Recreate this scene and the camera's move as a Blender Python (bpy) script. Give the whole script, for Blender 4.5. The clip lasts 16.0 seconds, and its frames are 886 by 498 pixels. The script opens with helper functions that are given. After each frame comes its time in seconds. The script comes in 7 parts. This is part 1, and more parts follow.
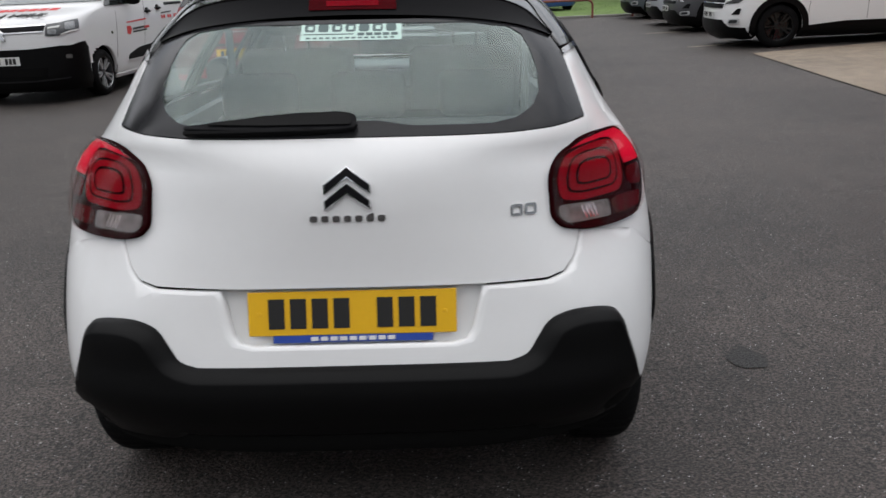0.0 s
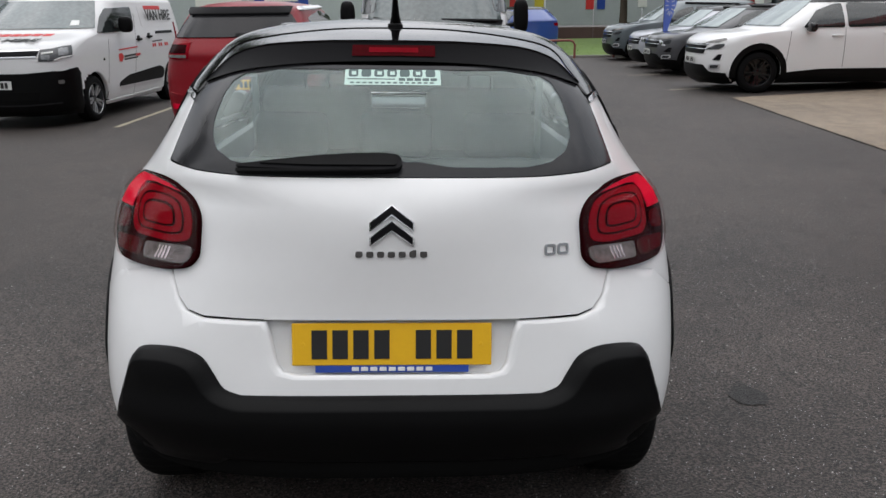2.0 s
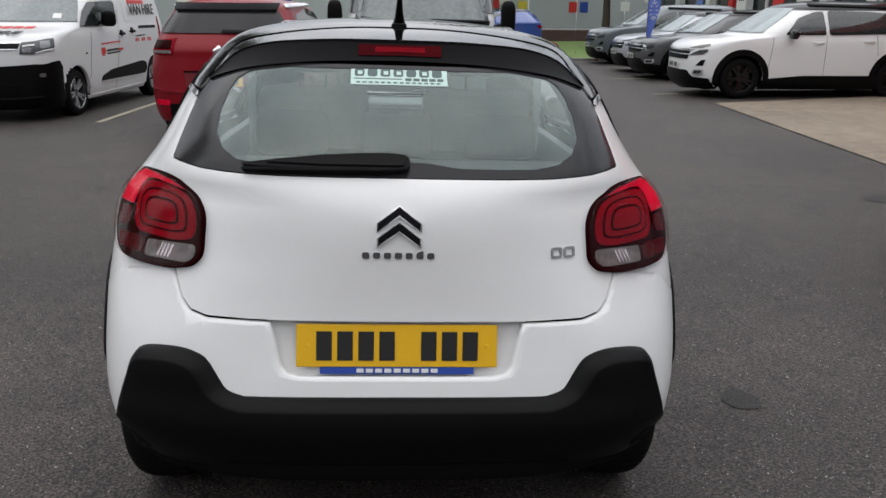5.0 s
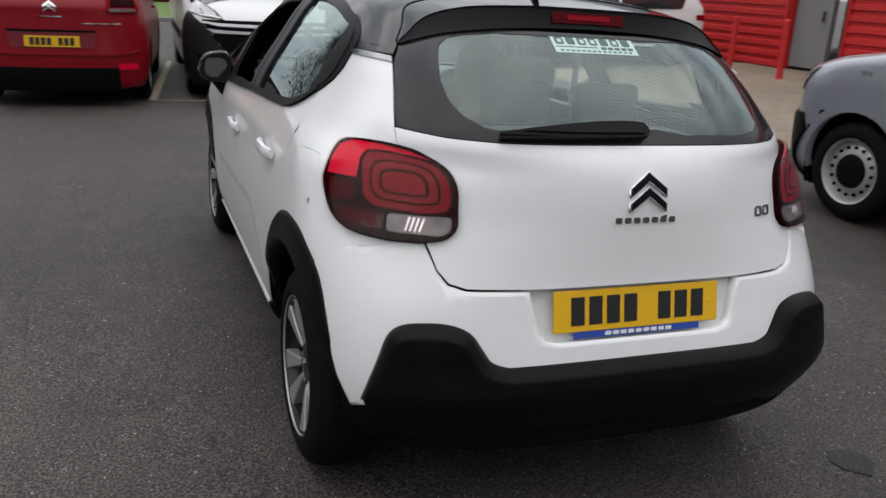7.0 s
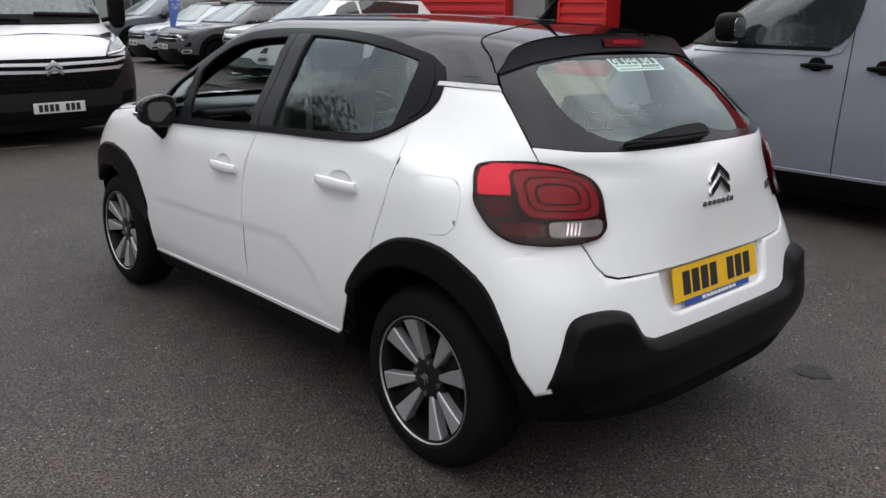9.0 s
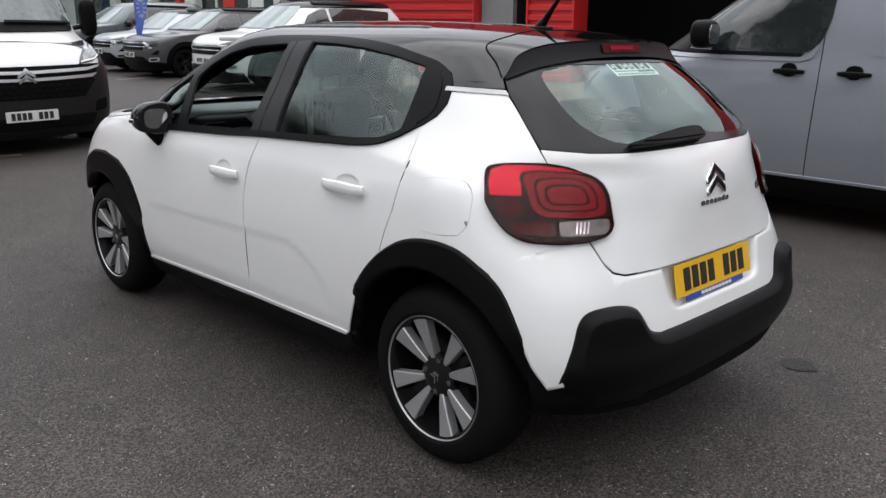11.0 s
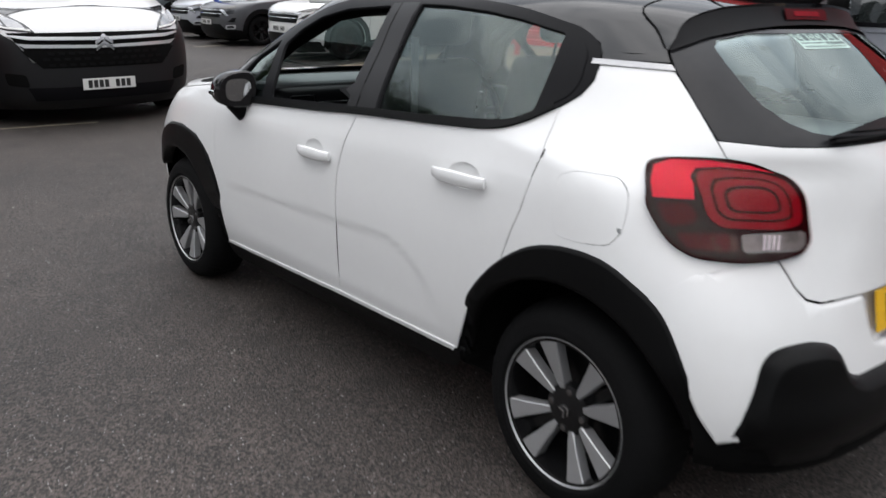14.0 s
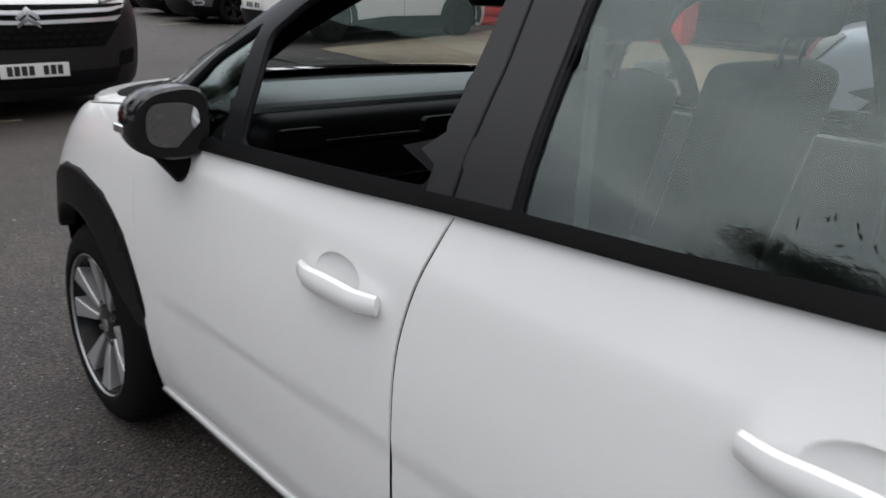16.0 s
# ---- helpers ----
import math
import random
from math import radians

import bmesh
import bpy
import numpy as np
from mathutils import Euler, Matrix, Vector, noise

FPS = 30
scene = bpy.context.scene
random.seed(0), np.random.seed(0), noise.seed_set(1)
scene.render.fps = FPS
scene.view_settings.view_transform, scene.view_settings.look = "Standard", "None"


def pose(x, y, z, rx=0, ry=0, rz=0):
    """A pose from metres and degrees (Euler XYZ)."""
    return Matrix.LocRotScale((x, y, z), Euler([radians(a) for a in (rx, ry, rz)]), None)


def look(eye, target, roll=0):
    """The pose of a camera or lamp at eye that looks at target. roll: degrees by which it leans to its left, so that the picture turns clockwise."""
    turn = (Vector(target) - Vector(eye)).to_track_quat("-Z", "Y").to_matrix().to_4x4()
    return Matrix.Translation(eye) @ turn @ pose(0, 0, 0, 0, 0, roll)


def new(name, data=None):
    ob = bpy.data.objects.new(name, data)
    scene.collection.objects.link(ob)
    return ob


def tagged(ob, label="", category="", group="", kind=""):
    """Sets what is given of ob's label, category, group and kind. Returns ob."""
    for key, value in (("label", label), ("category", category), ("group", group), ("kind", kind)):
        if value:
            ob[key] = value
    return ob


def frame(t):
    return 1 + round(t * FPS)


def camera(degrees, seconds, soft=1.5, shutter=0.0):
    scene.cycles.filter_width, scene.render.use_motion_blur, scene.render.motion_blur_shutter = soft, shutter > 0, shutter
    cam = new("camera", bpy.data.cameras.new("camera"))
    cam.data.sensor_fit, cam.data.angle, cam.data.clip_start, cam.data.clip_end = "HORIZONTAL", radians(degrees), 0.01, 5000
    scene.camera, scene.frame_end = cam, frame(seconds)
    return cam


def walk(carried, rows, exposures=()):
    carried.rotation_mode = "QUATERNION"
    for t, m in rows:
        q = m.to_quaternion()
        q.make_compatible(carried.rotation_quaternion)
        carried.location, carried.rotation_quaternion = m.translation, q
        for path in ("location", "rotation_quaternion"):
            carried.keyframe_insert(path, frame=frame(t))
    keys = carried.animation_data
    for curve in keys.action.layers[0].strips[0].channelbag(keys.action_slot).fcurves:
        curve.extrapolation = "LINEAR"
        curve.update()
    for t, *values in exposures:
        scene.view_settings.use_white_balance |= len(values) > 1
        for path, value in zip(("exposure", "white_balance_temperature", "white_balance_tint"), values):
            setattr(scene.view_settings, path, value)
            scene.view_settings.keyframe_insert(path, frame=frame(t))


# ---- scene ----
from mathutils import geometry

cam = camera(57.3, 16.0, soft=1.5, shutter=0.4)
LEVEL = pose(0, 0, 0, -0.80, 1.43, 0)  # the car's own frame leans a little against the yard
PATH = [
    (0, (0.205, -1.898, 1.412), (0.229, 0.001, 0.802), -1.1),
    (0.5, (0.020, -1.945, 1.422), (0.099, -0.048, 0.810), -0.8),
    (1, (0.011, -1.975, 1.434), (0.063, -0.074, 0.832), 0.2),
    (1.5, (0.029, -1.989, 1.449), (0.108, -0.078, 0.887), 0.4),
    (2, (0.040, -1.990, 1.453), (0.127, -0.069, 0.919), 0.7),
    (2.5, (0.034, -1.988, 1.453), (0.113, -0.069, 0.912), 0.6),
    (3, (0.033, -1.991, 1.450), (0.106, -0.075, 0.898), 0.6),
    (5.3, (-0.065, -1.971, 1.452), (0.088, -0.053, 0.924), 1.9),
    (5.5, (-0.179, -1.962, 1.428), (0.110, -0.056, 0.890), -1.1),
    (6, (-0.531, -1.863, 1.434), (-0.066, 0.007, 0.912), 3.4),
    (6.5, (-0.837, -1.771, 1.434), (-0.372, 0.082, 0.855), 3.0),
    (7, (-1.266, -1.733, 1.402), (-0.558, 0.041, 0.818), 3.9),
    (7.5, (-1.617, -1.650, 1.375), (-0.759, 0.074, 0.837), 4.9),
    (8, (-1.939, -1.508, 1.390), (-0.911, 0.115, 0.832), 4.0),
    (8.5, (-2.232, -1.383, 1.402), (-1.019, 0.108, 0.848), 2.6),
    (8.7, (-2.338, -1.340, 1.423), (-1.068, 0.110, 0.885), 1.1),
    (11, (-2.569, -1.271, 1.417), (-1.206, 0.104, 0.905), 0.7),
    (11.5, (-2.571, -1.274, 1.412), (-1.206, 0.096, 0.893), 0.8),
    (12, (-2.571, -1.268, 1.408), (-1.207, 0.104, 0.893), 0.7),
    (12.5, (-2.565, -1.263, 1.411), (-1.189, 0.099, 0.900), 0.5),
    (13, (-2.569, -1.217, 1.403), (-1.167, 0.115, 0.882), 0.5),
    (13.5, (-2.533, -1.081, 1.383), (-1.183, 0.282, 0.810), 1.8),
    (14, (-2.383, -0.794, 1.382), (-1.149, 0.672, 0.804), 1.3),
    (14.5, (-2.212, -0.437, 1.355), (-0.938, 1.014, 0.830), 3.2),
    (15, (-2.042, -0.052, 1.350), (-0.704, 1.328, 0.790), 1.3),
    (15.5, (-1.757, 0.397, 1.340), (-0.524, 1.868, 0.771), -0.1),
    (16, (-1.541, 0.764, 1.315), (-0.266, 2.177, 0.697), 2.4),
]
EXPOSURES = [(0, 0.25), (3, 0.25), (6, 0.22), (7.5, 0.19), (8.5, 0.32), (11, 0.47), (13, 0.48), (14.5, 0.51), (15.5, 0.58), (16, 0.42)]
walk(cam, [(t, LEVEL @ look(eye, target, roll)) for t, eye, target, roll in PATH], EXPOSURES)

# ---- light ----
world = bpy.data.worlds.new("overcast_sky")
world.use_nodes = True
scene.world = world
wn, wl = world.node_tree.nodes, world.node_tree.links
wn.clear()
w_out = wn.new("ShaderNodeOutputWorld")
w_bg = wn.new("ShaderNodeBackground")
w_sky = wn.new("ShaderNodeTexSky")
w_sky.sky_type, w_sky.sun_disc = "NISHITA", False
w_sky.sun_elevation, w_sky.sun_rotation, w_sky.altitude = radians(80), radians(230), 100
w_sky.air_density, w_sky.dust_density, w_sky.ozone_density = 1.0, 3.0, 1.0
w_co = wn.new("ShaderNodeTexCoord")
w_map = wn.new("ShaderNodeMapping")
w_map.inputs["Scale"].default_value = (1.0, 1.0, 2.6)
w_noise = wn.new("ShaderNodeTexNoise")
w_noise.inputs["Scale"].default_value, w_noise.inputs["Detail"].default_value, w_noise.inputs["Roughness"].default_value = 3.2, 7.0, 0.56
w_ramp = wn.new("ShaderNodeValToRGB")
w_ramp.color_ramp.elements[0].position, w_ramp.color_ramp.elements[0].color = 0.34, (4.6, 4.93, 5.4, 1)
w_ramp.color_ramp.elements[1].position, w_ramp.color_ramp.elements[1].color = 0.68, (9.85, 9.88, 10.2, 1)
w_mix = wn.new("ShaderNodeMixRGB")
w_mix.inputs["Fac"].default_value = 0.88
wl.new(w_co.outputs["Generated"], w_map.inputs["Vector"])
wl.new(w_map.outputs["Vector"], w_noise.inputs["Vector"])
wl.new(w_noise.outputs["Fac"], w_ramp.inputs["Fac"])
wl.new(w_sky.outputs["Color"], w_mix.inputs["Color1"])
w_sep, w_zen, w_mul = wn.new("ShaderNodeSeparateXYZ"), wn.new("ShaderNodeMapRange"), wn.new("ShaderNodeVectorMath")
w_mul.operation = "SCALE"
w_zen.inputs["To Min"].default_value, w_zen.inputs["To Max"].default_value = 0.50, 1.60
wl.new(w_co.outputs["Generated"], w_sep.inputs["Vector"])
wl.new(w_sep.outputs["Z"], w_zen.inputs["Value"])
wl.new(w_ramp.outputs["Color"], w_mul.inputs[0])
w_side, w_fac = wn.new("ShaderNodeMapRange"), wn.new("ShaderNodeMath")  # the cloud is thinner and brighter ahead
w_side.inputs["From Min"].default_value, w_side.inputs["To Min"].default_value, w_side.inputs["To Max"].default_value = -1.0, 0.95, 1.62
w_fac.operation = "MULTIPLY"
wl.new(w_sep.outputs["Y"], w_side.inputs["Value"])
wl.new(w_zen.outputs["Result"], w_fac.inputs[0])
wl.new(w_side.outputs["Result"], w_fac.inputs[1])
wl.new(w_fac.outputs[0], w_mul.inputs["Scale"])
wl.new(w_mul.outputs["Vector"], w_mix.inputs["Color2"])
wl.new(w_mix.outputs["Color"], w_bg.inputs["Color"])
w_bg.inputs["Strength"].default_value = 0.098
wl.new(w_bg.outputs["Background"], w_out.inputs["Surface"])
sun = new("sun", bpy.data.lights.new("sun", "SUN"))
sun.data.energy, sun.data.angle, sun.data.color = 1.05, radians(110), (1.0, 0.97, 0.93)
sun.matrix_world = look((-3, -2.5, 22), (0, 0, 0))


# ---- materials ----
def mat(name, color, rough=0.5, metal=0.0, vary=0.0, scale=6.0, bump=0.0, bscale=60.0, coat=0.0, per=0.0, spec=0.5):
    """A principled material with two scales of tone variation, fine relief and a tone of its own for each object."""
    m = bpy.data.materials.new(name)
    m.use_nodes = True
    n, k = m.node_tree.nodes, m.node_tree.links
    b = n["Principled BSDF"]
    b.inputs["Base Color"].default_value = (*color, 1)
    b.inputs["Roughness"].default_value, b.inputs["Metallic"].default_value = rough, metal
    b.inputs["Coat Weight"].default_value, b.inputs["Coat Roughness"].default_value = coat, 0.03
    b.inputs["Specular IOR Level"].default_value = spec
    co = n.new("ShaderNodeTexCoord")
    if vary or per:
        big, fine = n.new("ShaderNodeTexNoise"), n.new("ShaderNodeTexNoise")
        big.inputs["Scale"].default_value, big.inputs["Detail"].default_value = scale, 4.0
        fine.inputs["Scale"].default_value, fine.inputs["Detail"].default_value = scale * 13, 3.0
        add = n.new("ShaderNodeMath")
        add.operation = "ADD"
        k.new(co.outputs["Object"], big.inputs["Vector"])
        k.new(co.outputs["Object"], fine.inputs["Vector"])
        k.new(big.outputs["Fac"], add.inputs[0])
        k.new(fine.outputs["Fac"], add.inputs[1])
        rng = n.new("ShaderNodeMapRange")
        rng.inputs["From Min"].default_value, rng.inputs["From Max"].default_value = 0.6, 1.4
        rng.inputs["To Min"].default_value, rng.inputs["To Max"].default_value = 1 - vary, 1 + vary
        k.new(add.outputs[0], rng.inputs["Value"])
        val = rng.outputs["Result"]
        if per:
            inf, pr, mu = n.new("ShaderNodeObjectInfo"), n.new("ShaderNodeMapRange"), n.new("ShaderNodeMath")
            pr.inputs["To Min"].default_value, pr.inputs["To Max"].default_value = 1 - per, 1 + per
            mu.operation = "MULTIPLY"
            k.new(inf.outputs["Random"], pr.inputs["Value"])
            k.new(pr.outputs["Result"], mu.inputs[0])
            k.new(val, mu.inputs[1])
            val = mu.outputs[0]
        mul = n.new("ShaderNodeVectorMath")
        mul.operation = "SCALE"
        mul.inputs[0].default_value = color
        k.new(val, mul.inputs["Scale"])
        k.new(mul.outputs["Vector"], b.inputs["Base Color"])
    if bump:
        t, bp = n.new("ShaderNodeTexNoise"), n.new("ShaderNodeBump")
        t.inputs["Scale"].default_value, t.inputs["Detail"].default_value = bscale, 3.0
        bp.inputs["Strength"].default_value, bp.inputs["Distance"].default_value = bump, 0.01
        k.new(co.outputs["Object"], t.inputs["Vector"])
        k.new(t.outputs["Fac"], bp.inputs["Height"])
        k.new(bp.outputs["Normal"], b.inputs["Normal"])
    return m


def pane(name, tint, ior=1.5, rough=0.0, edge=1.0):
    """Thin tinted glass: clear through, mirror-like by Fresnel."""
    m = bpy.data.materials.new(name)
    m.use_nodes = True
    n, k = m.node_tree.nodes, m.node_tree.links
    n.clear()
    out, mix, tr, gl, lw, pw, mr = (n.new("ShaderNode" + q) for q in ("OutputMaterial", "MixShader", "BsdfTransparent", "BsdfGlossy", "LayerWeight", "Math", "MapRange"))
    tr.inputs["Color"].default_value = (*tint, 1)
    gl.inputs["Color"].default_value = (0.88, 1.0, 0.97, 1)
    gl.inputs["Roughness"].default_value = rough
    lw.inputs["Blend"].default_value = 0.5
    pw.operation, pw.inputs[1].default_value = "POWER", 4.0
    mr.inputs["To Min"].default_value, mr.inputs["To Max"].default_value = 2 * ((ior - 1) / (ior + 1)) ** 2, edge
    k.new(lw.outputs["Facing"], pw.inputs[0])
    k.new(pw.outputs[0], mr.inputs["Value"])
    k.new(mr.outputs["Result"], mix.inputs["Fac"])
    k.new(tr.outputs["BSDF"], mix.inputs[1])
    k.new(gl.outputs["BSDF"], mix.inputs[2])
    k.new(mix.outputs["Shader"], out.inputs["Surface"])
    return m


WHITE = mat("white_paint", (0.73, 0.73, 0.73), 0.32, vary=0.012, scale=2.5, coat=0.7)
VANWHITE = mat("van_white_paint", (0.62, 0.62, 0.62), 0.38, vary=0.03, scale=2.0, coat=0.5)
BLACKROOF = mat("black_gloss_paint", (0.005, 0.005, 0.006), 0.07, vary=0.06, scale=3, spec=0.5)
TRIM = mat("black_satin_trim", (0.005, 0.005, 0.006), 0.40, vary=0.08, scale=8, spec=0.085)
CLAD = mat("black_grained_plastic", (0.0034, 0.0034, 0.0036), 0.40, vary=0.15, scale=7, bump=0.10, bscale=900, spec=0.10)
PILLAR = mat("black_satin_film", (0.012, 0.012, 0.013), 0.42, vary=0.06, scale=8, spec=0.22)
LENSM = mat("mid_red_lens", (0.060, 0.0008, 0.0030), 0.25, vary=0.3, scale=14, spec=0.04)
AMBER = mat("amber_smoked_lens", (0.060, 0.014, 0.010), 0.10, vary=0.7, scale=40, metal=0.2, spec=0.3)
SEAM = mat("dark_gap", (0.003, 0.003, 0.003), 0.9, vary=0.1, spec=0.1)
BAND = mat("grey_black_glass_band", (0.020, 0.020, 0.022), 0.14, vary=0.1, scale=4, spec=0.22)
GLASS = pane("greenish_glass", (0.67, 0.735, 0.72), 1.42)
REARGLASS = pane("rear_glass", (0.82, 0.91, 0.90), 1.50)
DARKGLASS = mat("dark_vehicle_glass", (0.022, 0.026, 0.026), 0.04, vary=0.4, scale=1.6, spec=0.9)
PALEGLASS = mat("pale_windscreen_glass", (0.10, 0.122, 0.122), 0.04, vary=0.4, scale=1.4, spec=0.9)
# opaque windscreen, with the mirrored sky put into its pale base colour
SKYGLASS = mat("sky_toned_windscreen", (0.26, 0.30, 0.30), 0.06, metal=0.4, vary=0.12, scale=1.0, spec=0.9)
VANCLAD = mat("grey_black_van_plastic", (0.011, 0.011, 0.012), 0.45, vary=0.12, scale=5, spec=0.25)
LENS = mat("deep_red_lens", (0.20, 0.0016, 0.008), 0.22, vary=0.16, scale=12, spec=0.05)
LENSB = mat("bright_red_lens", (0.66, 0.006, 0.035), 0.22, vary=0.1, scale=12, spec=0.05)
LAMPCOVER = pane("clear_lamp_cover", (0.97, 0.90, 0.90), 1.20, edge=0.4)
LENSD = mat("dark_red_lens", (0.016, 0.0004, 0.0012), 0.25, vary=0.1, scale=12, spec=0.03)
CLEAR = mat("clear_lamp_lens", (0.16, 0.155, 0.15), 0.14, vary=0.6, scale=40, coat=0.3, metal=0.3)
LAMPDARK = mat("lamp_inside", (0.035, 0.037, 0.04), 0.18, vary=0.6, scale=14, coat=0.5)
CHROME = mat("chrome", (0.72, 0.72, 0.73), 0.10, metal=1.0, vary=0.03)
MIRROR = mat("mirror_silver", (0.42, 0.43, 0.44), 0.02, metal=1.0, vary=0.02)
CHROMED = mat("chrome_dark", (0.32, 0.32, 0.325), 0.14, metal=1.0, vary=0.05)
RUBBER = mat("tyre_rubber", (0.0060, 0.0060, 0.0063), 0.7, vary=0.18, scale=9, bump=0.2, bscale=240, spec=0.07)
ALLOY = mat("machined_alloy", (0.36, 0.36, 0.365), 0.36, metal=0.55, vary=0.05, scale=9)
ALLOYB = mat("gloss_black_alloy", (0.006, 0.006, 0.0065), 0.25, vary=0.1, coat=0.15, spec=0.3)
STEEL = mat("painted_steel_wheel", (0.42, 0.42, 0.42), 0.42, metal=0.55, vary=0.1)
YELLOW = mat("yellow_plate", (0.74, 0.42, 0.010), 0.38, vary=0.03, scale=9)
PLATEW = mat("white_plate", (0.62, 0.62, 0.60), 0.38, vary=0.03, scale=9)
INK = mat("black_ink", (0.012, 0.012, 0.012), 0.45, vary=0.05)
GREYINK = mat("grey_print", (0.07, 0.11, 0.11), 0.5, vary=0.1)
BLUEINK = mat("blue_print", (0.02, 0.06, 0.32), 0.45, vary=0.05)
REDINK = mat("red_print", (0.55, 0.03, 0.03), 0.5, vary=0.1)
STICKER = mat("pale_green_sticker", (0.50, 0.66, 0.60), 0.5, vary=0.04)
SHELF = mat("grey_parcel_shelf", (0.26, 0.27, 0.275), 0.9, vary=0.15, scale=9, bump=0.2, bscale=300)
FABRIC = mat("charcoal_seat_cloth", (0.050, 0.053, 0.056), 0.9, vary=0.15, scale=9)
DASH = mat("dark_cabin_plastic", (0.14, 0.147, 0.15), 0.55, vary=0.12, scale=9)
DASHTOP = mat("grey_dash_padding", (0.17, 0.185, 0.19), 0.8, vary=0.08, scale=9, bump=0.1, bscale=300)
LINER = mat("pale_cabin_lining", (0.52, 0.54, 0.53), 0.85, vary=0.06, scale=6)
REDPAINT = mat("dark_red_paint", (0.20, 0.004, 0.010), 0.30, vary=0.05, scale=2, coat=0.12, spec=0.2)
SILVERTRIM = mat("silver_trim", (0.50, 0.51, 0.52), 0.32, metal=0.45, vary=0.06, scale=9)
LAMPGLASS = mat("clear_headlamp", (0.20, 0.205, 0.21), 0.14, vary=0.75, scale=22, metal=0.3, coat=0.5)
GREYVAN = mat("metallic_grey_paint", (0.25, 0.26, 0.295), 0.34, metal=0.35, vary=0.04, scale=3, coat=0.8)
DARKGREY = mat("dark_grey_paint", (0.066, 0.067, 0.073), 0.32, metal=0.3, vary=0.05, scale=3, coat=0.9)
SILVER = mat("silver_paint", (0.42, 0.43, 0.47), 0.33, metal=0.4, vary=0.04, scale=3, coat=0.9)
SLATE = mat("slate_green_paint", (0.085, 0.105, 0.115), 0.32, metal=0.3, vary=0.05, scale=3, coat=0.9)
BLUECAR = mat("blue_paint", (0.02, 0.06, 0.26), 0.3, vary=0.05, scale=3, coat=0.9)
REDWALL = mat("red_profiled_sheet", (0.48, 0.016, 0.018), 0.45, vary=0.08, scale=1.2, per=0.05)
REDPOST = mat("red_gloss_post", (0.48, 0.018, 0.018), 0.4, vary=0.1, scale=4)
GREYDOOR = mat("grey_door_paint", (0.20, 0.20, 0.205), 0.5, vary=0.1, scale=2)
# near-black colour carries the shade inside the workshop
DARKIN = mat("workshop_interior_shade", (0.010, 0.010, 0.011), 0.8, vary=0.2)
FRAMEW = mat("white_column", (0.62, 0.62, 0.62), 0.5, vary=0.05, scale=1.5)
GREYFASCIA = mat("grey_cladding", (0.30, 0.31, 0.33), 0.5, vary=0.06, scale=1)
HOARD = mat("grey_hoarding", (0.40, 0.43, 0.45), 0.6, vary=0.05, scale=0.7, per=0.05)
BROWN = mat("brown_board", (0.10, 0.060, 0.050), 0.8, vary=0.2, scale=2)
RUSTRAIL = mat("rust_red_rail", (0.20, 0.06, 0.045), 0.6, vary=0.15, scale=8)
GRASS = mat("lawn", (0.10, 0.16, 0.035), 0.95, vary=0.25, scale=1.2, bump=0.6, bscale=30)
BLADE = mat("grass_blade", (0.11, 0.18, 0.04), 0.9, vary=0.3, scale=3)
BARK = mat("bark", (0.060, 0.045, 0.035), 0.95, vary=0.3, scale=5, bump=0.7, bscale=25)
LEAF = mat("leaf", (0.045, 0.075, 0.022), 0.7, vary=0.4, scale=2.5)
CONE = mat("orange_red_cone", (0.62, 0.06, 0.02), 0.6, vary=0.1)
FLAGBLUE = mat("blue_flag_cloth", (0.17, 0.25, 0.62), 0.85, vary=0.1, scale=3)
LINE = mat("worn_pale_line", (0.30, 0.27, 0.20), 0.9, vary=0.35, scale=14, bump=0.3, bscale=120)
PAPER = mat("white_sign", (0.70, 0.70, 0.68), 0.6, vary=0.04)
SIGNY = mat("yellow_sign", (0.65, 0.52, 0.05), 0.6, vary=0.04)
KERB = mat("kerb_stone", (0.24, 0.23, 0.21), 0.9, vary=0.15, scale=5, bump=0.4, bscale=80)


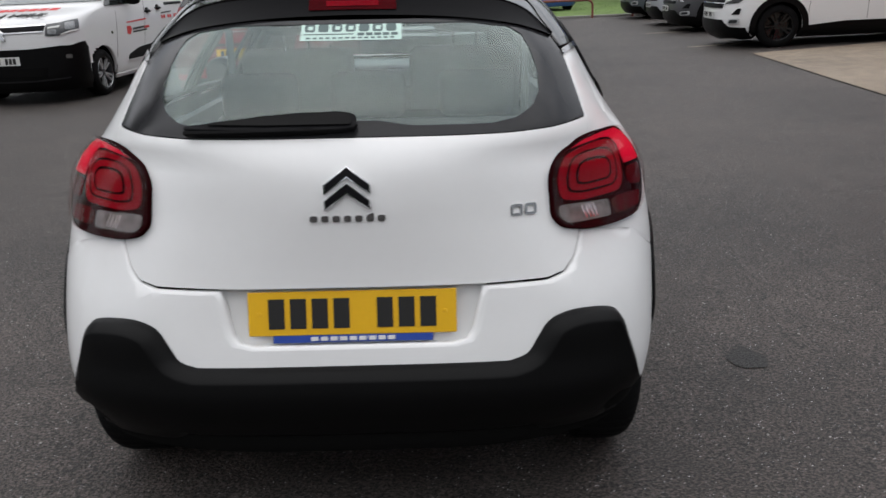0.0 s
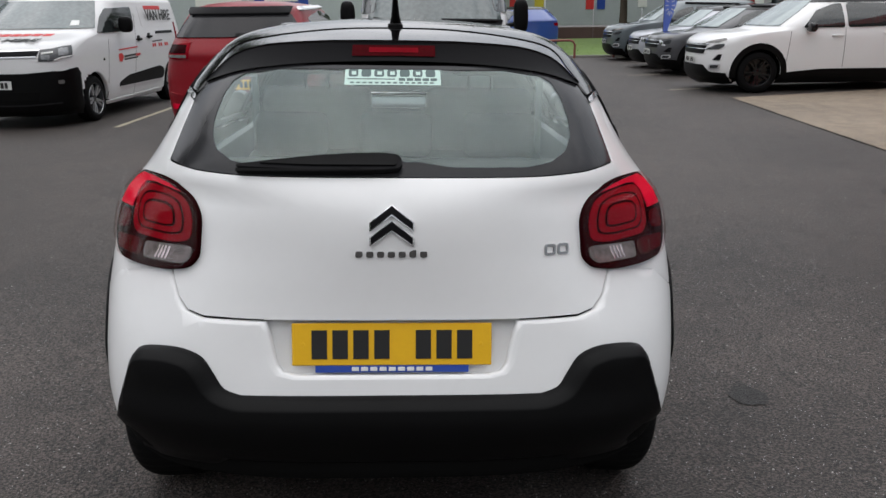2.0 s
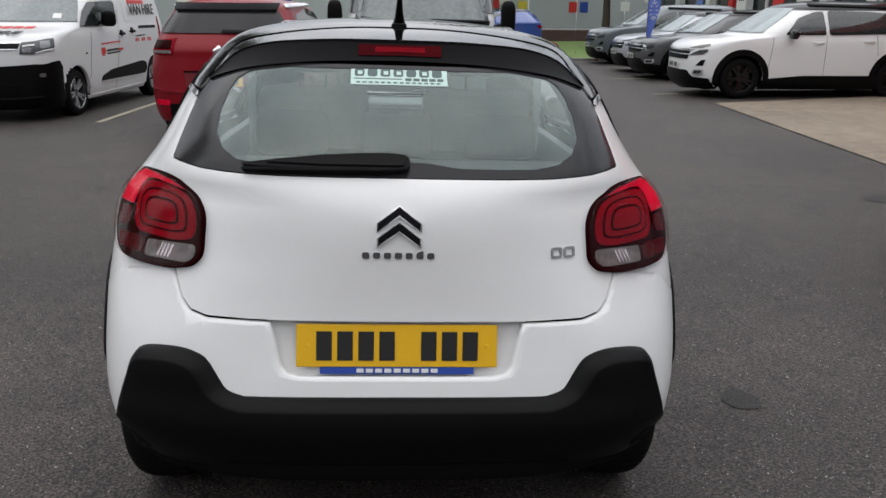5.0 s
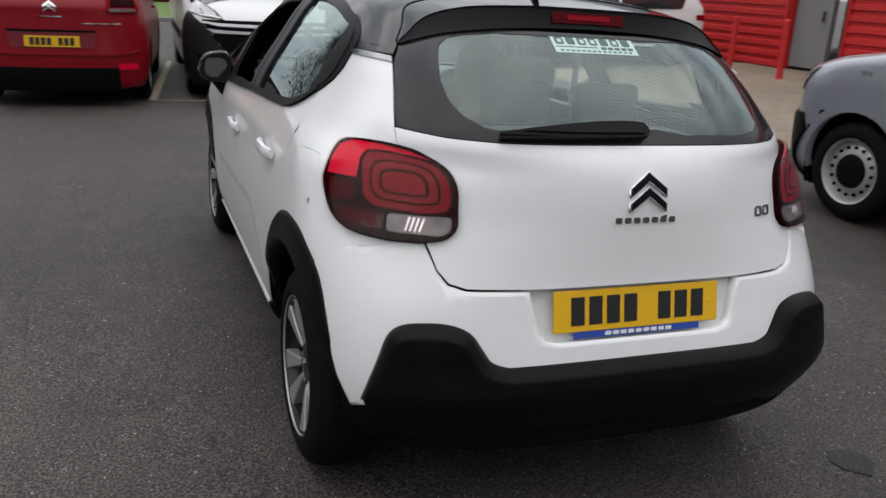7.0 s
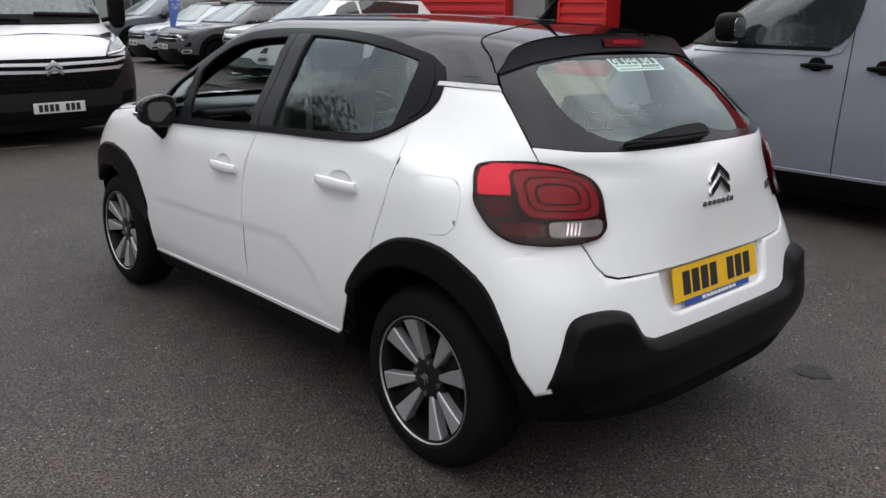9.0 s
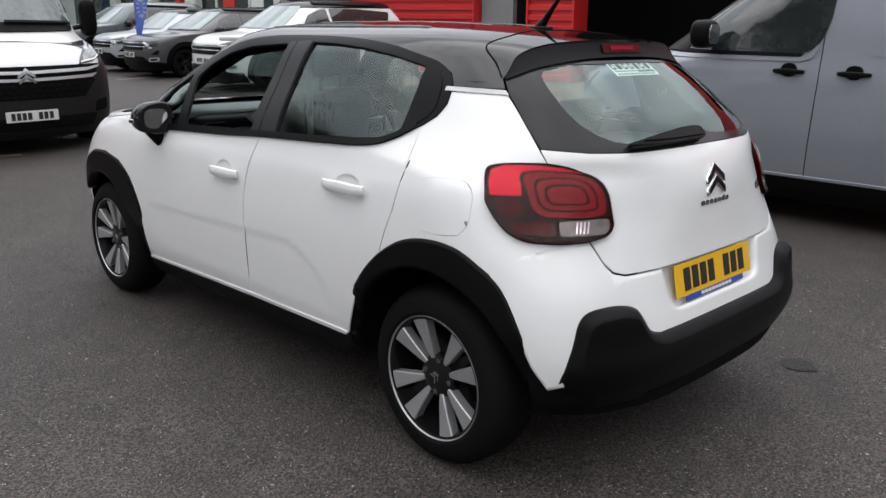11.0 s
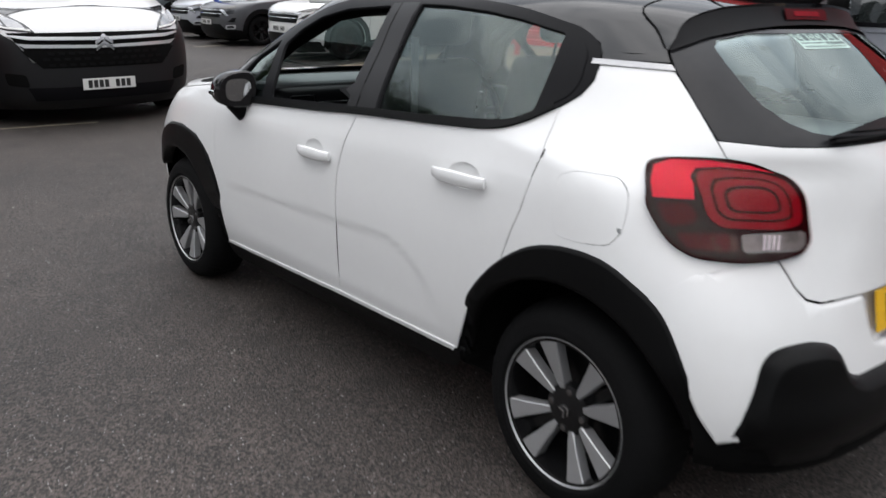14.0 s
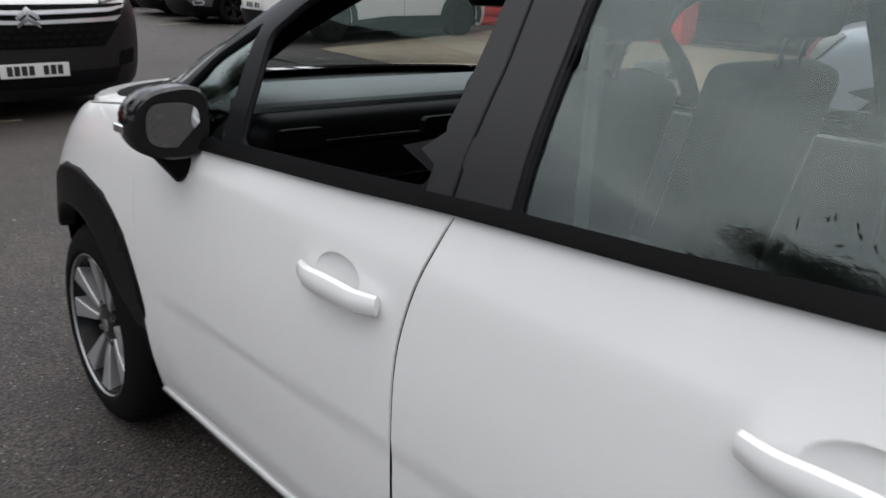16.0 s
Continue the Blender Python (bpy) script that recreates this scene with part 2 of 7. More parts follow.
def ground_material(name, base, speck, light, stain, coarse=1.0, rough=0.66, spec=0.5):
    """Tarmac or concrete: aggregate, speckles, broad patches and round stains."""
    m = bpy.data.materials.new(name)
    m.use_nodes = True
    n, k = m.node_tree.nodes, m.node_tree.links
    b = n["Principled BSDF"]
    b.inputs["Roughness"].default_value, b.inputs["Specular IOR Level"].default_value = rough, spec
    co = n.new("ShaderNodeTexCoord")

    def tex(kind, scale, detail=4.0):
        t = n.new(kind)
        t.inputs["Scale"].default_value = scale
        if kind == "ShaderNodeTexNoise":
            t.inputs["Detail"].default_value = detail
            t.inputs["Roughness"].default_value = 0.75 if detail == 8 else 0.5
        k.new(co.outputs["Object"], t.inputs["Vector"])
        return t

    def ramp(src, a, ca, c, cc):
        r = n.new("ShaderNodeValToRGB")
        r.color_ramp.elements[0].position, r.color_ramp.elements[0].color = a, (*ca, 1)
        r.color_ramp.elements[1].position, r.color_ramp.elements[1].color = c, (*cc, 1)
        k.new(src, r.inputs["Fac"])
        return r.outputs["Color"]

    def mixed(a, c, kind, fac=1.0):
        x = n.new("ShaderNodeMixRGB")
        x.blend_type, x.inputs["Fac"].default_value = kind, fac
        k.new(a, x.inputs["Color1"])
        k.new(c, x.inputs["Color2"])
        return x.outputs["Color"]

    dark, pale = tuple(q * (1 - light) for q in base), tuple(q * (1 + light) for q in base)
    broad = ramp(tex("ShaderNodeTexNoise", 0.55, 6).outputs["Fac"], 0.32, dark, 0.68, pale)
    mid = ramp(tex("ShaderNodeTexNoise", 5.0, 5).outputs["Fac"], 0.3, (0.80, 0.80, 0.80), 0.7, (1.18, 1.17, 1.16))
    grain = ramp(tex("ShaderNodeTexNoise", 95.0, 8).outputs["Fac"], 0.45, (1 - 0.97 * coarse,) * 3, 0.585, (1 + 1.6 * coarse, 1 + 1.56 * coarse, 1 + 1.5 * coarse))
    cell = tex("ShaderNodeTexVoronoi", 75.0)
    chips = ramp(cell.outputs["Distance"], 0.10, (speck, speck, speck), 0.20, (0, 0, 0))
    sel = ramp(tex("ShaderNodeTexNoise", 38.0, 2).outputs["Fac"], 0.52, (0, 0, 0), 0.63, (1, 1, 1))
    col = mixed(mixed(broad, mid, "MULTIPLY"), grain, "MULTIPLY")
    col = mixed(col, mixed(chips, sel, "MULTIPLY"), "ADD")
    blot = ramp(tex("ShaderNodeTexNoise", 1.7, 3).outputs["Fac"], 0.60, (1, 1, 1), 0.74, (1 - stain, 1 - stain, 1 - stain))
    col = mixed(col, blot, "MULTIPLY")
    k.new(col, b.inputs["Base Color"])
    bp = n.new("ShaderNodeBump")
    bp.inputs["Strength"].default_value, bp.inputs["Distance"].default_value = 0.9, 0.012
    k.new(tex("ShaderNodeTexNoise", 110.0, 4).outputs["Fac"], bp.inputs["Height"])
    k.new(bp.outputs["Normal"], b.inputs["Normal"])
    return m


ASPHALT = ground_material("asphalt", (0.0375, 0.0307, 0.0279), 0.60, 0.30, 0.36)
CONCRETE = ground_material("concrete", (0.205, 0.165, 0.122), 0.03, 0.16, 0.18, 0.30)
STAIN = ground_material("oil_stain", (0.011, 0.010, 0.0095), 0.05, 0.2, 0.2)


# ---- building blocks ----
def mesh_ob(name, verts, faces, material, parent=None, label="", smooth=False, m=None):
    me = bpy.data.meshes.new(name)
    me.from_pydata([tuple(v) for v in verts], [], faces)
    me.materials.append(material)
    if smooth:
        me.polygons.foreach_set("use_smooth", [True] * len(me.polygons))
    me.update()
    ob = new(name, me)
    if parent:
        ob.parent = parent
    if label:
        tagged(ob, label)
    if m is not None:
        ob.matrix_local = m
    return ob


def part(name, bm, material, parent=None, label="", smooth=True):
    """Links a bmesh as one mesh object under a thing or a part."""
    me = bpy.data.meshes.new(name)
    bmesh.ops.recalc_face_normals(bm, faces=bm.faces)
    for f in bm.faces:
        f.smooth = smooth
    if smooth:
        for e in bm.edges:
            if len(e.link_faces) == 2 and e.calc_face_angle(0) > 0.6:
                e.smooth = False
    bm.to_mesh(me)
    bm.free()
    me.materials.append(material)
    ob = new(name, me)
    if parent:
        ob.parent = parent
    if label:
        tagged(ob, label)
    return ob


def thing(name, label, category, m=None, group="", kind=""):
    ob = new(name)
    ob.empty_display_size = 0.2
    if m is not None:
        ob.matrix_world = m
    return tagged(ob, label, category, group, kind)


def box_bm(size, at=(0, 0, 0), bevel=0.0, seg=2, bm=None, turn=None):
    bm = bm or bmesh.new()
    m = Matrix.Translation(at) @ (turn or Matrix()) @ Matrix.Diagonal((*size, 1))
    made = bmesh.ops.create_cube(bm, size=1, matrix=m)["verts"]
    if bevel:
        edges = list({e for v in made for e in v.link_edges})
        bmesh.ops.bevel(bm, geom=edges, offset=bevel, segments=seg, affect="EDGES", profile=0.6)
    return bm


def lathe_bm(profile, n=40, bm=None):
    """Revolves (x, r) pairs about the x axis."""
    bm = bm or bmesh.new()
    rings = []
    for x, r in profile:
        if r < 1e-6:
            rings.append([bm.verts.new((x, 0, 0))])
        else:
            rings.append([bm.verts.new((x, r * math.cos(2 * math.pi * i / n), r * math.sin(2 * math.pi * i / n))) for i in range(n)])
    for a, b in zip(rings, rings[1:]):
        for i in range(n):
            j = (i + 1) % n
            q = [a[i % len(a)], a[j % len(a)], b[j % len(b)], b[i % len(b)]]
            q = list(dict.fromkeys(q))
            if len(q) > 2:
                bm.faces.new(q)
    return bm


def tube_bm(points, radius, n=10, bm=None):
    """A round bar along points; radius may be a list."""
    bm = bm or bmesh.new()
    pts = [Vector(p) for p in points]
    rad = radius if isinstance(radius, (list, tuple)) else [radius] * len(pts)
    rings = []
    for i, p in enumerate(pts):
        d = (pts[min(i + 1, len(pts) - 1)] - pts[max(i - 1, 0)]).normalized()
        a = d.cross(Vector((0.31, 0.17, 0.93))).normalized()
        b = d.cross(a)
        rings.append([bm.verts.new(p + rad[i] * (a * math.cos(2 * math.pi * k / n) + b * math.sin(2 * math.pi * k / n))) for k in range(n)])
    for a, b in zip(rings, rings[1:]):
        for k in range(n):
            bm.faces.new((a[k], a[(k + 1) % n], b[(k + 1) % n], b[k]))
    bm.faces.new(rings[0])
    bm.faces.new(rings[-1][::-1])
    return bm


def inside(p, loop):
    x, y = p
    odd = False
    for (x1, y1), (x2, y2) in zip(loop, loop[1:] + loop[:1]):
        if (y1 > y) != (y2 > y) and x < (x2 - x1) * (y - y1) / (y2 - y1) + x1:
            odd = not odd
    return odd


class Hull:
    """Body surface of a vehicle as a stack of level outlines: u runs from the tail's middle round the corner to the nose, v upwards."""
    A, B = 0.95, 0.95

    def __init__(self, rows):
        self.t = np.array(rows, float)

    def level(self, v):
        t = self.t
        v = min(max(v, t[0, 0]), t[-1, 0])
        i = int(min(max(np.searchsorted(t[:, 0], v) - 1, 0), len(t) - 2))
        a, b = t[i], t[i + 1]
        h = b[0] - a[0]
        f = (v - a[0]) / h
        d = (b - a) / h
        da = d if i == 0 else ((b - t[i - 1]) / (b[0] - t[i - 1, 0]))
        db = d if i == len(t) - 2 else ((t[i + 2] - a) / (t[i + 2, 0] - a[0]))
        f2, f3 = f * f, f * f * f
        return (2 * f3 - 3 * f2 + 1) * a + (f3 - 2 * f2 + f) * h * da + (3 * f2 - 2 * f3) * b + (f3 - f2) * h * db

    def point(self, u, v):
        _, z, w, yr, yf, lr, pr, lf, pf = self.level(v)
        side = max(yf - lf - yr - lr, 0.01)
        if u <= self.A:
            a = u / self.A * math.pi / 2
            return (w * abs(math.sin(a)) ** (2 / pr) * (1 if a >= 0 else -1), yr + lr * (1 - max(math.cos(a), 0) ** (2 / pr)), z)
        if u <= self.A + side:
            return (w, yr + lr + u - self.A, z)
        a = min((u - self.A - side) / self.B, 2) * math.pi / 2
        c = math.cos(a)
        return (w * abs(c) ** (2 / pf) * (1 if c >= 0 else -1), yf - lf * (1 - max(math.sin(a), 0) ** (2 / pf)), z)

    def last(self, v):
        _, z, w, yr, yf, lr, pr, lf, pf = self.level(v)
        return self.A + self.B + max(yf - lf - yr - lr, 0.01)

    def at_y(self, y, v):
        _, z, w, yr, yf, lr, pr, lf, pf = self.level(v)
        if y < yr + lr:
            c = min(max(1 - (y - yr) / lr, 0), 1)
            return self.A * math.acos(c ** (pr / 2)) / (math.pi / 2)
        if y <= yf - lf:
            return self.A + y - yr - lr
        s = min(max(1 - (yf - y) / lf, 0), 1)
        return self.A + max(yf - lf - yr - lr, 0.01) + self.B * math.asin(s ** (pf / 2)) / (math.pi / 2)

    def at_x(self, x, v, nose=False):
        _, z, w, yr, yf, lr, pr, lf, pf = self.level(v)
        s = min(abs(x) / max(w, 1e-4), 1)
        if nose:
            return self.last(v) - self.B * math.asin(s ** (pf / 2)) / (math.pi / 2) * (1 if x >= 0 else -1)
        return self.A * math.asin(s ** (pr / 2)) / (math.pi / 2) * (1 if x >= 0 else -1)

    def normal(self, u, v):
        e = 0.004
        a, b = Vector(self.point(u - e, v)), Vector(self.point(u + e, v))
        c, d = Vector(self.point(u, v - e)), Vector(self.point(u, v + e))
        n = (b - a).cross(d - c)
        return n.normalized() if n.length > 1e-12 else Vector((0, 0, 1))


def dense(hull, pts, step=0.05):
    """Outline points, each (kind, place, height), as (u, v): kind y along the side, x across the tail, n across the nose, u as it is."""
    def to_uv(p):
        kind, a, v = p
        if kind == "u":
            return (a, v)
        if kind == "ty":
            return (-hull.at_y(a, v), v)
        if kind == "ny":
            return (2 * hull.last(v) - hull.at_y(a, v), v)
        return (hull.at_y(a, v) if kind == "y" else hull.at_x(a, v, kind == "n"), v)
    out = []
    for p, q in zip(pts, pts[1:] + pts[:1]):
        out.append(to_uv(p))
        if p[0] == q[0]:
            k = int(max(abs(p[1] - q[1]), abs(p[2] - q[2])) / step)
            for i in range(1, k + 1):
                f = i / (k + 1)
                out.append(to_uv((p[0], p[1] + f * (q[1] - p[1]), p[2] + f * (q[2] - p[2]))))
    return out


def rounded(pts, r=0.03, seg=4):
    """An outline of one kind with its corners rounded."""
    kind = pts[0][0]
    q = [Vector((p[1], p[2])) for p in pts]
    out = []
    for i, c in enumerate(q):
        a, b = q[i - 1] - c, q[(i + 1) % len(q)] - c
        t = min(r, a.length * 0.45, b.length * 0.45)
        s, e = c + a.normalized() * t, c + b.normalized() * t
        for k in range(seg + 1):
            f = k / seg
            w = (1 - f) * (1 - f) * s + 2 * f * (1 - f) * c + f * f * e
            out.append((kind, w.x, w.y))
    return out


def curve(pts, seg=4, closed=False):
    """A smooth line through points of one kind."""
    n = len(pts)
    out = []
    for i in range(n if closed else n - 1):
        a, b, c, d = (pts[j % n] if closed else pts[min(max(j, 0), n - 1)] for j in (i - 1, i, i + 1, i + 2))
        for k in range(seg):
            f = k / seg
            w = [0.5 * (2 * b[q] + (c[q] - a[q]) * f + (2 * a[q] - 5 * b[q] + 4 * c[q] - d[q]) * f * f + (3 * b[q] - a[q] - 3 * c[q] + d[q]) * f ** 3) for q in (1, 2)]
            out.append((b[0], w[0], w[1]))
    if not closed:
        out.append(pts[-1])
    return out


def offset(loop, w, outward=False):
    """A closed outline drawn in by w."""
    area = sum(a[0] * b[1] - b[0] * a[1] for a, b in zip(loop, loop[1:] + loop[:1]))
    s = (1 if area > 0 else -1) * (-1 if outward else 1)
    out = []
    for i, p in enumerate(loop):
        a, b = loop[i - 1], loop[(i + 1) % len(loop)]
        d = Vector((b[0] - a[0], b[1] - a[1]))
        if d.length > 1e-7:
            d.normalize()
            out.append((p[0] - s * d.y * w, p[1] + s * d.x * w))
    return out


def inner(loop, w):
    """The same for outline points of kind u."""
    return [("u", a, v) for a, v in offset([(p[1], p[2]) for p in loop], w)]


def Y(*p):
    return [("y", a, v) for a, v in p]


def X(*p):
    return [("x", a, v) for a, v in p]


def N(*p):
    return [("n", a, v) for a, v in p]


def both(p, nose=False):
    """Closes a half outline across the middle with its mirror image."""
    return p + [(("ny" if nose else "ty"), a, v) if k == "y" else (k, -a, v) for k, a, v in reversed(p)]


def patch_bm(hull, outline, side=1, lift=0.0, thick=0.008, step=0.06, holes=(), bulge=None, bevel=None):
    """A panel that lies on the body surface, with crisp outline, holes and thickness."""
    loops = [dense(hull, outline)] + [dense(hull, h) for h in holes]
    pts, edges = [], []
    for lp in loops:
        b = len(pts)
        pts += [Vector(p) for p in lp]
        edges += [(b + i, b + (i + 1) % len(lp)) for i in range(len(lp))]
    us, vs = [p.x for p in pts], [p.y for p in pts]
    nb = len(pts)
    u = min(us) + step * 0.5
    border = pts[:nb]
    drop = [-bevel[1]] * nb if bevel else []
    clear = 0.3 * step
    if bevel:
        for share, depth in ((0.32, 0.50), (0.80, 0.10), (1.0, 0.0)):
            for q, lp in enumerate(loops):
                for p in offset(lp, bevel[0] * share, q > 0):
                    if inside(p, loops[0]) and not any(inside(p, h) for h in loops[1:]) and all((c.x - p[0]) ** 2 + (c.y - p[1]) ** 2 > (0.8 * share * bevel[0]) ** 2 for c in border):
                        pts.append(Vector(p))
                        drop.append(-bevel[1] * depth)
        clear = max(clear, 1.3 * bevel[0])
    while u < max(us):
        v = min(vs) + step * 0.5
        while v < max(vs):
            if inside((u, v), loops[0]) and not any(inside((u, v), h) for h in loops[1:]):
                if all((p.x - u) ** 2 + (p.y - v) ** 2 > clear ** 2 for p in border):
                    pts.append(Vector((u, v)))
            v += step
        u += step
    res = geometry.delaunay_2d_cdt(pts, edges, [], 0, 1e-5)
    vv, ff = res[0], res[2]
    bm = bmesh.new()
    lay = bm.verts.layers.float_vector.new("surface_normal")
    top, low = [], []
    for i, p in enumerate(vv):
        c, n = Vector(hull.point(p.x, p.y)), hull.normal(p.x, p.y)
        k = lift + (bulge(p.x, p.y) if bulge else 0)
        if bevel and res[3][i] and min(res[3][i]) < len(drop):
            k += drop[min(res[3][i])] * (bevel[2](p.x) if len(bevel) > 2 else 1)
            plain = drop[min(res[3][i])] == 0
        else:
            plain = True
        a, b = c + n * k, c + n * (lift - thick)
        top.append(bm.verts.new((side * a.x, a.y, a.z)))
        if plain:
            if bulge:
                e = 0.005
                q = [Vector(hull.point(x, y)) + hull.normal(x, y) * bulge(x, y) for x, y in ((p.x - e, p.y), (p.x + e, p.y), (p.x, p.y - e), (p.x, p.y + e))]
                n = (q[1] - q[0]).cross(q[3] - q[2]).normalized()
            top[-1][lay] = (side * n.x, n.y, n.z)
        low.append(bm.verts.new((side * b.x, b.y, b.z)))
    count = {}
    for f in ff:
        cx, cy = sum(vv[i].x for i in f) / len(f), sum(vv[i].y for i in f) / len(f)
        if not inside((cx, cy), loops[0]) or any(inside((cx, cy), h) for h in loops[1:]):
            continue
        bm.faces.new([top[i] for i in f])
        for i, j in zip(f, f[1:] + f[:1]):
            count[(i, j)] = count.get((i, j), 0) + 1
    for (i, j) in list(count):
        if (j, i) not in count:
            bm.faces.new((top[j], top[i], low[i], low[j]))
    bmesh.ops.delete(bm, geom=[v for v in bm.verts if not v.link_faces], context="VERTS")
    return bm


def panel(name, hull, outline, material, parent, side=1, lift=0.0, thick=0.008, step=0.06, holes=(), label="", bulge=None, bevel=None):
    bm = patch_bm(hull, outline, side, lift, thick, step, holes, bulge, bevel)
    me = bpy.data.meshes.new(name)
    if side < 0:
        bmesh.ops.reverse_faces(bm, faces=bm.faces)
    for f in bm.faces:
        f.smooth = True
    for e in bm.edges:
        if len(e.link_faces) == 2 and e.calc_face_angle(0) > 0.7:
            e.smooth = False
    lay = bm.verts.layers.float_vector["surface_normal"]
    nrm = [tuple(v[lay]) for v in bm.verts]
    bm.verts.layers.float_vector.remove(lay)
    bm.to_mesh(me)
    bm.free()
    me.normals_split_custom_set_from_vertices(nrm)
    me.materials.append(material)
    ob = new(name, me)
    ob.parent = parent
    if label:
        tagged(ob, label)
    return ob


def shell_bm(hull, holes=(), arches=(), inset=0.0, v0=None, v1=None, nt=10, ns=44, nv=40):
    """The body's own surface on both sides, with window and wheel openings left out."""
    t = hull.t
    v0, v1 = v0 or t[0, 0], v1 or t[-1, 0]
    loops = [dense(hull, h) for h in holes]
    bm = bmesh.new()
    for side in (1, -1):
        rows = []
        for i in range(nv + 1):
            v = v0 + (v1 - v0) * i / nv
            last = hull.last(v)
            mid = last - hull.A - hull.B
            us = [hull.A * k / nt for k in range(nt)] + [hull.A + mid * k / ns for k in range(ns)] + [hull.A + mid + hull.B * k / nt for k in range(nt + 1)]
            row = []
            for u in us:
                c = Vector(hull.point(u, v))
                if inset:
                    c -= hull.normal(max(u, 0.003), v) * inset
                row.append((bm.verts.new((side * c.x, c.y, c.z)), u, v, c))
            rows.append(row)
        for a, b in zip(rows, rows[1:]):
            for k in range(len(a) - 1):
                u, v = (a[k][1] + b[k + 1][1]) / 2, (a[k][2] + b[k + 1][2]) / 2
                c = (a[k][3] + b[k + 1][3]) / 2
                if any((c.y - ay) ** 2 + (c.z - az) ** 2 < ar * ar for ay, az, ar in arches) and c.x > 0.45:
                    continue
                if any(inside((u, v), h) for h in loops):
                    continue
                q = (a[k][0], a[k + 1][0], b[k + 1][0], b[k][0])
                bm.faces.new(q if side > 0 else q[::-1])
    bmesh.ops.remove_doubles(bm, verts=bm.verts, dist=0.0008)
    return bm


def shell(name, hull, material, parent, label="", **kw):
    bm = shell_bm(hull, **kw)
    me = bpy.data.meshes.new(name)
    for f in bm.faces:
        f.smooth = True
    bm.to_mesh(me)
    bm.free()
    me.materials.append(material)
    ob = new(name, me)
    ob.parent = parent
    if label:
        tagged(ob, label)
    return ob


def ring_pts(cy, cz, r, a0, a1, n=14):
    return [("y", cy + r * math.cos(radians(a0 + (a1 - a0) * i / n)), cz + r * math.sin(radians(a0 + (a1 - a0) * i / n))) for i in range(n + 1)]


def spoke_bm(a, r0, r1, w0, w1, skew, x0, x1, depth, bm):
    """One tapered spoke from the hub to the rim in the wheel's plane."""
    ca, sa = math.cos(a), math.sin(a)
    def at(r, s, x):
        return bm.verts.new((x, r * ca - s * sa, r * sa + s * ca))
    front = [at(r0, -w0 / 2, x0), at(r0, w0 / 2, x0), at((r0 + r1) / 2, w1 * 0.46 + skew / 2, (x0 + x1) / 2 + 0.004), at(r1, w1 / 2 + skew, x1), at(r1, -w1 / 2 + skew, x1), at((r0 + r1) / 2, -w1 * 0.46 + skew / 2, (x0 + x1) / 2 + 0.004)]
    back = [bm.verts.new(v.co - Vector((depth, 0, 0))) for v in front]
    bm.faces.new(front)
    for i in range(6):
        j = (i + 1) % 6
        bm.faces.new((front[i], back[i], back[j], front[j]))


def blade_bm(a, r0, r1, w0, w1, skew, x0, x1, depth, bm):
    """One wheel blade, slim at the hub, broad where it runs along the rim, with chamfered sides."""
    ca, sa = math.cos(a), math.sin(a)
    front, edge, back = [], [], []
    n = 6
    for sgn, order in ((1, range(n + 1)), (-1, range(n, -1, -1))):
        for k in order:
            f = k / n
            wide = w0 + (w1 - w0) * f ** 1.3
            if k == 0:
                wide *= 0.75
            s = sgn * wide / 2 + skew * f
            r = math.sqrt(max((r0 + (r1 - r0) * f) ** 2 - (s * s if k == n else 0), 0))
            x = x0 + (x1 - x0) * f ** 0.8
            for lst, dx, ds in ((front, 0.0, -0.003), (edge, -0.004, 0.0), (back, -depth, 0.0)):
                q = s + sgn * ds
                lst.append(bm.verts.new((x + dx, r * ca - q * sa, r * sa + q * ca)))
    m = len(front)
    bm.faces.new(front)
    for i in range(m):
        j = (i + 1) % m
        bm.faces.new((front[i], edge[i], edge[j], front[j]))
        bm.faces.new((edge[i], back[i], back[j], edge[j]))


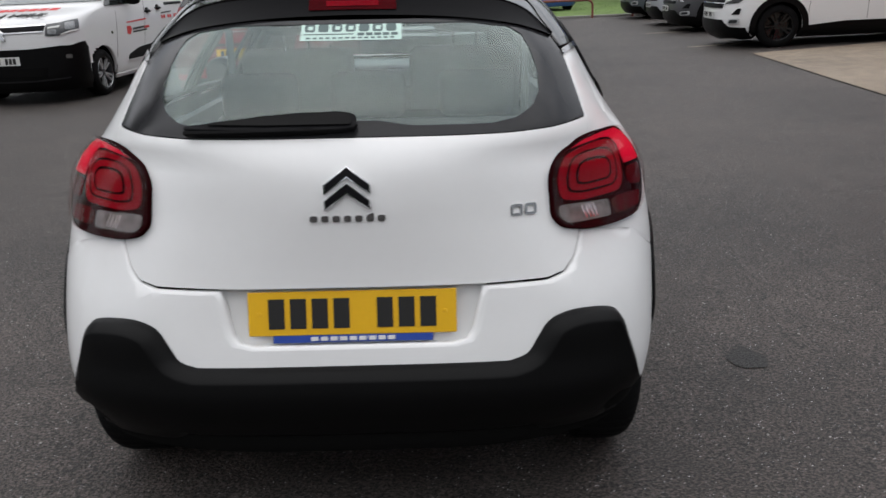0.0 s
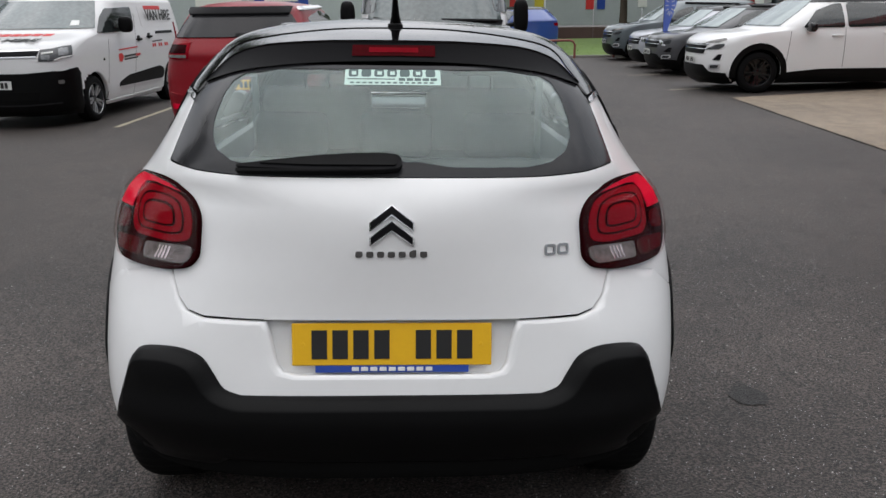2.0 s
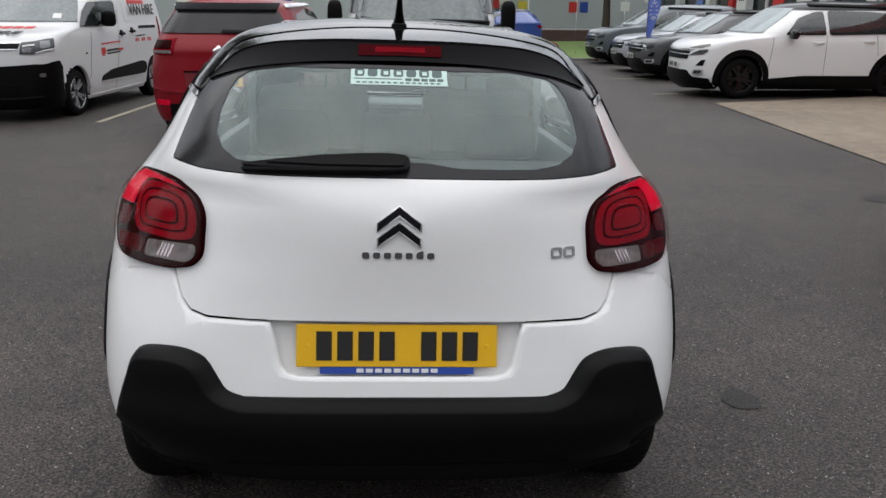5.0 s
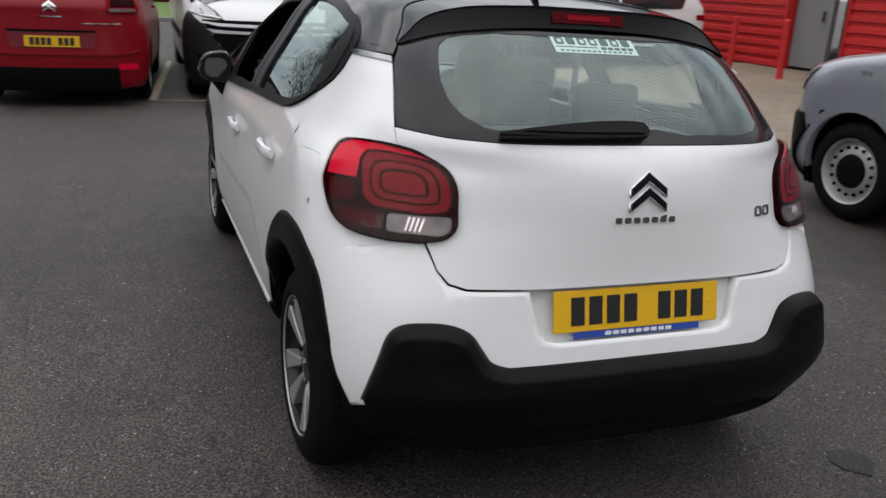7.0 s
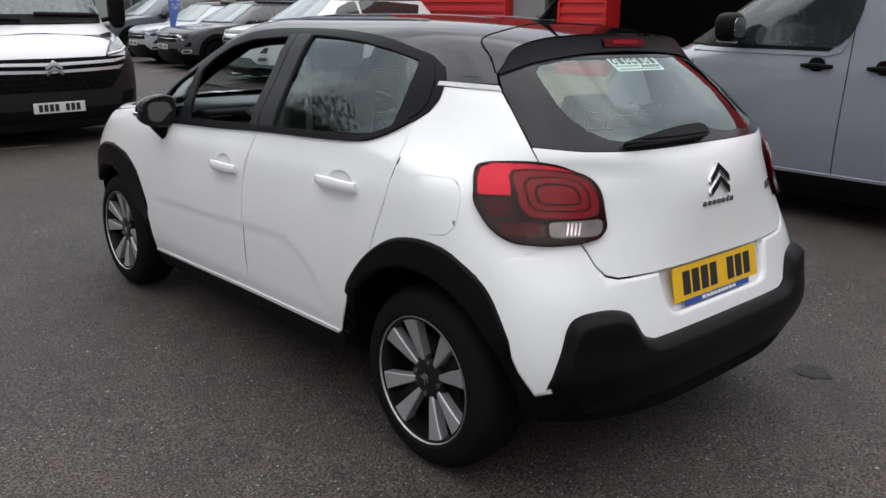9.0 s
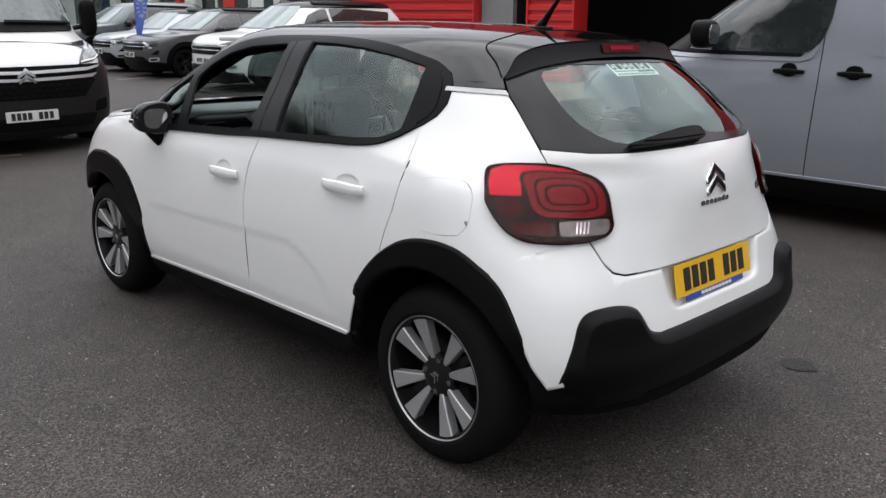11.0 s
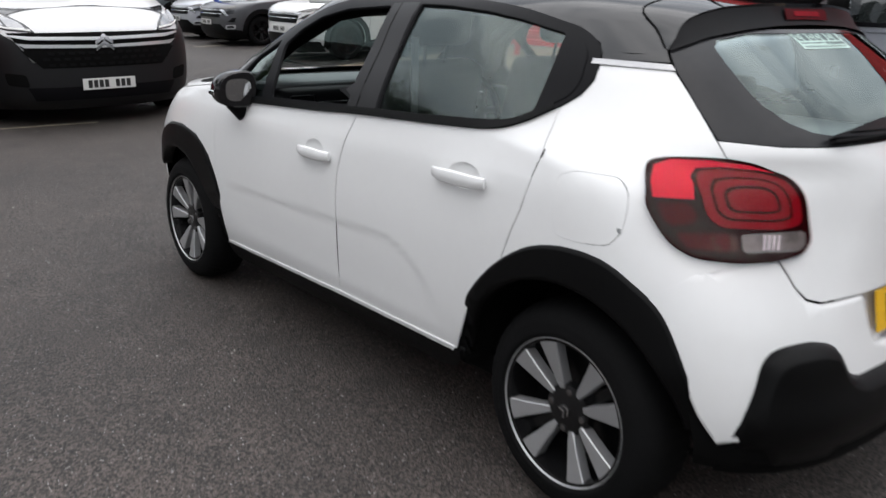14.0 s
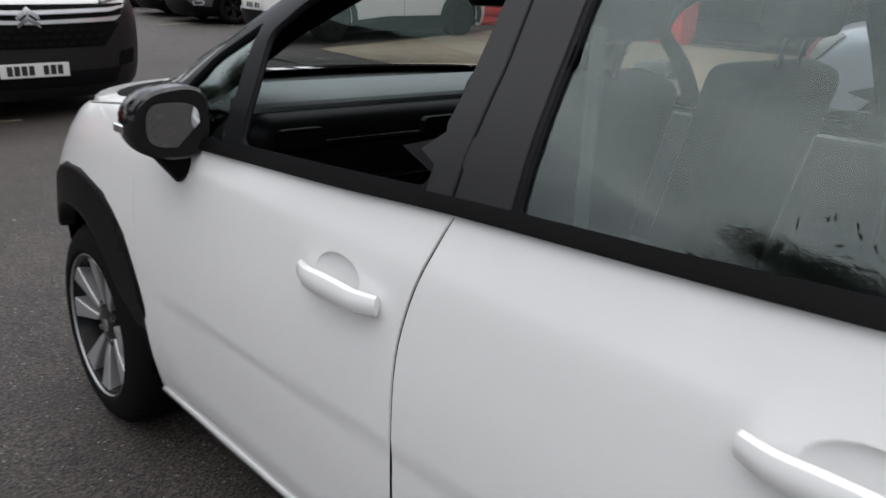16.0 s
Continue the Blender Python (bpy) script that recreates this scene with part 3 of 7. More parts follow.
def wheel(parent, x, y, side, r, width, rim_r, style, turn=0.0, z=None):
    """A wheel with tyre, rim, spokes and hub cap; its outer face at x."""
    w = new("wheel")
    w.parent = parent
    w.matrix_local = Matrix.Translation((side * x, y, z or r)) @ Matrix.Rotation(radians(turn), 4, "X") @ Matrix.Diagonal((side, 1, 1, 1))
    t = width
    prof = [(-t, rim_r), (-t - 0.004, rim_r + 0.03), (-t + 0.008, r - 0.025), (-t + 0.03, r - 0.004), (-t * 0.5, r), (-0.03, r - 0.004), (-0.008, r - 0.025), (0.004, rim_r + 0.035), (0.001, rim_r + 0.012), (-0.006, rim_r - 0.002)]
    if style == "machined":  # a fuller sidewall with a rim guard, a lettering band and a round shoulder
        side_wall = [(-0.062, r - 0.001), (-0.038, r - 0.007), (-0.020, r - 0.018), (-0.008, r - 0.033), (0.000, r - 0.052), (0.0015, r - 0.058), (0.003, rim_r + 0.026), (0.0055, rim_r + 0.018), (0.004, rim_r + 0.010), (-0.002, rim_r + 0.004), (-0.006, rim_r - 0.002)]
        prof = prof[:5] + side_wall
    bm = lathe_bm(prof, 56 if style != "machined" else 144)
    if style == "machined":
        for v in bm.verts:  # tread blocks cut into the shoulder
            d = math.hypot(v.co.y, v.co.z)
            a = int(round(math.atan2(v.co.z, v.co.y) / (2 * math.pi) * 144))
            if d > r - 0.02 and a % 3 == 0:
                v.co.y, v.co.z = v.co.y * (1 - 0.003 / d), v.co.z * (1 - 0.003 / d)
    part("tyre", bm, RUBBER, w)
    if style == "steel":
        bm = lathe_bm([(-0.006, rim_r), (-0.014, rim_r - 0.014), (-0.05, rim_r - 0.03), (-0.052, rim_r - 0.05), (-0.03, rim_r * 0.62), (-0.028, rim_r * 0.5), (-0.05, rim_r * 0.42), (-0.055, 0)], 48)
        part("rim", bm, STEEL, w)
        for i in range(16):
            a = 2 * math.pi * i / 16
            hole = lathe_bm([(-0.024, 0.0), (-0.026, 0.012), (-0.04, 0.012)], 10)
            for v in hole.verts:
                v.co += Vector((0.0, rim_r * 0.72 * math.cos(a), rim_r * 0.72 * math.sin(a)))
            part("vent_hole", hole, SEAM, w)
        part("hub_cap", lathe_bm([(-0.03, rim_r * 0.52), (-0.012, rim_r * 0.48), (-0.006, rim_r * 0.3), (-0.005, 0)], 32), CLAD, w)
        return w
    dark = ALLOYB if style in ("machined", "black") else LAMPDARK
    part("rim", lathe_bm([(-0.004, rim_r + 0.002), (-0.008, rim_r - 0.012), (-0.03, rim_r - 0.016), (-0.11, rim_r - 0.03), (-0.12, 0)], 48), dark, w)
    part("rim_lip", lathe_bm([(-0.004, rim_r + 0.002), (0.000, rim_r), (-0.002, rim_r - 0.002), (-0.006, rim_r - 0.0035)], 64), CHROMED if style == "alloy" else ALLOY if style == "machined" else ALLOYB, w)
    n = 4 if style == "machined" else 5
    for i in range(n):
        a = 2 * math.pi * i / n
        if style == "machined":
            for s in (-1, 1):
                bm = bmesh.new()
                blade_bm(a + s * 0.318, 0.064, rim_r - 0.002, 0.024, 0.069, 0.0, -0.030, -0.007, 0.035, bm)
                part("spoke", bm, ALLOY, w)
            bm = bmesh.new()
            blade_bm(a, 0.05, rim_r - 0.02, 0.045, 0.030, 0, -0.062, -0.05, 0.02, bm)
            part("web", bm, ALLOYB, w)
        else:
            for s in (-1, 1):
                bm = bmesh.new()
                spoke_bm(a + s * 0.17, 0.05, rim_r - 0.006, 0.026, 0.030, 0, -0.03, -0.012, 0.03, bm)
                part("spoke", bm, ALLOY if style == "alloy" else ALLOYB, w)
    part("hub_cap", lathe_bm([(-0.06, 0.080), (-0.036, 0.074), (-0.030, 0.050), (-0.027, 0.030), (-0.026, 0)], 28), dark, w)
    if style == "machined":
        for i in range(n):
            a = 2 * math.pi * (i + 0.5) / n
            nut = lathe_bm([(-0.045, 0.011), (-0.028, 0.010), (-0.026, 0.0)], 10)
            for v in nut.verts:
                v.co += Vector((0, 0.058 * math.cos(a), 0.058 * math.sin(a)))
            part("wheel_nut", nut, CHROMED, w)
        for dz in (0.004, -0.014):
            bm = bmesh.new()
            lo = [bm.verts.new((-0.0255, q, dz + z)) for q, z in ((0, 0.013), (0.017, 0.0), (0.017, -0.006), (0, 0.007), (-0.017, -0.006), (-0.017, 0.0))]
            hi = [bm.verts.new(v.co + Vector((0.003, 0, 0))) for v in lo]
            bm.faces.new(hi)
            for i in range(6):
                bm.faces.new((lo[i], lo[(i + 1) % 6], hi[(i + 1) % 6], hi[i]))
            part("emblem_chevron", bm, CHROME, w)
    return w


def chevrons(parent, hull, zone, size, cx, v, lift, mats, kind="x"):
    """Two plain stacked chevrons as an emblem."""
    for k, (dv, material) in enumerate(((0.0, mats[0]), (-0.33, mats[1]))):
        h, w, t = size * 0.37, size * 0.5, size * 0.195
        top = v + dv * size
        pts = [(kind, cx + a, b) for a, b in ((0, top), (w, top - h), (w, top - h - t), (0, top - t * 1.15), (-w, top - h - t), (-w, top - h))]
        panel("emblem_chevron", hull, pts, material, parent, lift=lift, thick=lift + 0.002, step=0.03)


def bars(parent, count, width, height, gap, m, material, name="character_bar", depth=0.0015, skip=()):
    """Plain upright bars in place of characters."""
    pitch = width + gap
    for i in range(count):
        if i in skip:
            continue
        part(name, box_bm((width, depth, height), ((i - (count - 1) / 2) * pitch, -depth / 2, 0)), material, parent).matrix_local = m


def number_plate(parent, m, material, w=0.52, h=0.111):
    p = part("number_plate", box_bm((w, 0.006, h), (0, 0, 0), 0.002, 1), material, parent, "plate with plain dark bars")
    p.matrix_local = m
    for sx in (-0.445, 0.445):
        screw = lathe_bm([(0.0, 0.006), (0.003, 0.005), (0.0035, 0.0)], 10)
        part("screw_cap", screw, material, p).matrix_local = pose(sx * w, -0.002, 0, 0, 0, -90)
    bars(p, 8, 0.040, h * 0.68, 0.014, pose(0, -0.0035, 0), INK, skip=(4,))
    return p


HATCH = Hull([  # v, z, half width, tail, nose, tail corner and its power, nose corner and its power
    (0.16, 0.16, 0.7, 0.05, 3.76, 0.46, 3.0, 0.6, 2.6),
    (0.26, 0.26, 0.785, -0.055, 3.87, 0.6, 3.4, 0.95, 2.35),
    (0.34, 0.34, 0.825, -0.078, 3.9, 0.63, 3.7, 0.95, 2.35),
    (0.44, 0.44, 0.845, -0.074, 3.905, 0.67, 3.9, 0.95, 2.4),
    (0.54, 0.54, 0.853, -0.05, 3.905, 0.69, 4.0, 0.95, 2.45),
    (0.64, 0.64, 0.855, -0.024, 3.9, 0.68, 3.8, 0.95, 2.4),
    (0.74, 0.74, 0.852, -0.006, 3.87, 0.58, 3.0, 0.93, 2.38),
    (0.84, 0.84, 0.842, 0.003, 3.78, 0.54, 2.4, 0.9, 2.42),
    (0.92, 0.92, 0.83, 0.01, 3.655, 0.55, 2.2, 0.85, 2.5),
    (0.97, 0.97, 0.815, 0.02, 3.54, 0.59, 2.25, 0.83, 2.6),
    (1.005, 1.005, 0.804, 0.032, 3.43, 0.74, 2.5, 0.8, 2.6),
    (1.03, 1.03, 0.795, 0.046, 3.24, 0.98, 3.0, 0.72, 2.5),
    (1.05, 1.05, 0.786, 0.06, 3.06, 1.15, 3.4, 0.6, 2.3),
    (1.08, 1.08, 0.772, 0.086, 2.98, 1.4, 3.9, 0.55, 2.2),
    (1.14, 1.14, 0.738, 0.142, 2.88, 1.38, 4.0, 0.55, 2.2),
    (1.24, 1.24, 0.672, 0.272, 2.71, 0.95, 4.0, 0.55, 2.2),
    (1.32, 1.32, 0.62, 0.378, 2.57, 0.75, 3.5, 0.55, 2.2),
    (1.38, 1.38, 0.57, 0.47, 2.45, 0.62, 3.1, 0.5, 2.2),
    (1.42, 1.415, 0.512, 0.59, 2.36, 0.46, 2.7, 0.45, 2.2),
    (1.46, 1.44, 0.42, 0.76, 2.26, 0.36, 2.5, 0.4, 2.2),
    (1.5, 1.457, 0.31, 0.95, 2.16, 0.36, 2.4, 0.36, 2.2),
    (1.55, 1.468, 0.16, 1.2, 2.04, 0.3, 2.2, 0.3, 2.2),
    (1.6, 1.472, 0.004, 1.52, 1.8, 0.1, 2.0, 0.1, 2.0),
])


# ---- the white hatchback ----
HUB_R, HUB_F, WR = 0.546, 3.086, 0.313
ARCH_R = curve(Y((0.976, 0.342), (0.955, 0.42), (0.925, 0.525), (0.822, 0.655), (0.69, 0.750), (0.560, 0.787), (0.430, 0.784), (0.335, 0.744), (0.252, 0.685), (0.184, 0.575), (0.133, 0.461), (0.112, 0.398)))
ARCH_F = curve(Y((2.58, 0.325), (2.583, 0.45), (2.61, 0.57), (2.70, 0.70), (2.83, 0.775), (3.0, 0.805), (3.17, 0.795), (3.33, 0.74), (3.44, 0.66), (3.50, 0.59)))
BELT = Y((2.64, 0.955), (2.255, 0.976), (1.886, 0.993), (1.562, 1.012), (1.142, 1.029), (0.900, 1.044), (0.790, 1.075), (0.702, 1.122))
DLO = BELT[:-1] + curve(Y((0.702, 1.122), (0.655, 1.157), (0.634, 1.196), (0.638, 1.241), (0.664, 1.285), (0.733, 1.321), (0.823, 1.343), (0.995, 1.374), (1.185, 1.394), (1.379, 1.404), (1.583, 1.407), (1.798, 1.403), (1.985, 1.382), (2.170, 1.330), (2.345, 1.240), (2.490, 1.095)))
WIN_F = rounded(Y((2.240, 1.211), (2.176, 1.272), (2.068, 1.324), (1.916, 1.356), (1.655, 1.372), (1.638, 1.22), (1.630, 1.036), (1.857, 1.024), (2.172, 1.010), (2.194, 1.112)), 0.02)
WIN_T = rounded(Y((2.296, 1.228), (2.410, 1.152), (2.475, 1.070), (2.400, 1.000), (2.236, 1.004), (2.252, 1.10)), 0.012)
WIN_R = rounded(Y((1.497, 1.380), (1.335, 1.376), (1.140, 1.362), (0.964, 1.341), (0.786, 1.310), (0.778, 1.226), (0.776, 1.105), (0.842, 1.075), (0.950, 1.064), (1.128, 1.054), (1.274, 1.045), (1.450, 1.036), (1.474, 1.20)), 0.014, 4)
BUMP_CUT = [(0.756, 0.400), (0.713, 0.525), (0.688, 0.592), (0.655, 0.622), (0.60, 0.631), (0.542, 0.629), (0.492, 0.610), (0.460, 0.568), (0.435, 0.535), (0.390, 0.520)]
GLASS_IN = both(X((0.0, 1.110), (0.07, 1.106), (0.16, 1.094), (0.36, 1.093), (0.425, 1.103), (0.470, 1.126), (0.492, 1.160), (0.495, 1.200), (0.482, 1.255), (0.462, 1.292), (0.430, 1.311), (0.32, 1.327), (0.0, 1.345))[1:-1])
LAMP = [("u", a, v) for a, v in ((0.738, 0.935), (0.724, 0.975), (0.672, 1.010), (0.600, 1.031), (0.528, 1.040), (0.452, 1.042), (0.402, 1.034), (0.384, 1.004), (0.374, 0.955), (0.366, 0.900), (0.352, 0.852), (0.366, 0.825), (0.420, 0.814), (0.520, 0.812), (0.625, 0.819), (0.685, 0.846), (0.720, 0.893))]


def shrink(loop, f, cx=None, cv=None):
    cx = sum(p[1] for p in loop) / len(loop) if cx is None else cx
    cv = sum(p[2] for p in loop) / len(loop) if cv is None else cv
    fx, fv = f if isinstance(f, tuple) else (f, f)
    return [(k, cx + (a - cx) * fx, cv + (v - cv) * fv) for k, a, v in loop]


def door_handle(door, side, y0, y1, z, x):
    """A body-coloured bow handle over a shallow dish."""
    n = 12
    pts, rad = [], []
    for i in range(n + 1):
        f = i / n
        arch = min(1.0, 1.7 * math.sin(math.pi * min(max(f, 0.02), 0.98))) ** 0.6
        pts.append((side * (x + 0.004 + 0.021 * arch), y0 + (y1 - y0) * f, z))
        rad.append(0.008 + 0.0045 * math.sin(math.pi * (0.1 + 0.8 * f)))
    bm = tube_bm(pts, rad, 10)
    for v in bm.verts:
        v.co.z = z + (v.co.z - z) * 1.75
    return part("door_handle", bm, WHITE, door, "white bow handle")


def dish(door, hull, side, cy, cv, ry, rv):
    """The rounded hollow behind a handle."""
    bm = bmesh.new()
    rings = []
    for k, (f, d) in enumerate(((1.02, -0.0012), (0.92, 0.003), (0.7, 0.0085), (0.3, 0.0105))):
        ring = []
        for i in range(24):
            a = 2 * math.pi * i / 24
            v = cv + f * rv * math.sin(a)
            u = hull.at_y(cy + f * ry * math.cos(a), v)
            p = Vector(hull.point(u, v)) - hull.normal(u, v) * (d + 0.0015)
            ring.append(bm.verts.new((side * p.x, p.y, p.z)))
        rings.append(ring)
    for a, b in zip(rings, rings[1:]):
        for i in range(24):
            bm.faces.new((a[i], a[(i + 1) % 24], b[(i + 1) % 24], b[i]))
    bm.faces.new(rings[-1])
    part("handle_dish", bm, WHITE, door)


def oval(cy, cv, ry, rv, n=20):
    return [("y", cy + ry * math.cos(2 * math.pi * i / n), cv + rv * math.sin(2 * math.pi * i / n)) for i in range(n)]


def seat(parent, x, y, z, wide=0.5, back=0.62, name="seat", head=True):
    s = new(name)
    s.parent = parent
    s.matrix_local = pose(x, y, z)
    part("cushion", box_bm((wide, 0.50, 0.16), (0, 0.05, 0.08), 0.05, 3), FABRIC, s)
    part("backrest", box_bm((wide * 0.96, 0.13, back), (0, -0.24, 0.10 + back / 2), 0.055, 4, turn=Matrix.Rotation(radians(14), 4, "X")), FABRIC, s)
    if head:
        part("headrest", box_bm((0.27, 0.10, 0.19), (0, -0.36, back + 0.25), 0.045, 4, turn=Matrix.Rotation(radians(8), 4, "X")), FABRIC, s)
        for q in (-0.05, 0.05):
            part("headrest_post", tube_bm([(q, -0.33, back + 0.08), (q, -0.35, back + 0.18)], 0.007, 8), CHROMED, s)
    return s


def smooth(a, b, x):
    t = min(max((x - a) / (b - a), 0), 1)
    return t * t * (3 - 2 * t)


def crease(u, v):
    """The shallow pressing low on the doors, with a crisp upper edge and a rounded rear end."""
    y = u - 0.31
    top = 0.643 - 0.033 * (y - 1.3) / 1.07
    rear = 1.10 + 0.2 * max(0.0, (v - 0.50) / 0.144) ** 2
    return -0.0036 * smooth(top + 0.006, top - 0.026, v) * smooth(0.39, 0.47, v) * smooth(rear - 0.02, rear + 0.05, y) * smooth(2.56, 2.36, y)


def lozenge_bm(w, h, d, p=3.2, n=32):
    """A flat plate with a rounded outline."""
    bm = bmesh.new()
    rings = []
    for y in (-d / 2, d / 2):
        rings.append([bm.verts.new((w / 2 * math.copysign(abs(math.cos(a)) ** (2 / p), math.cos(a)), y, h / 2 * math.copysign(abs(math.sin(a)) ** (2 / p), math.sin(a)))) for a in (2 * math.pi * i / n for i in range(n))])
    for i in range(n):
        bm.faces.new((rings[0][i], rings[0][(i + 1) % n], rings[1][(i + 1) % n], rings[1][i]))
    bm.faces.new(rings[0])
    bm.faces.new(rings[1])
    return bm


car = thing("hatchback_car", "small white hatchback with black roof and black plastic cladding, parked", "car", LEVEL)
H = HATCH
shell("body_shell", H, SEAM, car, "dark inner body", holes=[shrink(DLO, 0.985), both(X((0.0, 1.085), (0.402, 1.085), (0.598, 1.10), (0.585, 1.16), (0.565, 1.23), (0.53, 1.285), (0.45, 1.33), (0.0, 1.35))[1:-1]), both(N((0.0, 1.055), (0.60, 1.055), (0.56, 1.15), (0.45, 1.345), (0.0, 1.385))[1:-1]), both(X((0.42, 0.735), (0.42, 0.50)))], arches=[(HUB_R, 0.31, 0.40), (HUB_F, 0.31, 0.40)], inset=0.016, v0=0.27, nt=14, ns=70, nv=64)
part("underbody", box_bm((1.36, 3.40, 0.08), (0, 2.02, 0.25), 0.02), SEAM, car)
for side in (-1, 1):
    fd_hole = oval(1.795, 0.862, 0.062, 0.036)
    rd_hole = oval(0.962, 0.903, 0.072, 0.038)
    fdoor = panel("front_door", H, BELT[:4] + curve(Y((1.562, 1.019), (1.590, 0.950), (1.617, 0.870), (1.633, 0.780), (1.633, 0.647), (1.635, 0.477), (1.648, 0.340)))[1:] + Y((2.615, 0.312), (2.600, 0.36), (2.620, 0.61), (2.632, 0.81)), WHITE, car, side, step=0.018, holes=[fd_hole], bulge=crease)
    # added dark strip fills the door gap, painting in its shade
    gap_line_f = curve(Y((1.564, 1.012), (1.592, 0.950), (1.619, 0.870), (1.635, 0.780), (1.635, 0.647), (1.637, 0.477), (1.650, 0.345)))
    panel("door_gap_shade", H, gap_line_f + [(q, a - 0.011, v) for q, a, v in reversed(gap_line_f)], SEAM, car, side, lift=-0.0042, thick=0.004, step=0.05)
    dish(fdoor, H, side, 1.795, 0.862, 0.062, 0.036)
    grip = door_handle(fdoor, side, 1.884, 1.672, 0.850, 0.842)
    part("keyhole", lathe_bm([(0.0, 0.008), (0.002, 0.008), (0.003, 0.0)], 12), CLAD, grip).matrix_local = Matrix.Translation((side * 0.867, 1.702, 0.849)) @ Matrix.Diagonal((side, 1, 1.3, 1))
    rdoor = panel("rear_door", H, [BELT[3]] + BELT[4:] + Y((0.688, 0.985), (0.717, 0.855), (0.744, 0.785), (0.772, 0.700), (0.845, 0.600), (0.912, 0.500), (0.945, 0.42), (0.978, 0.345), (1.200, 0.343)) + curve(Y((1.641, 0.340), (1.628, 0.477), (1.626, 0.647), (1.626, 0.780), (1.610, 0.870), (1.583, 0.950), (1.556, 1.019)))[:-1], WHITE, car, side, step=0.018, holes=[rd_hole], bulge=crease)
    # the same painted gap shade behind the rear door
    gap_line_r = curve(Y((0.694, 1.100), (0.6855, 1.050), (0.6875, 0.985), (0.7165, 0.855), (0.7435, 0.785), (0.772, 0.705)))
    panel("door_gap_shade", H, gap_line_r + [(q, a - 0.005, v) for q, a, v in reversed(gap_line_r)], SEAM, car, side, lift=-0.0015, thick=0.004, step=0.05)
    dish(rdoor, H, side, 0.962, 0.903, 0.072, 0.038)
    door_handle(rdoor, side, 1.086, 0.856, 0.897, 0.836)
    flap = rounded(Y((0.611, 0.962), (0.560, 0.983), (0.430, 0.983), (0.392, 0.945), (0.384, 0.860), (0.410, 0.820), (0.500, 0.807), (0.594, 0.811)), 0.035, 4)
    panel("rear_quarter", H, Y((0.698, 1.122), (0.651, 1.157), (0.630, 1.196), (0.634, 1.236)) + X((0.587, 1.232), (0.625, 1.082), (0.626, 1.0), (0.600, 0.90), (0.586, 0.822)) + [("u", 0.60, 0.785)] + Y((0.300, 0.705), (0.410, 0.760), (0.547, 0.768), (0.68, 0.735), (0.760, 0.680), (0.768, 0.702), (0.740, 0.785), (0.713, 0.855), (0.684, 0.985)), WHITE, car, side, step=0.045, holes=[flap] if side < 0 else [])
    if side < 0:
        ff = panel("fuel_flap", H, shrink(flap, 0.983), WHITE, car, side, lift=0.0006, step=0.05)
        part("flap_catch", box_bm((0.006, 0.012, 0.022), (side * 0.820, 0.396, 0.856), 0.002, 1), SHELF, ff)
    panel("front_wing", H, Y((2.645, 0.955), (2.638, 0.81), (2.626, 0.61), (2.60, 0.50), (2.62, 0.58), (2.70, 0.705), (2.83, 0.78), (3.0, 0.81), (3.17, 0.80), (3.33, 0.745), (3.46, 0.645), (3.50, 0.70), (3.46, 0.80), (3.355, 0.900), (3.16, 0.960), (2.92, 0.990), (2.70, 1.015)), WHITE, car, side, step=0.05)
    panel("side_window_frame", H, DLO, TRIM, car, side, lift=0.005, step=0.05, thick=0.014, holes=[WIN_F, WIN_T, WIN_R])
    panel("rear_side_window", H, shrink(WIN_R, 1.012), GLASS, car, side, lift=-0.004, thick=0.0, step=0.12)
    panel("front_quarter_window", H, shrink(WIN_T, 1.02), GLASS, car, side, lift=-0.004, thick=0.0, step=0.12)
    panel("quarter_trim", H, rounded(Y((0.767, 1.312), (0.716, 1.296), (0.679, 1.254), (0.667, 1.184), (0.684, 1.150), (0.756, 1.108), (0.762, 1.20)), 0.02, 4), TRIM, car, side, lift=0.008, thick=0.006, step=0.05)
    panel("b_pillar_cover", H, Y((1.648, 1.376), (1.606, 1.379), (1.580, 1.20), (1.572, 1.026), (1.624, 1.022), (1.634, 1.20)), PILLAR, car, side, lift=0.009, thick=0.006, step=0.04)
    panel("b_pillar_cover", H, Y((1.600, 1.380), (1.507, 1.383), (1.484, 1.20), (1.460, 1.034), (1.565, 1.027), (1.574, 1.20)), PILLAR, car, side, lift=0.0075, thick=0.006, step=0.04)
    panel("belt_trim", H, curve(Y((2.50, 0.966), (1.886, 0.992), (1.562, 1.011), (1.142, 1.028), (0.900, 1.043), (0.790, 1.074), (0.712, 1.116))) + curve(Y((0.722, 1.130), (0.798, 1.090), (0.900, 1.064), (1.142, 1.051), (1.562, 1.034), (1.886, 1.015), (2.48, 0.990))), CLAD, car, side, lift=0.011, thick=0.009, step=0.05)
    panel("c_pillar", H, Y((0.636, 1.252), (0.660, 1.289), (0.760, 1.333), (0.929, 1.362), (1.218, 1.392), (1.20, 1.409), (0.95, 1.409)) + X((0.455, 1.398), (0.487, 1.382), (0.532, 1.322), (0.556, 1.283), (0.578, 1.252)), BLACKROOF, car, side, lift=0.002, step=0.05)
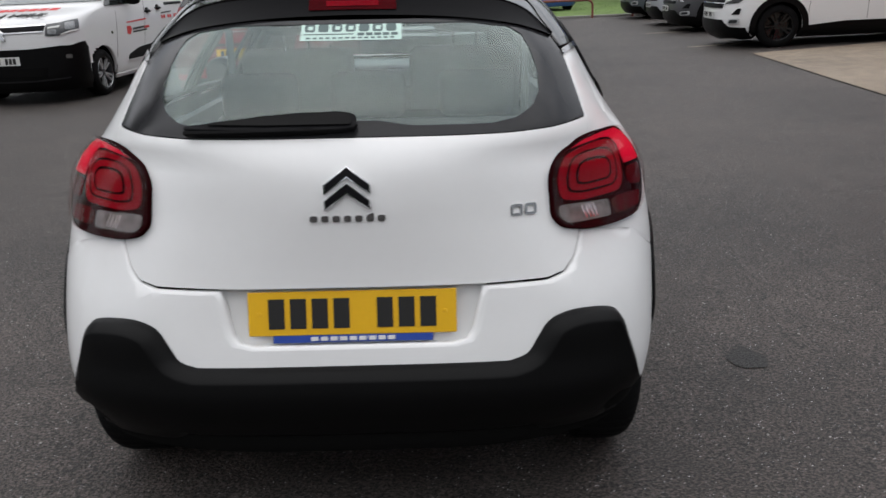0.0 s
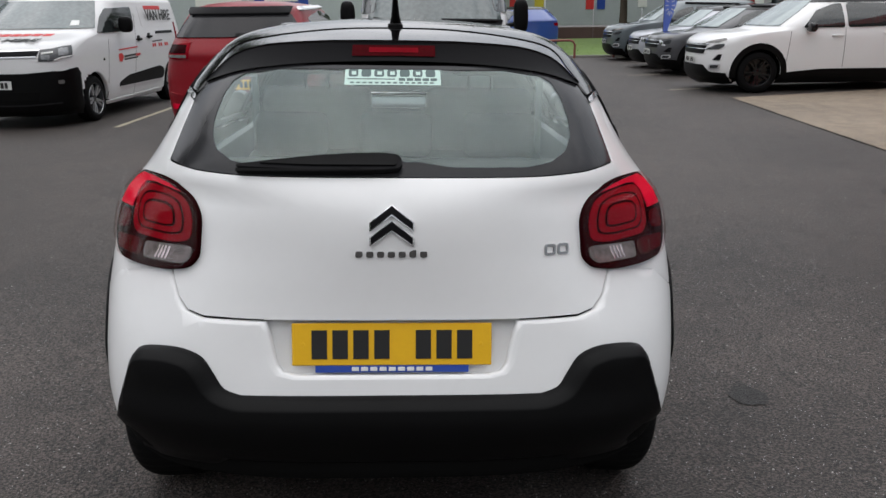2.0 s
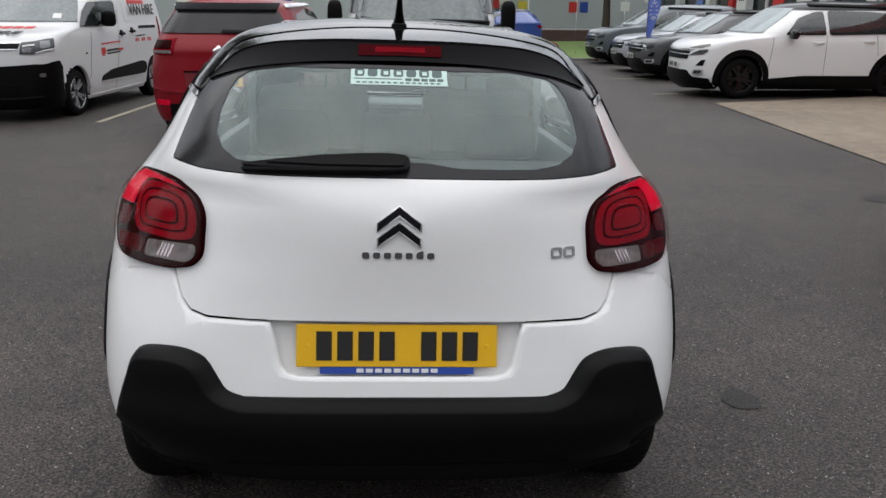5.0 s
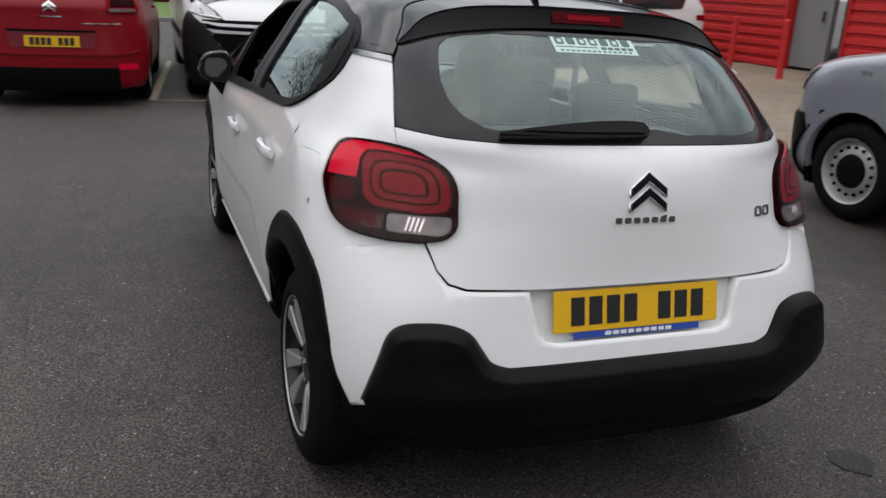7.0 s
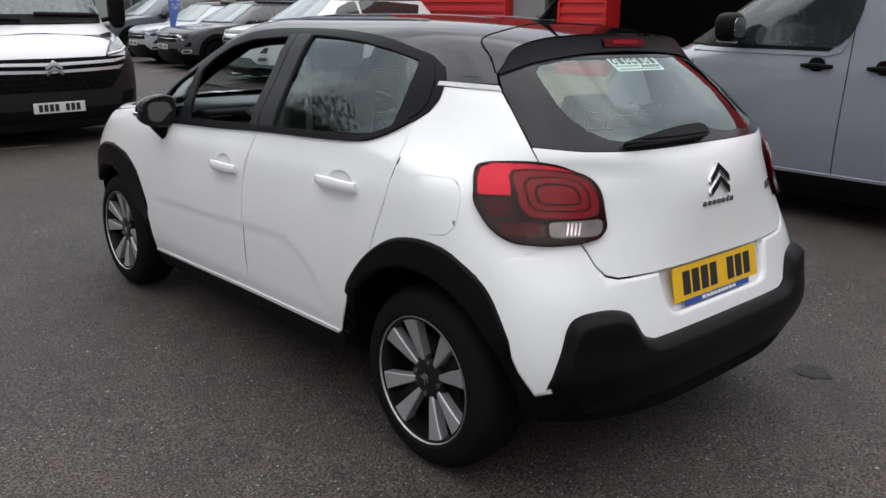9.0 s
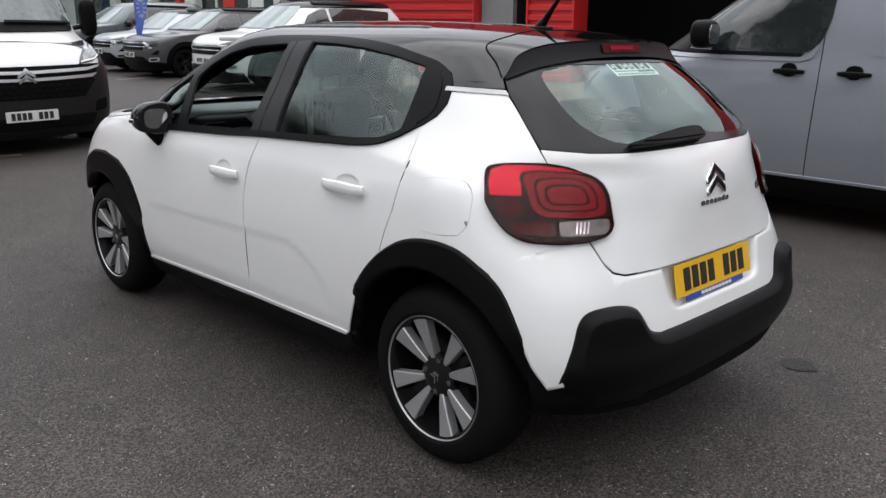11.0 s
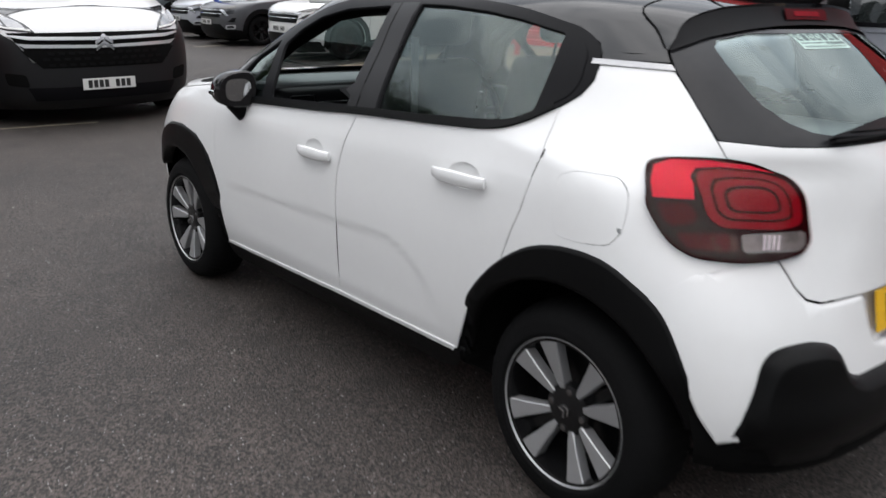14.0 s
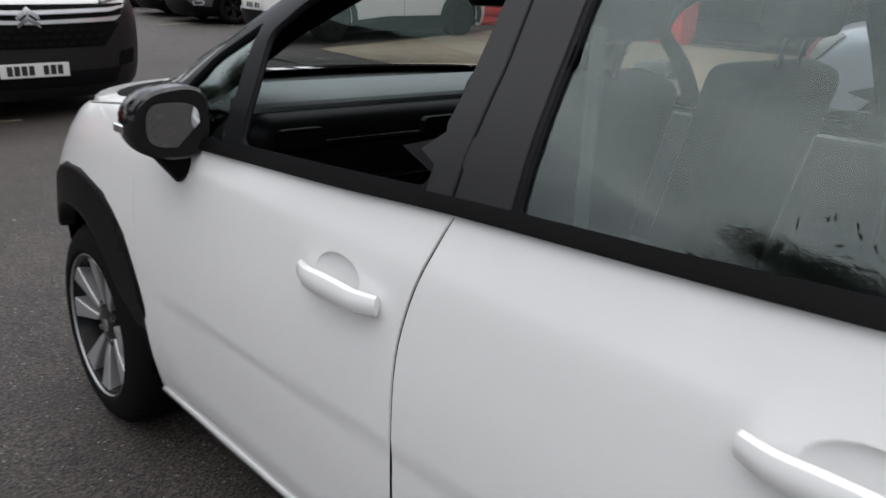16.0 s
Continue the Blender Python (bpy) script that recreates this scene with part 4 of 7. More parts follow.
    panel("roof_rail_trim", H, Y((0.95, 1.372), (1.218, 1.394), (1.528, 1.404), (1.798, 1.400), (1.985, 1.380), (2.170, 1.328), (2.345, 1.238), (2.50, 1.085), (2.56, 1.085)) + Y((2.40, 1.252), (2.20, 1.345), (2.00, 1.398), (1.80, 1.415), (1.5, 1.420), (1.2, 1.416), (0.95, 1.405)), BLACKROOF, car, side, lift=0.002, step=0.05)
    panel("a_pillar", H, Y((2.64, 0.975), (2.485, 1.093), (2.345, 1.235), (2.10, 1.352)) + [("n", 0.34, 1.40), ("n", 0.43, 1.35), ("n", 0.53, 1.20), ("n", 0.60, 1.08), ("n", 0.64, 1.045), ("y", 2.70, 1.03)], BLACKROOF, car, side, lift=0.001, step=0.06)
    panel("chrome_strip", H, Y((0.660, 1.250), (0.640, 1.250)) + X((0.582, 1.244), (0.586, 1.231)) + Y((0.640, 1.237), (0.660, 1.237)), CHROMED, car, side, lift=0.006, step=0.05)
    panel("rear_arch_cladding", H, ARCH_R + ring_pts(HUB_R, 0.30, 0.385, 166, 6, 30), CLAD, car, side, lift=0.007, thick=0.05, step=0.05, bevel=(0.014, 0.007), bulge=lambda u, v: -0.030 * smooth(0.56, 0.40, v), label="black plastic wheel arch")
    panel("front_arch_cladding", H, ARCH_F + ring_pts(HUB_F, 0.30, 0.385, 40, 176, 30), CLAD, car, side, lift=0.007, thick=0.05, step=0.05, bevel=(0.014, 0.007), bulge=lambda u, v: -0.030 * smooth(0.56, 0.40, v), label="black plastic wheel arch")
    panel("sill_cladding", H, Y((0.955, 0.345), (1.65, 0.336), (2.62, 0.308), (2.66, 0.21), (1.60, 0.225), (1.12, 0.235), (1.02, 0.26), (0.965, 0.31)), CLAD, car, side, lift=0.006, thick=0.03, step=0.07, label="black plastic sill")
    panel("sill_edge", H, Y((0.985, 0.352), (1.65, 0.346), (2.60, 0.318), (2.60, 0.309), (1.65, 0.335), (0.985, 0.341)), WHITE, car, side, lift=0.009, thick=0.012, step=0.07)
    for hub in (HUB_R, HUB_F):
        bm = lathe_bm([(0.50, 0.0), (0.50, 0.40), (0.815, 0.402)], 48)
        for v in bm.verts:
            out = v.co.y if hub == HUB_F else -v.co.y
            far = smooth(0.05, 0.38, out) if v.co.x > 0.6 else 0.0
            v.co = Vector((side * (v.co.x - 0.13 * far), hub + v.co.y, 0.31 + v.co.z))
        bmesh.ops.delete(bm, geom=[v for v in bm.verts if v.co.z < 0.28], context="VERTS")
        part("wheel_well", bm, SEAM, car)
        wheel(car, 0.820, hub, side, WR, 0.205, 0.216, "machined", 52.5 if hub == HUB_R else 16, 0.299 if hub == HUB_R else 0.314)
    # tail lamps
    lamp = panel("tail_lamp", H, rounded(LAMP, 0.045, 3), LENSD, car, side, lift=0.016, thick=0.03, step=0.04, label="red wrap-round tail lamp with clear lower strip")
    # upper lens in brighter red, the sky it catches put into the colour
    panel("outer_lens", H, [("u", a, v) for a, v in ((0.716, 0.945), (0.704, 0.978), (0.655, 1.008), (0.588, 1.026), (0.50, 1.033), (0.43, 1.029), (0.402, 1.012), (0.43, 1.018), (0.505, 1.019), (0.568, 1.010), (0.606, 0.990), (0.622, 0.947))], LENSB, lamp, side, lift=0.0195, thick=0.004, step=0.022)
    panel("outer_lower_lens", H, rounded([("u", a, v) for a, v in ((0.712, 0.936), (0.626, 0.938), (0.615, 0.895), (0.690, 0.885))], 0.02, 3), LENSM, lamp, side, lift=0.0195, thick=0.004, step=0.022)
    ring = rounded([("u", a, v) for a, v in ((0.602, 0.944), (0.606, 0.977), (0.578, 1.002), (0.518, 1.012), (0.444, 1.012), (0.404, 0.997), (0.390, 0.955), (0.382, 0.893), (0.43, 0.884), (0.565, 0.888), (0.594, 0.910))], 0.02, 3)
    for k, (tag, fx, fv, m) in enumerate((("light_ring", 1.0, 1.0, LENS), ("ring_groove", 0.80, 0.74, LENSD), ("ring_core", 0.74, 0.66, LENS), ("core_groove", 0.56, 0.46, LENSD), ("core_light", 0.49, 0.37, LENS))):
        panel(tag, H, shrink(ring, (fx, fv), 0.495, 0.948), m, lamp, side, lift=0.0195 + 0.0009 * k, thick=0.003, step=0.022)
    panel("lower_lens", H, rounded([("u", a, v) for a, v in ((0.672, 0.872), (0.545, 0.876), (0.540, 0.834), (0.645, 0.838))], 0.014, 3), LENSM, lamp, side, lift=0.0195, thick=0.004, step=0.022)
    panel("indicator_lens", H, rounded([("u", a, v) for a, v in ((0.592, 0.868), (0.530, 0.872), (0.526, 0.834), (0.576, 0.832))], 0.010, 3), AMBER, lamp, side, lift=0.0195, thick=0.003, step=0.03)
    rev = panel("reversing_lens", H, rounded([("u", a, v) for a, v in ((0.520, 0.874), (0.374, 0.880), (0.366, 0.850), (0.378, 0.833), (0.512, 0.832))], 0.012), CLEAR, lamp, side, lift=0.019, thick=0.003, step=0.03)
    for q in range(4):
        u0 = 0.430 + 0.011 * q
        panel("reflector_rib", H, [("u", u0, 0.838), ("u", u0 + 0.005, 0.838), ("u", u0 + 0.005, 0.872), ("u", u0, 0.872)], CHROME, rev, side, lift=0.0205, thick=0.002, step=0.03)
    panel("lamp_cover", H, shrink(rounded(LAMP, 0.045, 3), 0.985), LAMPCOVER, lamp, side, lift=0.0255, thick=0.008, step=0.03, label="clear glossy lamp cover")
    # door mirrors
    mir = new("door_mirror")
    mir.parent = car
    mir.matrix_local = pose(side * 0.866, 2.395, 1.028)
    bm = bmesh.new()
    rings = []
    for q, k in ((-0.060, 0.90), (-0.052, 0.985), (-0.02, 1.0), (0.02, 0.97), (0.055, 0.86), (0.078, 0.68), (0.09, 0.42)):
        rings.append([bm.verts.new((side * (0.002 + 0.074 * k * math.copysign(abs(math.cos(a)) ** 0.72, math.cos(a)) + (0.5 * q if q > 0 else 0) * -0.3), q + 0.03 * k * math.cos(a), 0.074 * k * (1 - 0.16 * math.cos(a)) * math.copysign(abs(math.sin(a)) ** 0.72, math.sin(a)) - 0.008 * math.cos(a))) for a in (2 * math.pi * i / 28 for i in range(28))])
    for a, b in zip(rings, rings[1:]):
        for i in range(28):
            bm.faces.new((a[i], a[(i + 1) % 28], b[(i + 1) % 28], b[i]))
    bm.faces.new(rings[0])
    bm.faces.new(rings[-1])
    part("mirror_shell", bm, BLACKROOF, mir, "gloss black mirror cap")
    part("mirror_glass", lozenge_bm(0.104, 0.092, 0.004), MIRROR, mir).matrix_local = pose(side * 0.002, -0.064, 0.0, 6, 0, side * 15)
    part("mirror_foot", tube_bm([(-side * 0.02, 0.02, -0.045), (-side * 0.05, 0.0, -0.10), (-side * 0.09, -0.01, -0.095), (-side * 0.125, -0.01, -0.06)], [0.05, 0.042, 0.036, 0.03], 14), TRIM, mir)
    part("repeater_lamp", box_bm((0.008, 0.05, 0.02), (side * 0.074, 0.034, -0.016), 0.003, 1), CHROME, mir)

shell("roof", H, BLACKROOF, car, "gloss black roof", inset=-0.001, v0=1.27, nt=24, ns=60, nv=60, holes=[DLO, both(X((0.0, 1.2), (0.60, 1.2), (0.565, 1.29), (0.50, 1.36), (0.0, 1.395))[1:-1]), both(N((0.0, 1.2), (0.66, 1.2), (0.56, 1.27), (0.46, 1.345), (0.0, 1.39))[1:-1])])
panel("windscreen", H, both(N((0.0, 1.055), (0.60, 1.055), (0.56, 1.15), (0.45, 1.345), (0.0, 1.39))[1:-1]), GLASS, car, lift=-0.003, thick=0.0, step=0.12)
panel("bonnet", H, both([("n", 0.60, 1.040), ("y", 2.70, 1.022)] + Y((2.92, 0.995), (3.16, 0.965), (3.36, 0.905)) + N((0.62, 0.86)), True), WHITE, car, step=0.08)
panel("nose_panel", H, both(N((0.60, 0.85)) + Y((3.40, 0.86), (3.52, 0.69), (3.54, 0.55), (3.54, 0.32)) + N((0.50, 0.22)), True), WHITE, car, lift=-0.002, step=0.10)
scuttle = part("scuttle", box_bm((1.1, 0.22, 0.05), (0, 3.00, 1.0), 0.02), CLAD, car)

# tailgate with glass, wiper, emblem
gate = panel("tailgate", H, both(X((0.0, 1.068), (0.402, 1.068), (0.520, 1.071), (0.6222, 1.080), (0.6232, 1.0), (0.5972, 0.90), (0.5832, 0.822), (0.561, 0.756), (0.535, 0.726), (0.492, 0.714), (0.324, 0.711))[1:]), WHITE, car, step=0.05)
band = panel("glass_band", H, both(X((0.0, 1.072), (0.402, 1.072), (0.520, 1.075), (0.620, 1.084), (0.603, 1.16), (0.582, 1.235), (0.552, 1.283), (0.47, 1.337), (0.0, 1.362))[1:-1]), BAND, gate, lift=-0.002, step=0.05, holes=[GLASS_IN], label="dark printed border of the rear window")
panel("rear_window", H, shrink(GLASS_IN, 1.006, 0.0), REARGLASS, gate, lift=-0.004, thick=0.0, step=0.05)
wiper = panel("rear_wiper", H, X((0.014, 1.112), (0.024, 1.104), (0.026, 1.092), (0.018, 1.082), (-0.02, 1.078), (-0.20, 1.078), (-0.398, 1.082), (-0.396, 1.086), (-0.30, 1.099), (-0.20, 1.109), (-0.10, 1.115), (-0.02, 1.116)), TRIM, gate, lift=0.022, thick=0.018, step=0.03)
panel("wiper_arm", H, rounded(X((0.012, 1.108), (0.012, 1.086), (-0.20, 1.086), (-0.34, 1.089), (-0.20, 1.103), (-0.06, 1.110)), 0.008, 3), CLAD, wiper, lift=0.028, thick=0.008, step=0.03)
panel("wiper_blade", H, X((-0.05, 1.076), (-0.398, 1.072), (-0.398, 1.077), (-0.05, 1.082)), RUBBER, wiper, lift=0.022, thick=0.020, step=0.03)
chevrons(gate, H, None, 0.113, 0.0, 1.006, 0.010, (CHROME, CHROME))
for k, dv in ((0, 0.0), (1, -0.33)):
    top = 1.006 - 0.0028 + dv * 0.113
    panel("emblem_inlay", H, X((0, top), (0.053, top - 0.039), (0.053, top - 0.0565), (0, top - 0.0195), (-0.053, top - 0.0565), (-0.053, top - 0.039)), TRIM, gate, lift=0.0115, thick=0.002, step=0.03)
for i in range(7):
    panel("letter_bar", H, rounded(X(*[(-0.093 + i * 0.0275 + a, 0.876 + b) for a, b in ((0, 0), (0.018, 0), (0.018, 0.015 + (0.006 if i == 5 else 0)), (0, 0.015))]), 0.004, 2), CHROMED, gate, lift=0.004, thick=0.006, step=0.03)
for i in range(2):
    panel("model_bar", H, rounded(X(*[(0.400 + i * 0.036 + a, 0.868 + b) for a, b in ((0, 0), (0.030, 0), (0.030, 0.028), (0, 0.028))]), 0.006, 2), CHROMED, gate, lift=0.004, thick=0.006, step=0.03, holes=[X(*[(0.400 + i * 0.036 + a, 0.868 + b) for a, b in ((0.006, 0.006), (0.024, 0.006), (0.024, 0.022), (0.006, 0.022))])])
# dealer sticker inside the glass, its name as bars
stick = panel("window_sticker", H, X((-0.138, 1.331), (0.134, 1.331), (0.134, 1.288), (-0.138, 1.288)), STICKER, gate, lift=-0.0035, thick=0.0, step=0.04)
for i in range(7):
    x0 = -0.128 + i * 0.0365
    panel("letter_bar", H, rounded(X((x0, 1.3085), (x0 + 0.028, 1.3085), (x0 + 0.028, 1.3275), (x0, 1.3275)), 0.006, 2), GREYINK, stick, lift=-0.0028, thick=0.0, step=0.03, holes=[X((x0 + 0.009, 1.3135), (x0 + 0.022, 1.3135), (x0 + 0.022, 1.3225), (x0 + 0.009, 1.3225))] if i in (0, 2, 3, 5) else ())
panel("name_rule", H, X((-0.130, 1.3015), (0.005, 1.3015), (0.005, 1.304), (-0.130, 1.304)), GREYINK, stick, lift=-0.0028, thick=0.0, step=0.03)
for i in range(5):
    panel("name_bar", H, X((0.015 + i * 0.0225, 1.2985), (0.033 + i * 0.0225, 1.2985), (0.033 + i * 0.0225, 1.3055), (0.015 + i * 0.0225, 1.3055)), GREYINK, stick, lift=-0.0028, thick=0.0, step=0.03)
for i in range(14):
    panel("address_bar", H, X((-0.122 + i * 0.0173, 1.2915), (-0.111 + i * 0.0173, 1.2915), (-0.111 + i * 0.0173, 1.2955), (-0.122 + i * 0.0173, 1.2955)), GREYINK, stick, lift=-0.0028, thick=0.0, step=0.03)

# spoiler and high brake lamp
def spoiler_row(points, lifts, seg=5):
    """A line across the tail from the middle to the corner, standing off the body by its lifts."""
    line = curve(X(*points), seg)
    out = []
    for i, (_, x, v) in enumerate(line):
        u = H.at_x(max(x, 0.0), v)
        k = lifts[min(i // seg, 5)] + (lifts[min(i // seg + 1, 5)] - lifts[min(i // seg, 5)]) * (i % seg) / seg
        out.append(Vector(H.point(u, v)) + H.normal(max(u, 0.003), v) * k)
    return out


def loft_bm(rows):
    """Faces between lines of equal count, mirrored over the middle."""
    bm = bmesh.new()
    for side in (1, -1):
        grid = [[bm.verts.new((side * p.x, p.y, p.z)) for p in row] for row in rows]
        for a, b in zip(grid, grid[1:]):
            for i in range(len(a) - 1):
                bm.faces.new((a[i], a[i + 1], b[i + 1], b[i]))
    bmesh.ops.remove_doubles(bm, verts=bm.verts, dist=0.0008)
    return bm


LIFT = (0.030, 0.030, 0.027, 0.019, 0.009, 0.003)
top_row = spoiler_row(((0.0, 1.450), (0.16, 1.445), (0.344, 1.418), (0.483, 1.382), (0.529, 1.322), (0.557, 1.284)), (0.003,) * 6)
tail_row = spoiler_row(((0.0, 1.383), (0.18, 1.381), (0.36, 1.370), (0.465, 1.346), (0.530, 1.302), (0.556, 1.281)), LIFT)
tail_row = [p + Vector((0, -0.036, -0.004)) * min(1, (25 - i) / 22) for i, p in enumerate(tail_row)]
mid_row = [a * 0.5 + b * 0.5 + Vector((0, 0, 0.004 * (1 - i / 25))) for i, (a, b) in enumerate(zip(top_row, tail_row))]
lip_row = [p + Vector((0, 0.002, -0.010 * (1 - i / 27))) for i, p in enumerate(tail_row)]
low_row = spoiler_row(((0.0, 1.345), (0.18, 1.341), (0.32, 1.331), (0.44, 1.314), (0.515, 1.293), (0.553, 1.279)), (0.004,) * 6)
under_row = [p + Vector((0, 0.03, 0.005)) for p in low_row]
spoiler = part("roof_spoiler", loft_bm([top_row, mid_row, tail_row, lip_row]), BLACKROOF, car, "gloss black spoiler over the rear window")
# duller black than the gloss top stands in for dark reflections here
part("spoiler_face", loft_bm([lip_row, [a * 0.5 + b * 0.5 + Vector((0, 0.004, 0)) for a, b in zip(lip_row, low_row)], low_row, under_row]), TRIM, spoiler, "black rear face, dulled in place of dark reflections")
span = 4
lamp_rows = [[(a * (1 - f) + b * f + Vector((0, -0.002, 0.001))) for a, b in zip(lip_row[:span], low_row[:span])] for f in (0.12, 0.42, 0.72)]
lamp_rows = [[Vector((p.x * 1.18, p.y, p.z)) for p in row] for row in lamp_rows]
brk = part("high_brake_lamp", loft_bm(lamp_rows), LENSM, spoiler, "deep red brake lamp")
part("lamp_core", loft_bm([[p + Vector((0, -0.0015, 0.001)) for p in row[:span - 1]] for row in ([a * 0.75 + b * 0.25 for a, b in zip(lamp_rows[0], lamp_rows[2])], [a * 0.3 + b * 0.7 for a, b in zip(lamp_rows[0], lamp_rows[2])])]), LENS, brk)
roof_seam = part("spoiler_seam", tube_bm([Vector((-p.x, p.y, p.z)) for p in reversed(top_row)] + top_row[1:], 0.0028, 6), SEAM, spoiler)


def roof_line(x, y0, y1, n=22):
    """Points along the roof at a set distance from its middle."""
    out = []
    for i in range(n + 1):
        y, lo, hi = y0 + (y1 - y0) * i / n, 1.30, 1.599
        for _ in range(30):
            v = (lo + hi) / 2
            lo, hi = (v, hi) if H.point(H.at_y(y, v), v)[0] > x else (lo, v)
        out.append(Vector((x, y, H.point(H.at_y(y, v), v)[2])))
    return out


for side in (-1, 1):
    for x, w in ((0.40, 0.011), (0.13, 0.007)):
        line_pts = [Vector((side * p.x, p.y, p.z - 0.004)) for p in roof_line(x, 0.86 + 0.25 * x, 2.08)]
        part("roof_rib", tube_bm(line_pts, [0.002] + [w] * (len(line_pts) - 2) + [0.002], 10), BLACKROOF, car)
mast = part("aerial", tube_bm([(0, 0.80, 1.445), (0, 0.775, 1.475), (0, 0.74, 1.52), (0, 0.66, 1.62), (0, 0.61, 1.68)], [0.022, 0.014, 0.009, 0.008, 0.006], 10), CLAD, car, "stubby black roof aerial")
part("aerial_base", box_bm((0.05, 0.10, 0.022), (0, 0.80, 1.442), 0.010, 3), CLAD, mast)

# bumper
bump = panel("rear_bumper", H, both([("x", 0.42, 0.47), ("y", 0.098, 0.385), ("y", 0.142, 0.455), ("y", 0.196, 0.570), ("y", 0.266, 0.676), ("y", 0.302, 0.712), ("u", 0.5985, 0.7975), ("x", 0.588, 0.819), ("x", 0.5635, 0.753), ("x", 0.539, 0.721), ("x", 0.495, 0.708), ("x", 0.328, 0.705), ("x", 0.312, 0.650), ("x", 0.300, 0.598), ("x", 0.284, 0.577), ("x", 0.250, 0.570)]), WHITE, car, step=0.045, thick=0.034, lift=0.0012, bevel=(0.012, 0.005))
panel("plate_recess", H, both(X((0.34, 0.716), (0.34, 0.545))), WHITE, bump, lift=-0.030, thick=0.003, step=0.06)


def bumper_lift(u, v):
    """Stands proud in the middle and lies flush at the corners; the lower half tucks under."""
    return 0.012 * smooth(0.14, 0.22, abs(u)) * smooth(0.46, 0.36, abs(u)) * smooth(0.50, 0.60, v) - 0.020 * smooth(0.48, 0.62, abs(u)) - 0.014 * smooth(0.62, 0.80, abs(u)) - 0.045 * smooth(0.46, 0.30, v)


clad = panel("bumper_cladding", H, both(X((0.20, 0.302), (0.40, 0.306)) + [("u", 0.60, 0.316), ("u", 0.70, 0.328)] + Y((0.022, 0.346), (0.060, 0.364), (0.062, 0.396)) + curve(X(*BUMP_CUT), 3)), CLAD, car, lift=0.034, thick=0.05, step=0.03, label="black grained lower bumper", bulge=bumper_lift, bevel=(0.038, 0.032, lambda u: smooth(0.66, 0.50, abs(u))))
panel("under_tray", H, both(X((0.30, 0.27), (0.55, 0.28)) + [("u", 0.62, 0.30)] + X((0.50, 0.36), (0.30, 0.36))), SEAM, car, lift=-0.012, thick=0.03, step=0.06)
number_plate(bump, pose(0, -0.014, 0.646, -12, 0, 0), YELLOW)
strip = part("dealer_strip", box_bm((0.40, 0.004, 0.020), (0, 0, 0), 0.001, 1), BLUEINK, bump)
strip.matrix_local = pose(0, -0.027, 0.583, -12, 0, 0)
bars(strip, 9, 0.018, 0.010, 0.006, pose(0, -0.003, 0), PAPER)

# cabin
part("cabin_floor", box_bm((1.3, 1.62, 0.05), (0, 1.82, 0.36)), DASH, car)
part("parcel_shelf", box_bm((1.12, 0.45, 0.03), (0, 0.52, 1.0), 0.01), SHELF, car)
part("load_bay", box_bm((0.9, 0.5, 0.5), (0, 0.46, 0.72), 0.02), DASH, car)
part("headlining", box_bm((0.98, 1.55, 0.02), (0, 1.62, 1.385), 0.008), LINER, car)
for sx in (-0.36, 0.36):
    seat(car, sx, 2.02, 0.42, 0.50, 0.66, "front_seat")
bench = seat(car, 0, 1.17, 0.42, 1.10, 0.50, "rear_bench", head=False)
for sx in (-0.36, 0.0, 0.36):
    part("headrest", box_bm((0.25, 0.09, 0.15), (sx, -0.32, 0.66), 0.04, 4), FABRIC, bench)
dash = part("dashboard", box_bm((1.30, 0.42, 0.34), (0, 2.64, 0.84), 0.08, 4), TRIM, car)
part("dash_top", box_bm((1.26, 0.40, 0.05), (0, 2.70, 1.005), 0.022, 3), DASHTOP, dash, "grey padded dashboard top")
part("dash_band", box_bm((1.16, 0.02, 0.10), (0, 2.425, 0.89), 0.03, 3), TRIM, dash)
for dz in (-0.055, 0.055):
    part("dash_edging", box_bm((1.14, 0.012, 0.006), (0, 2.415, 0.89 + dz), 0.002, 1), CHROME, dash)
for sx in (-0.52, -0.08, 0.08):
    part("air_vent", box_bm((0.13, 0.02, 0.06), (sx, 2.415, 0.95), 0.02, 3), TRIM, dash)
part("touch_screen", box_bm((0.20, 0.02, 0.12), (0, 2.415, 0.80), 0.008, 2), TRIM, dash)
bm = bmesh.new()
tube_bm([(0.36 + 0.18 * math.cos(2 * math.pi * i / 28), 2.27 + 0.05 * math.sin(2 * math.pi * i / 28), 0.88 + 0.17 * math.sin(2 * math.pi * i / 28)) for i in range(29)], 0.016, 8, bm)
wheel_rim = part("steering_wheel", bm, TRIM, car)
for side in (-1, 1):
    edge = [Vector(H.point(H.at_y(y, v), v)) for y, v in ((2.60, 1.02), (2.485, 1.093), (2.345, 1.235), (2.10, 1.352), (1.80, 1.385))]
    part("pillar_trim", tube_bm([(side * (p.x - 0.055), p.y, p.z - 0.012) for p in edge], [0.030, 0.036, 0.038, 0.034, 0.026], 10), SEAM, car, "dark inner pillar trim")
part("windscreen_header", tube_bm([(-0.44, 2.04, 1.352), (0.0, 2.12, 1.372), (0.44, 2.04, 1.352)], 0.026, 10), FABRIC, car)
part("wheel_boss", box_bm((0.17, 0.05, 0.13), (0.36, 2.28, 0.88), 0.03, 3), TRIM, wheel_rim)
for dz in (0.012, -0.012):
    for q in (-1, 1):
        part("boss_emblem", box_bm((0.034, 0.004, 0.009), (0.36 + q * 0.013, 2.252, 0.885 + dz), 0.001, 1, turn=Matrix.Rotation(radians(q * 38), 4, "Y")), CHROME, wheel_rim)
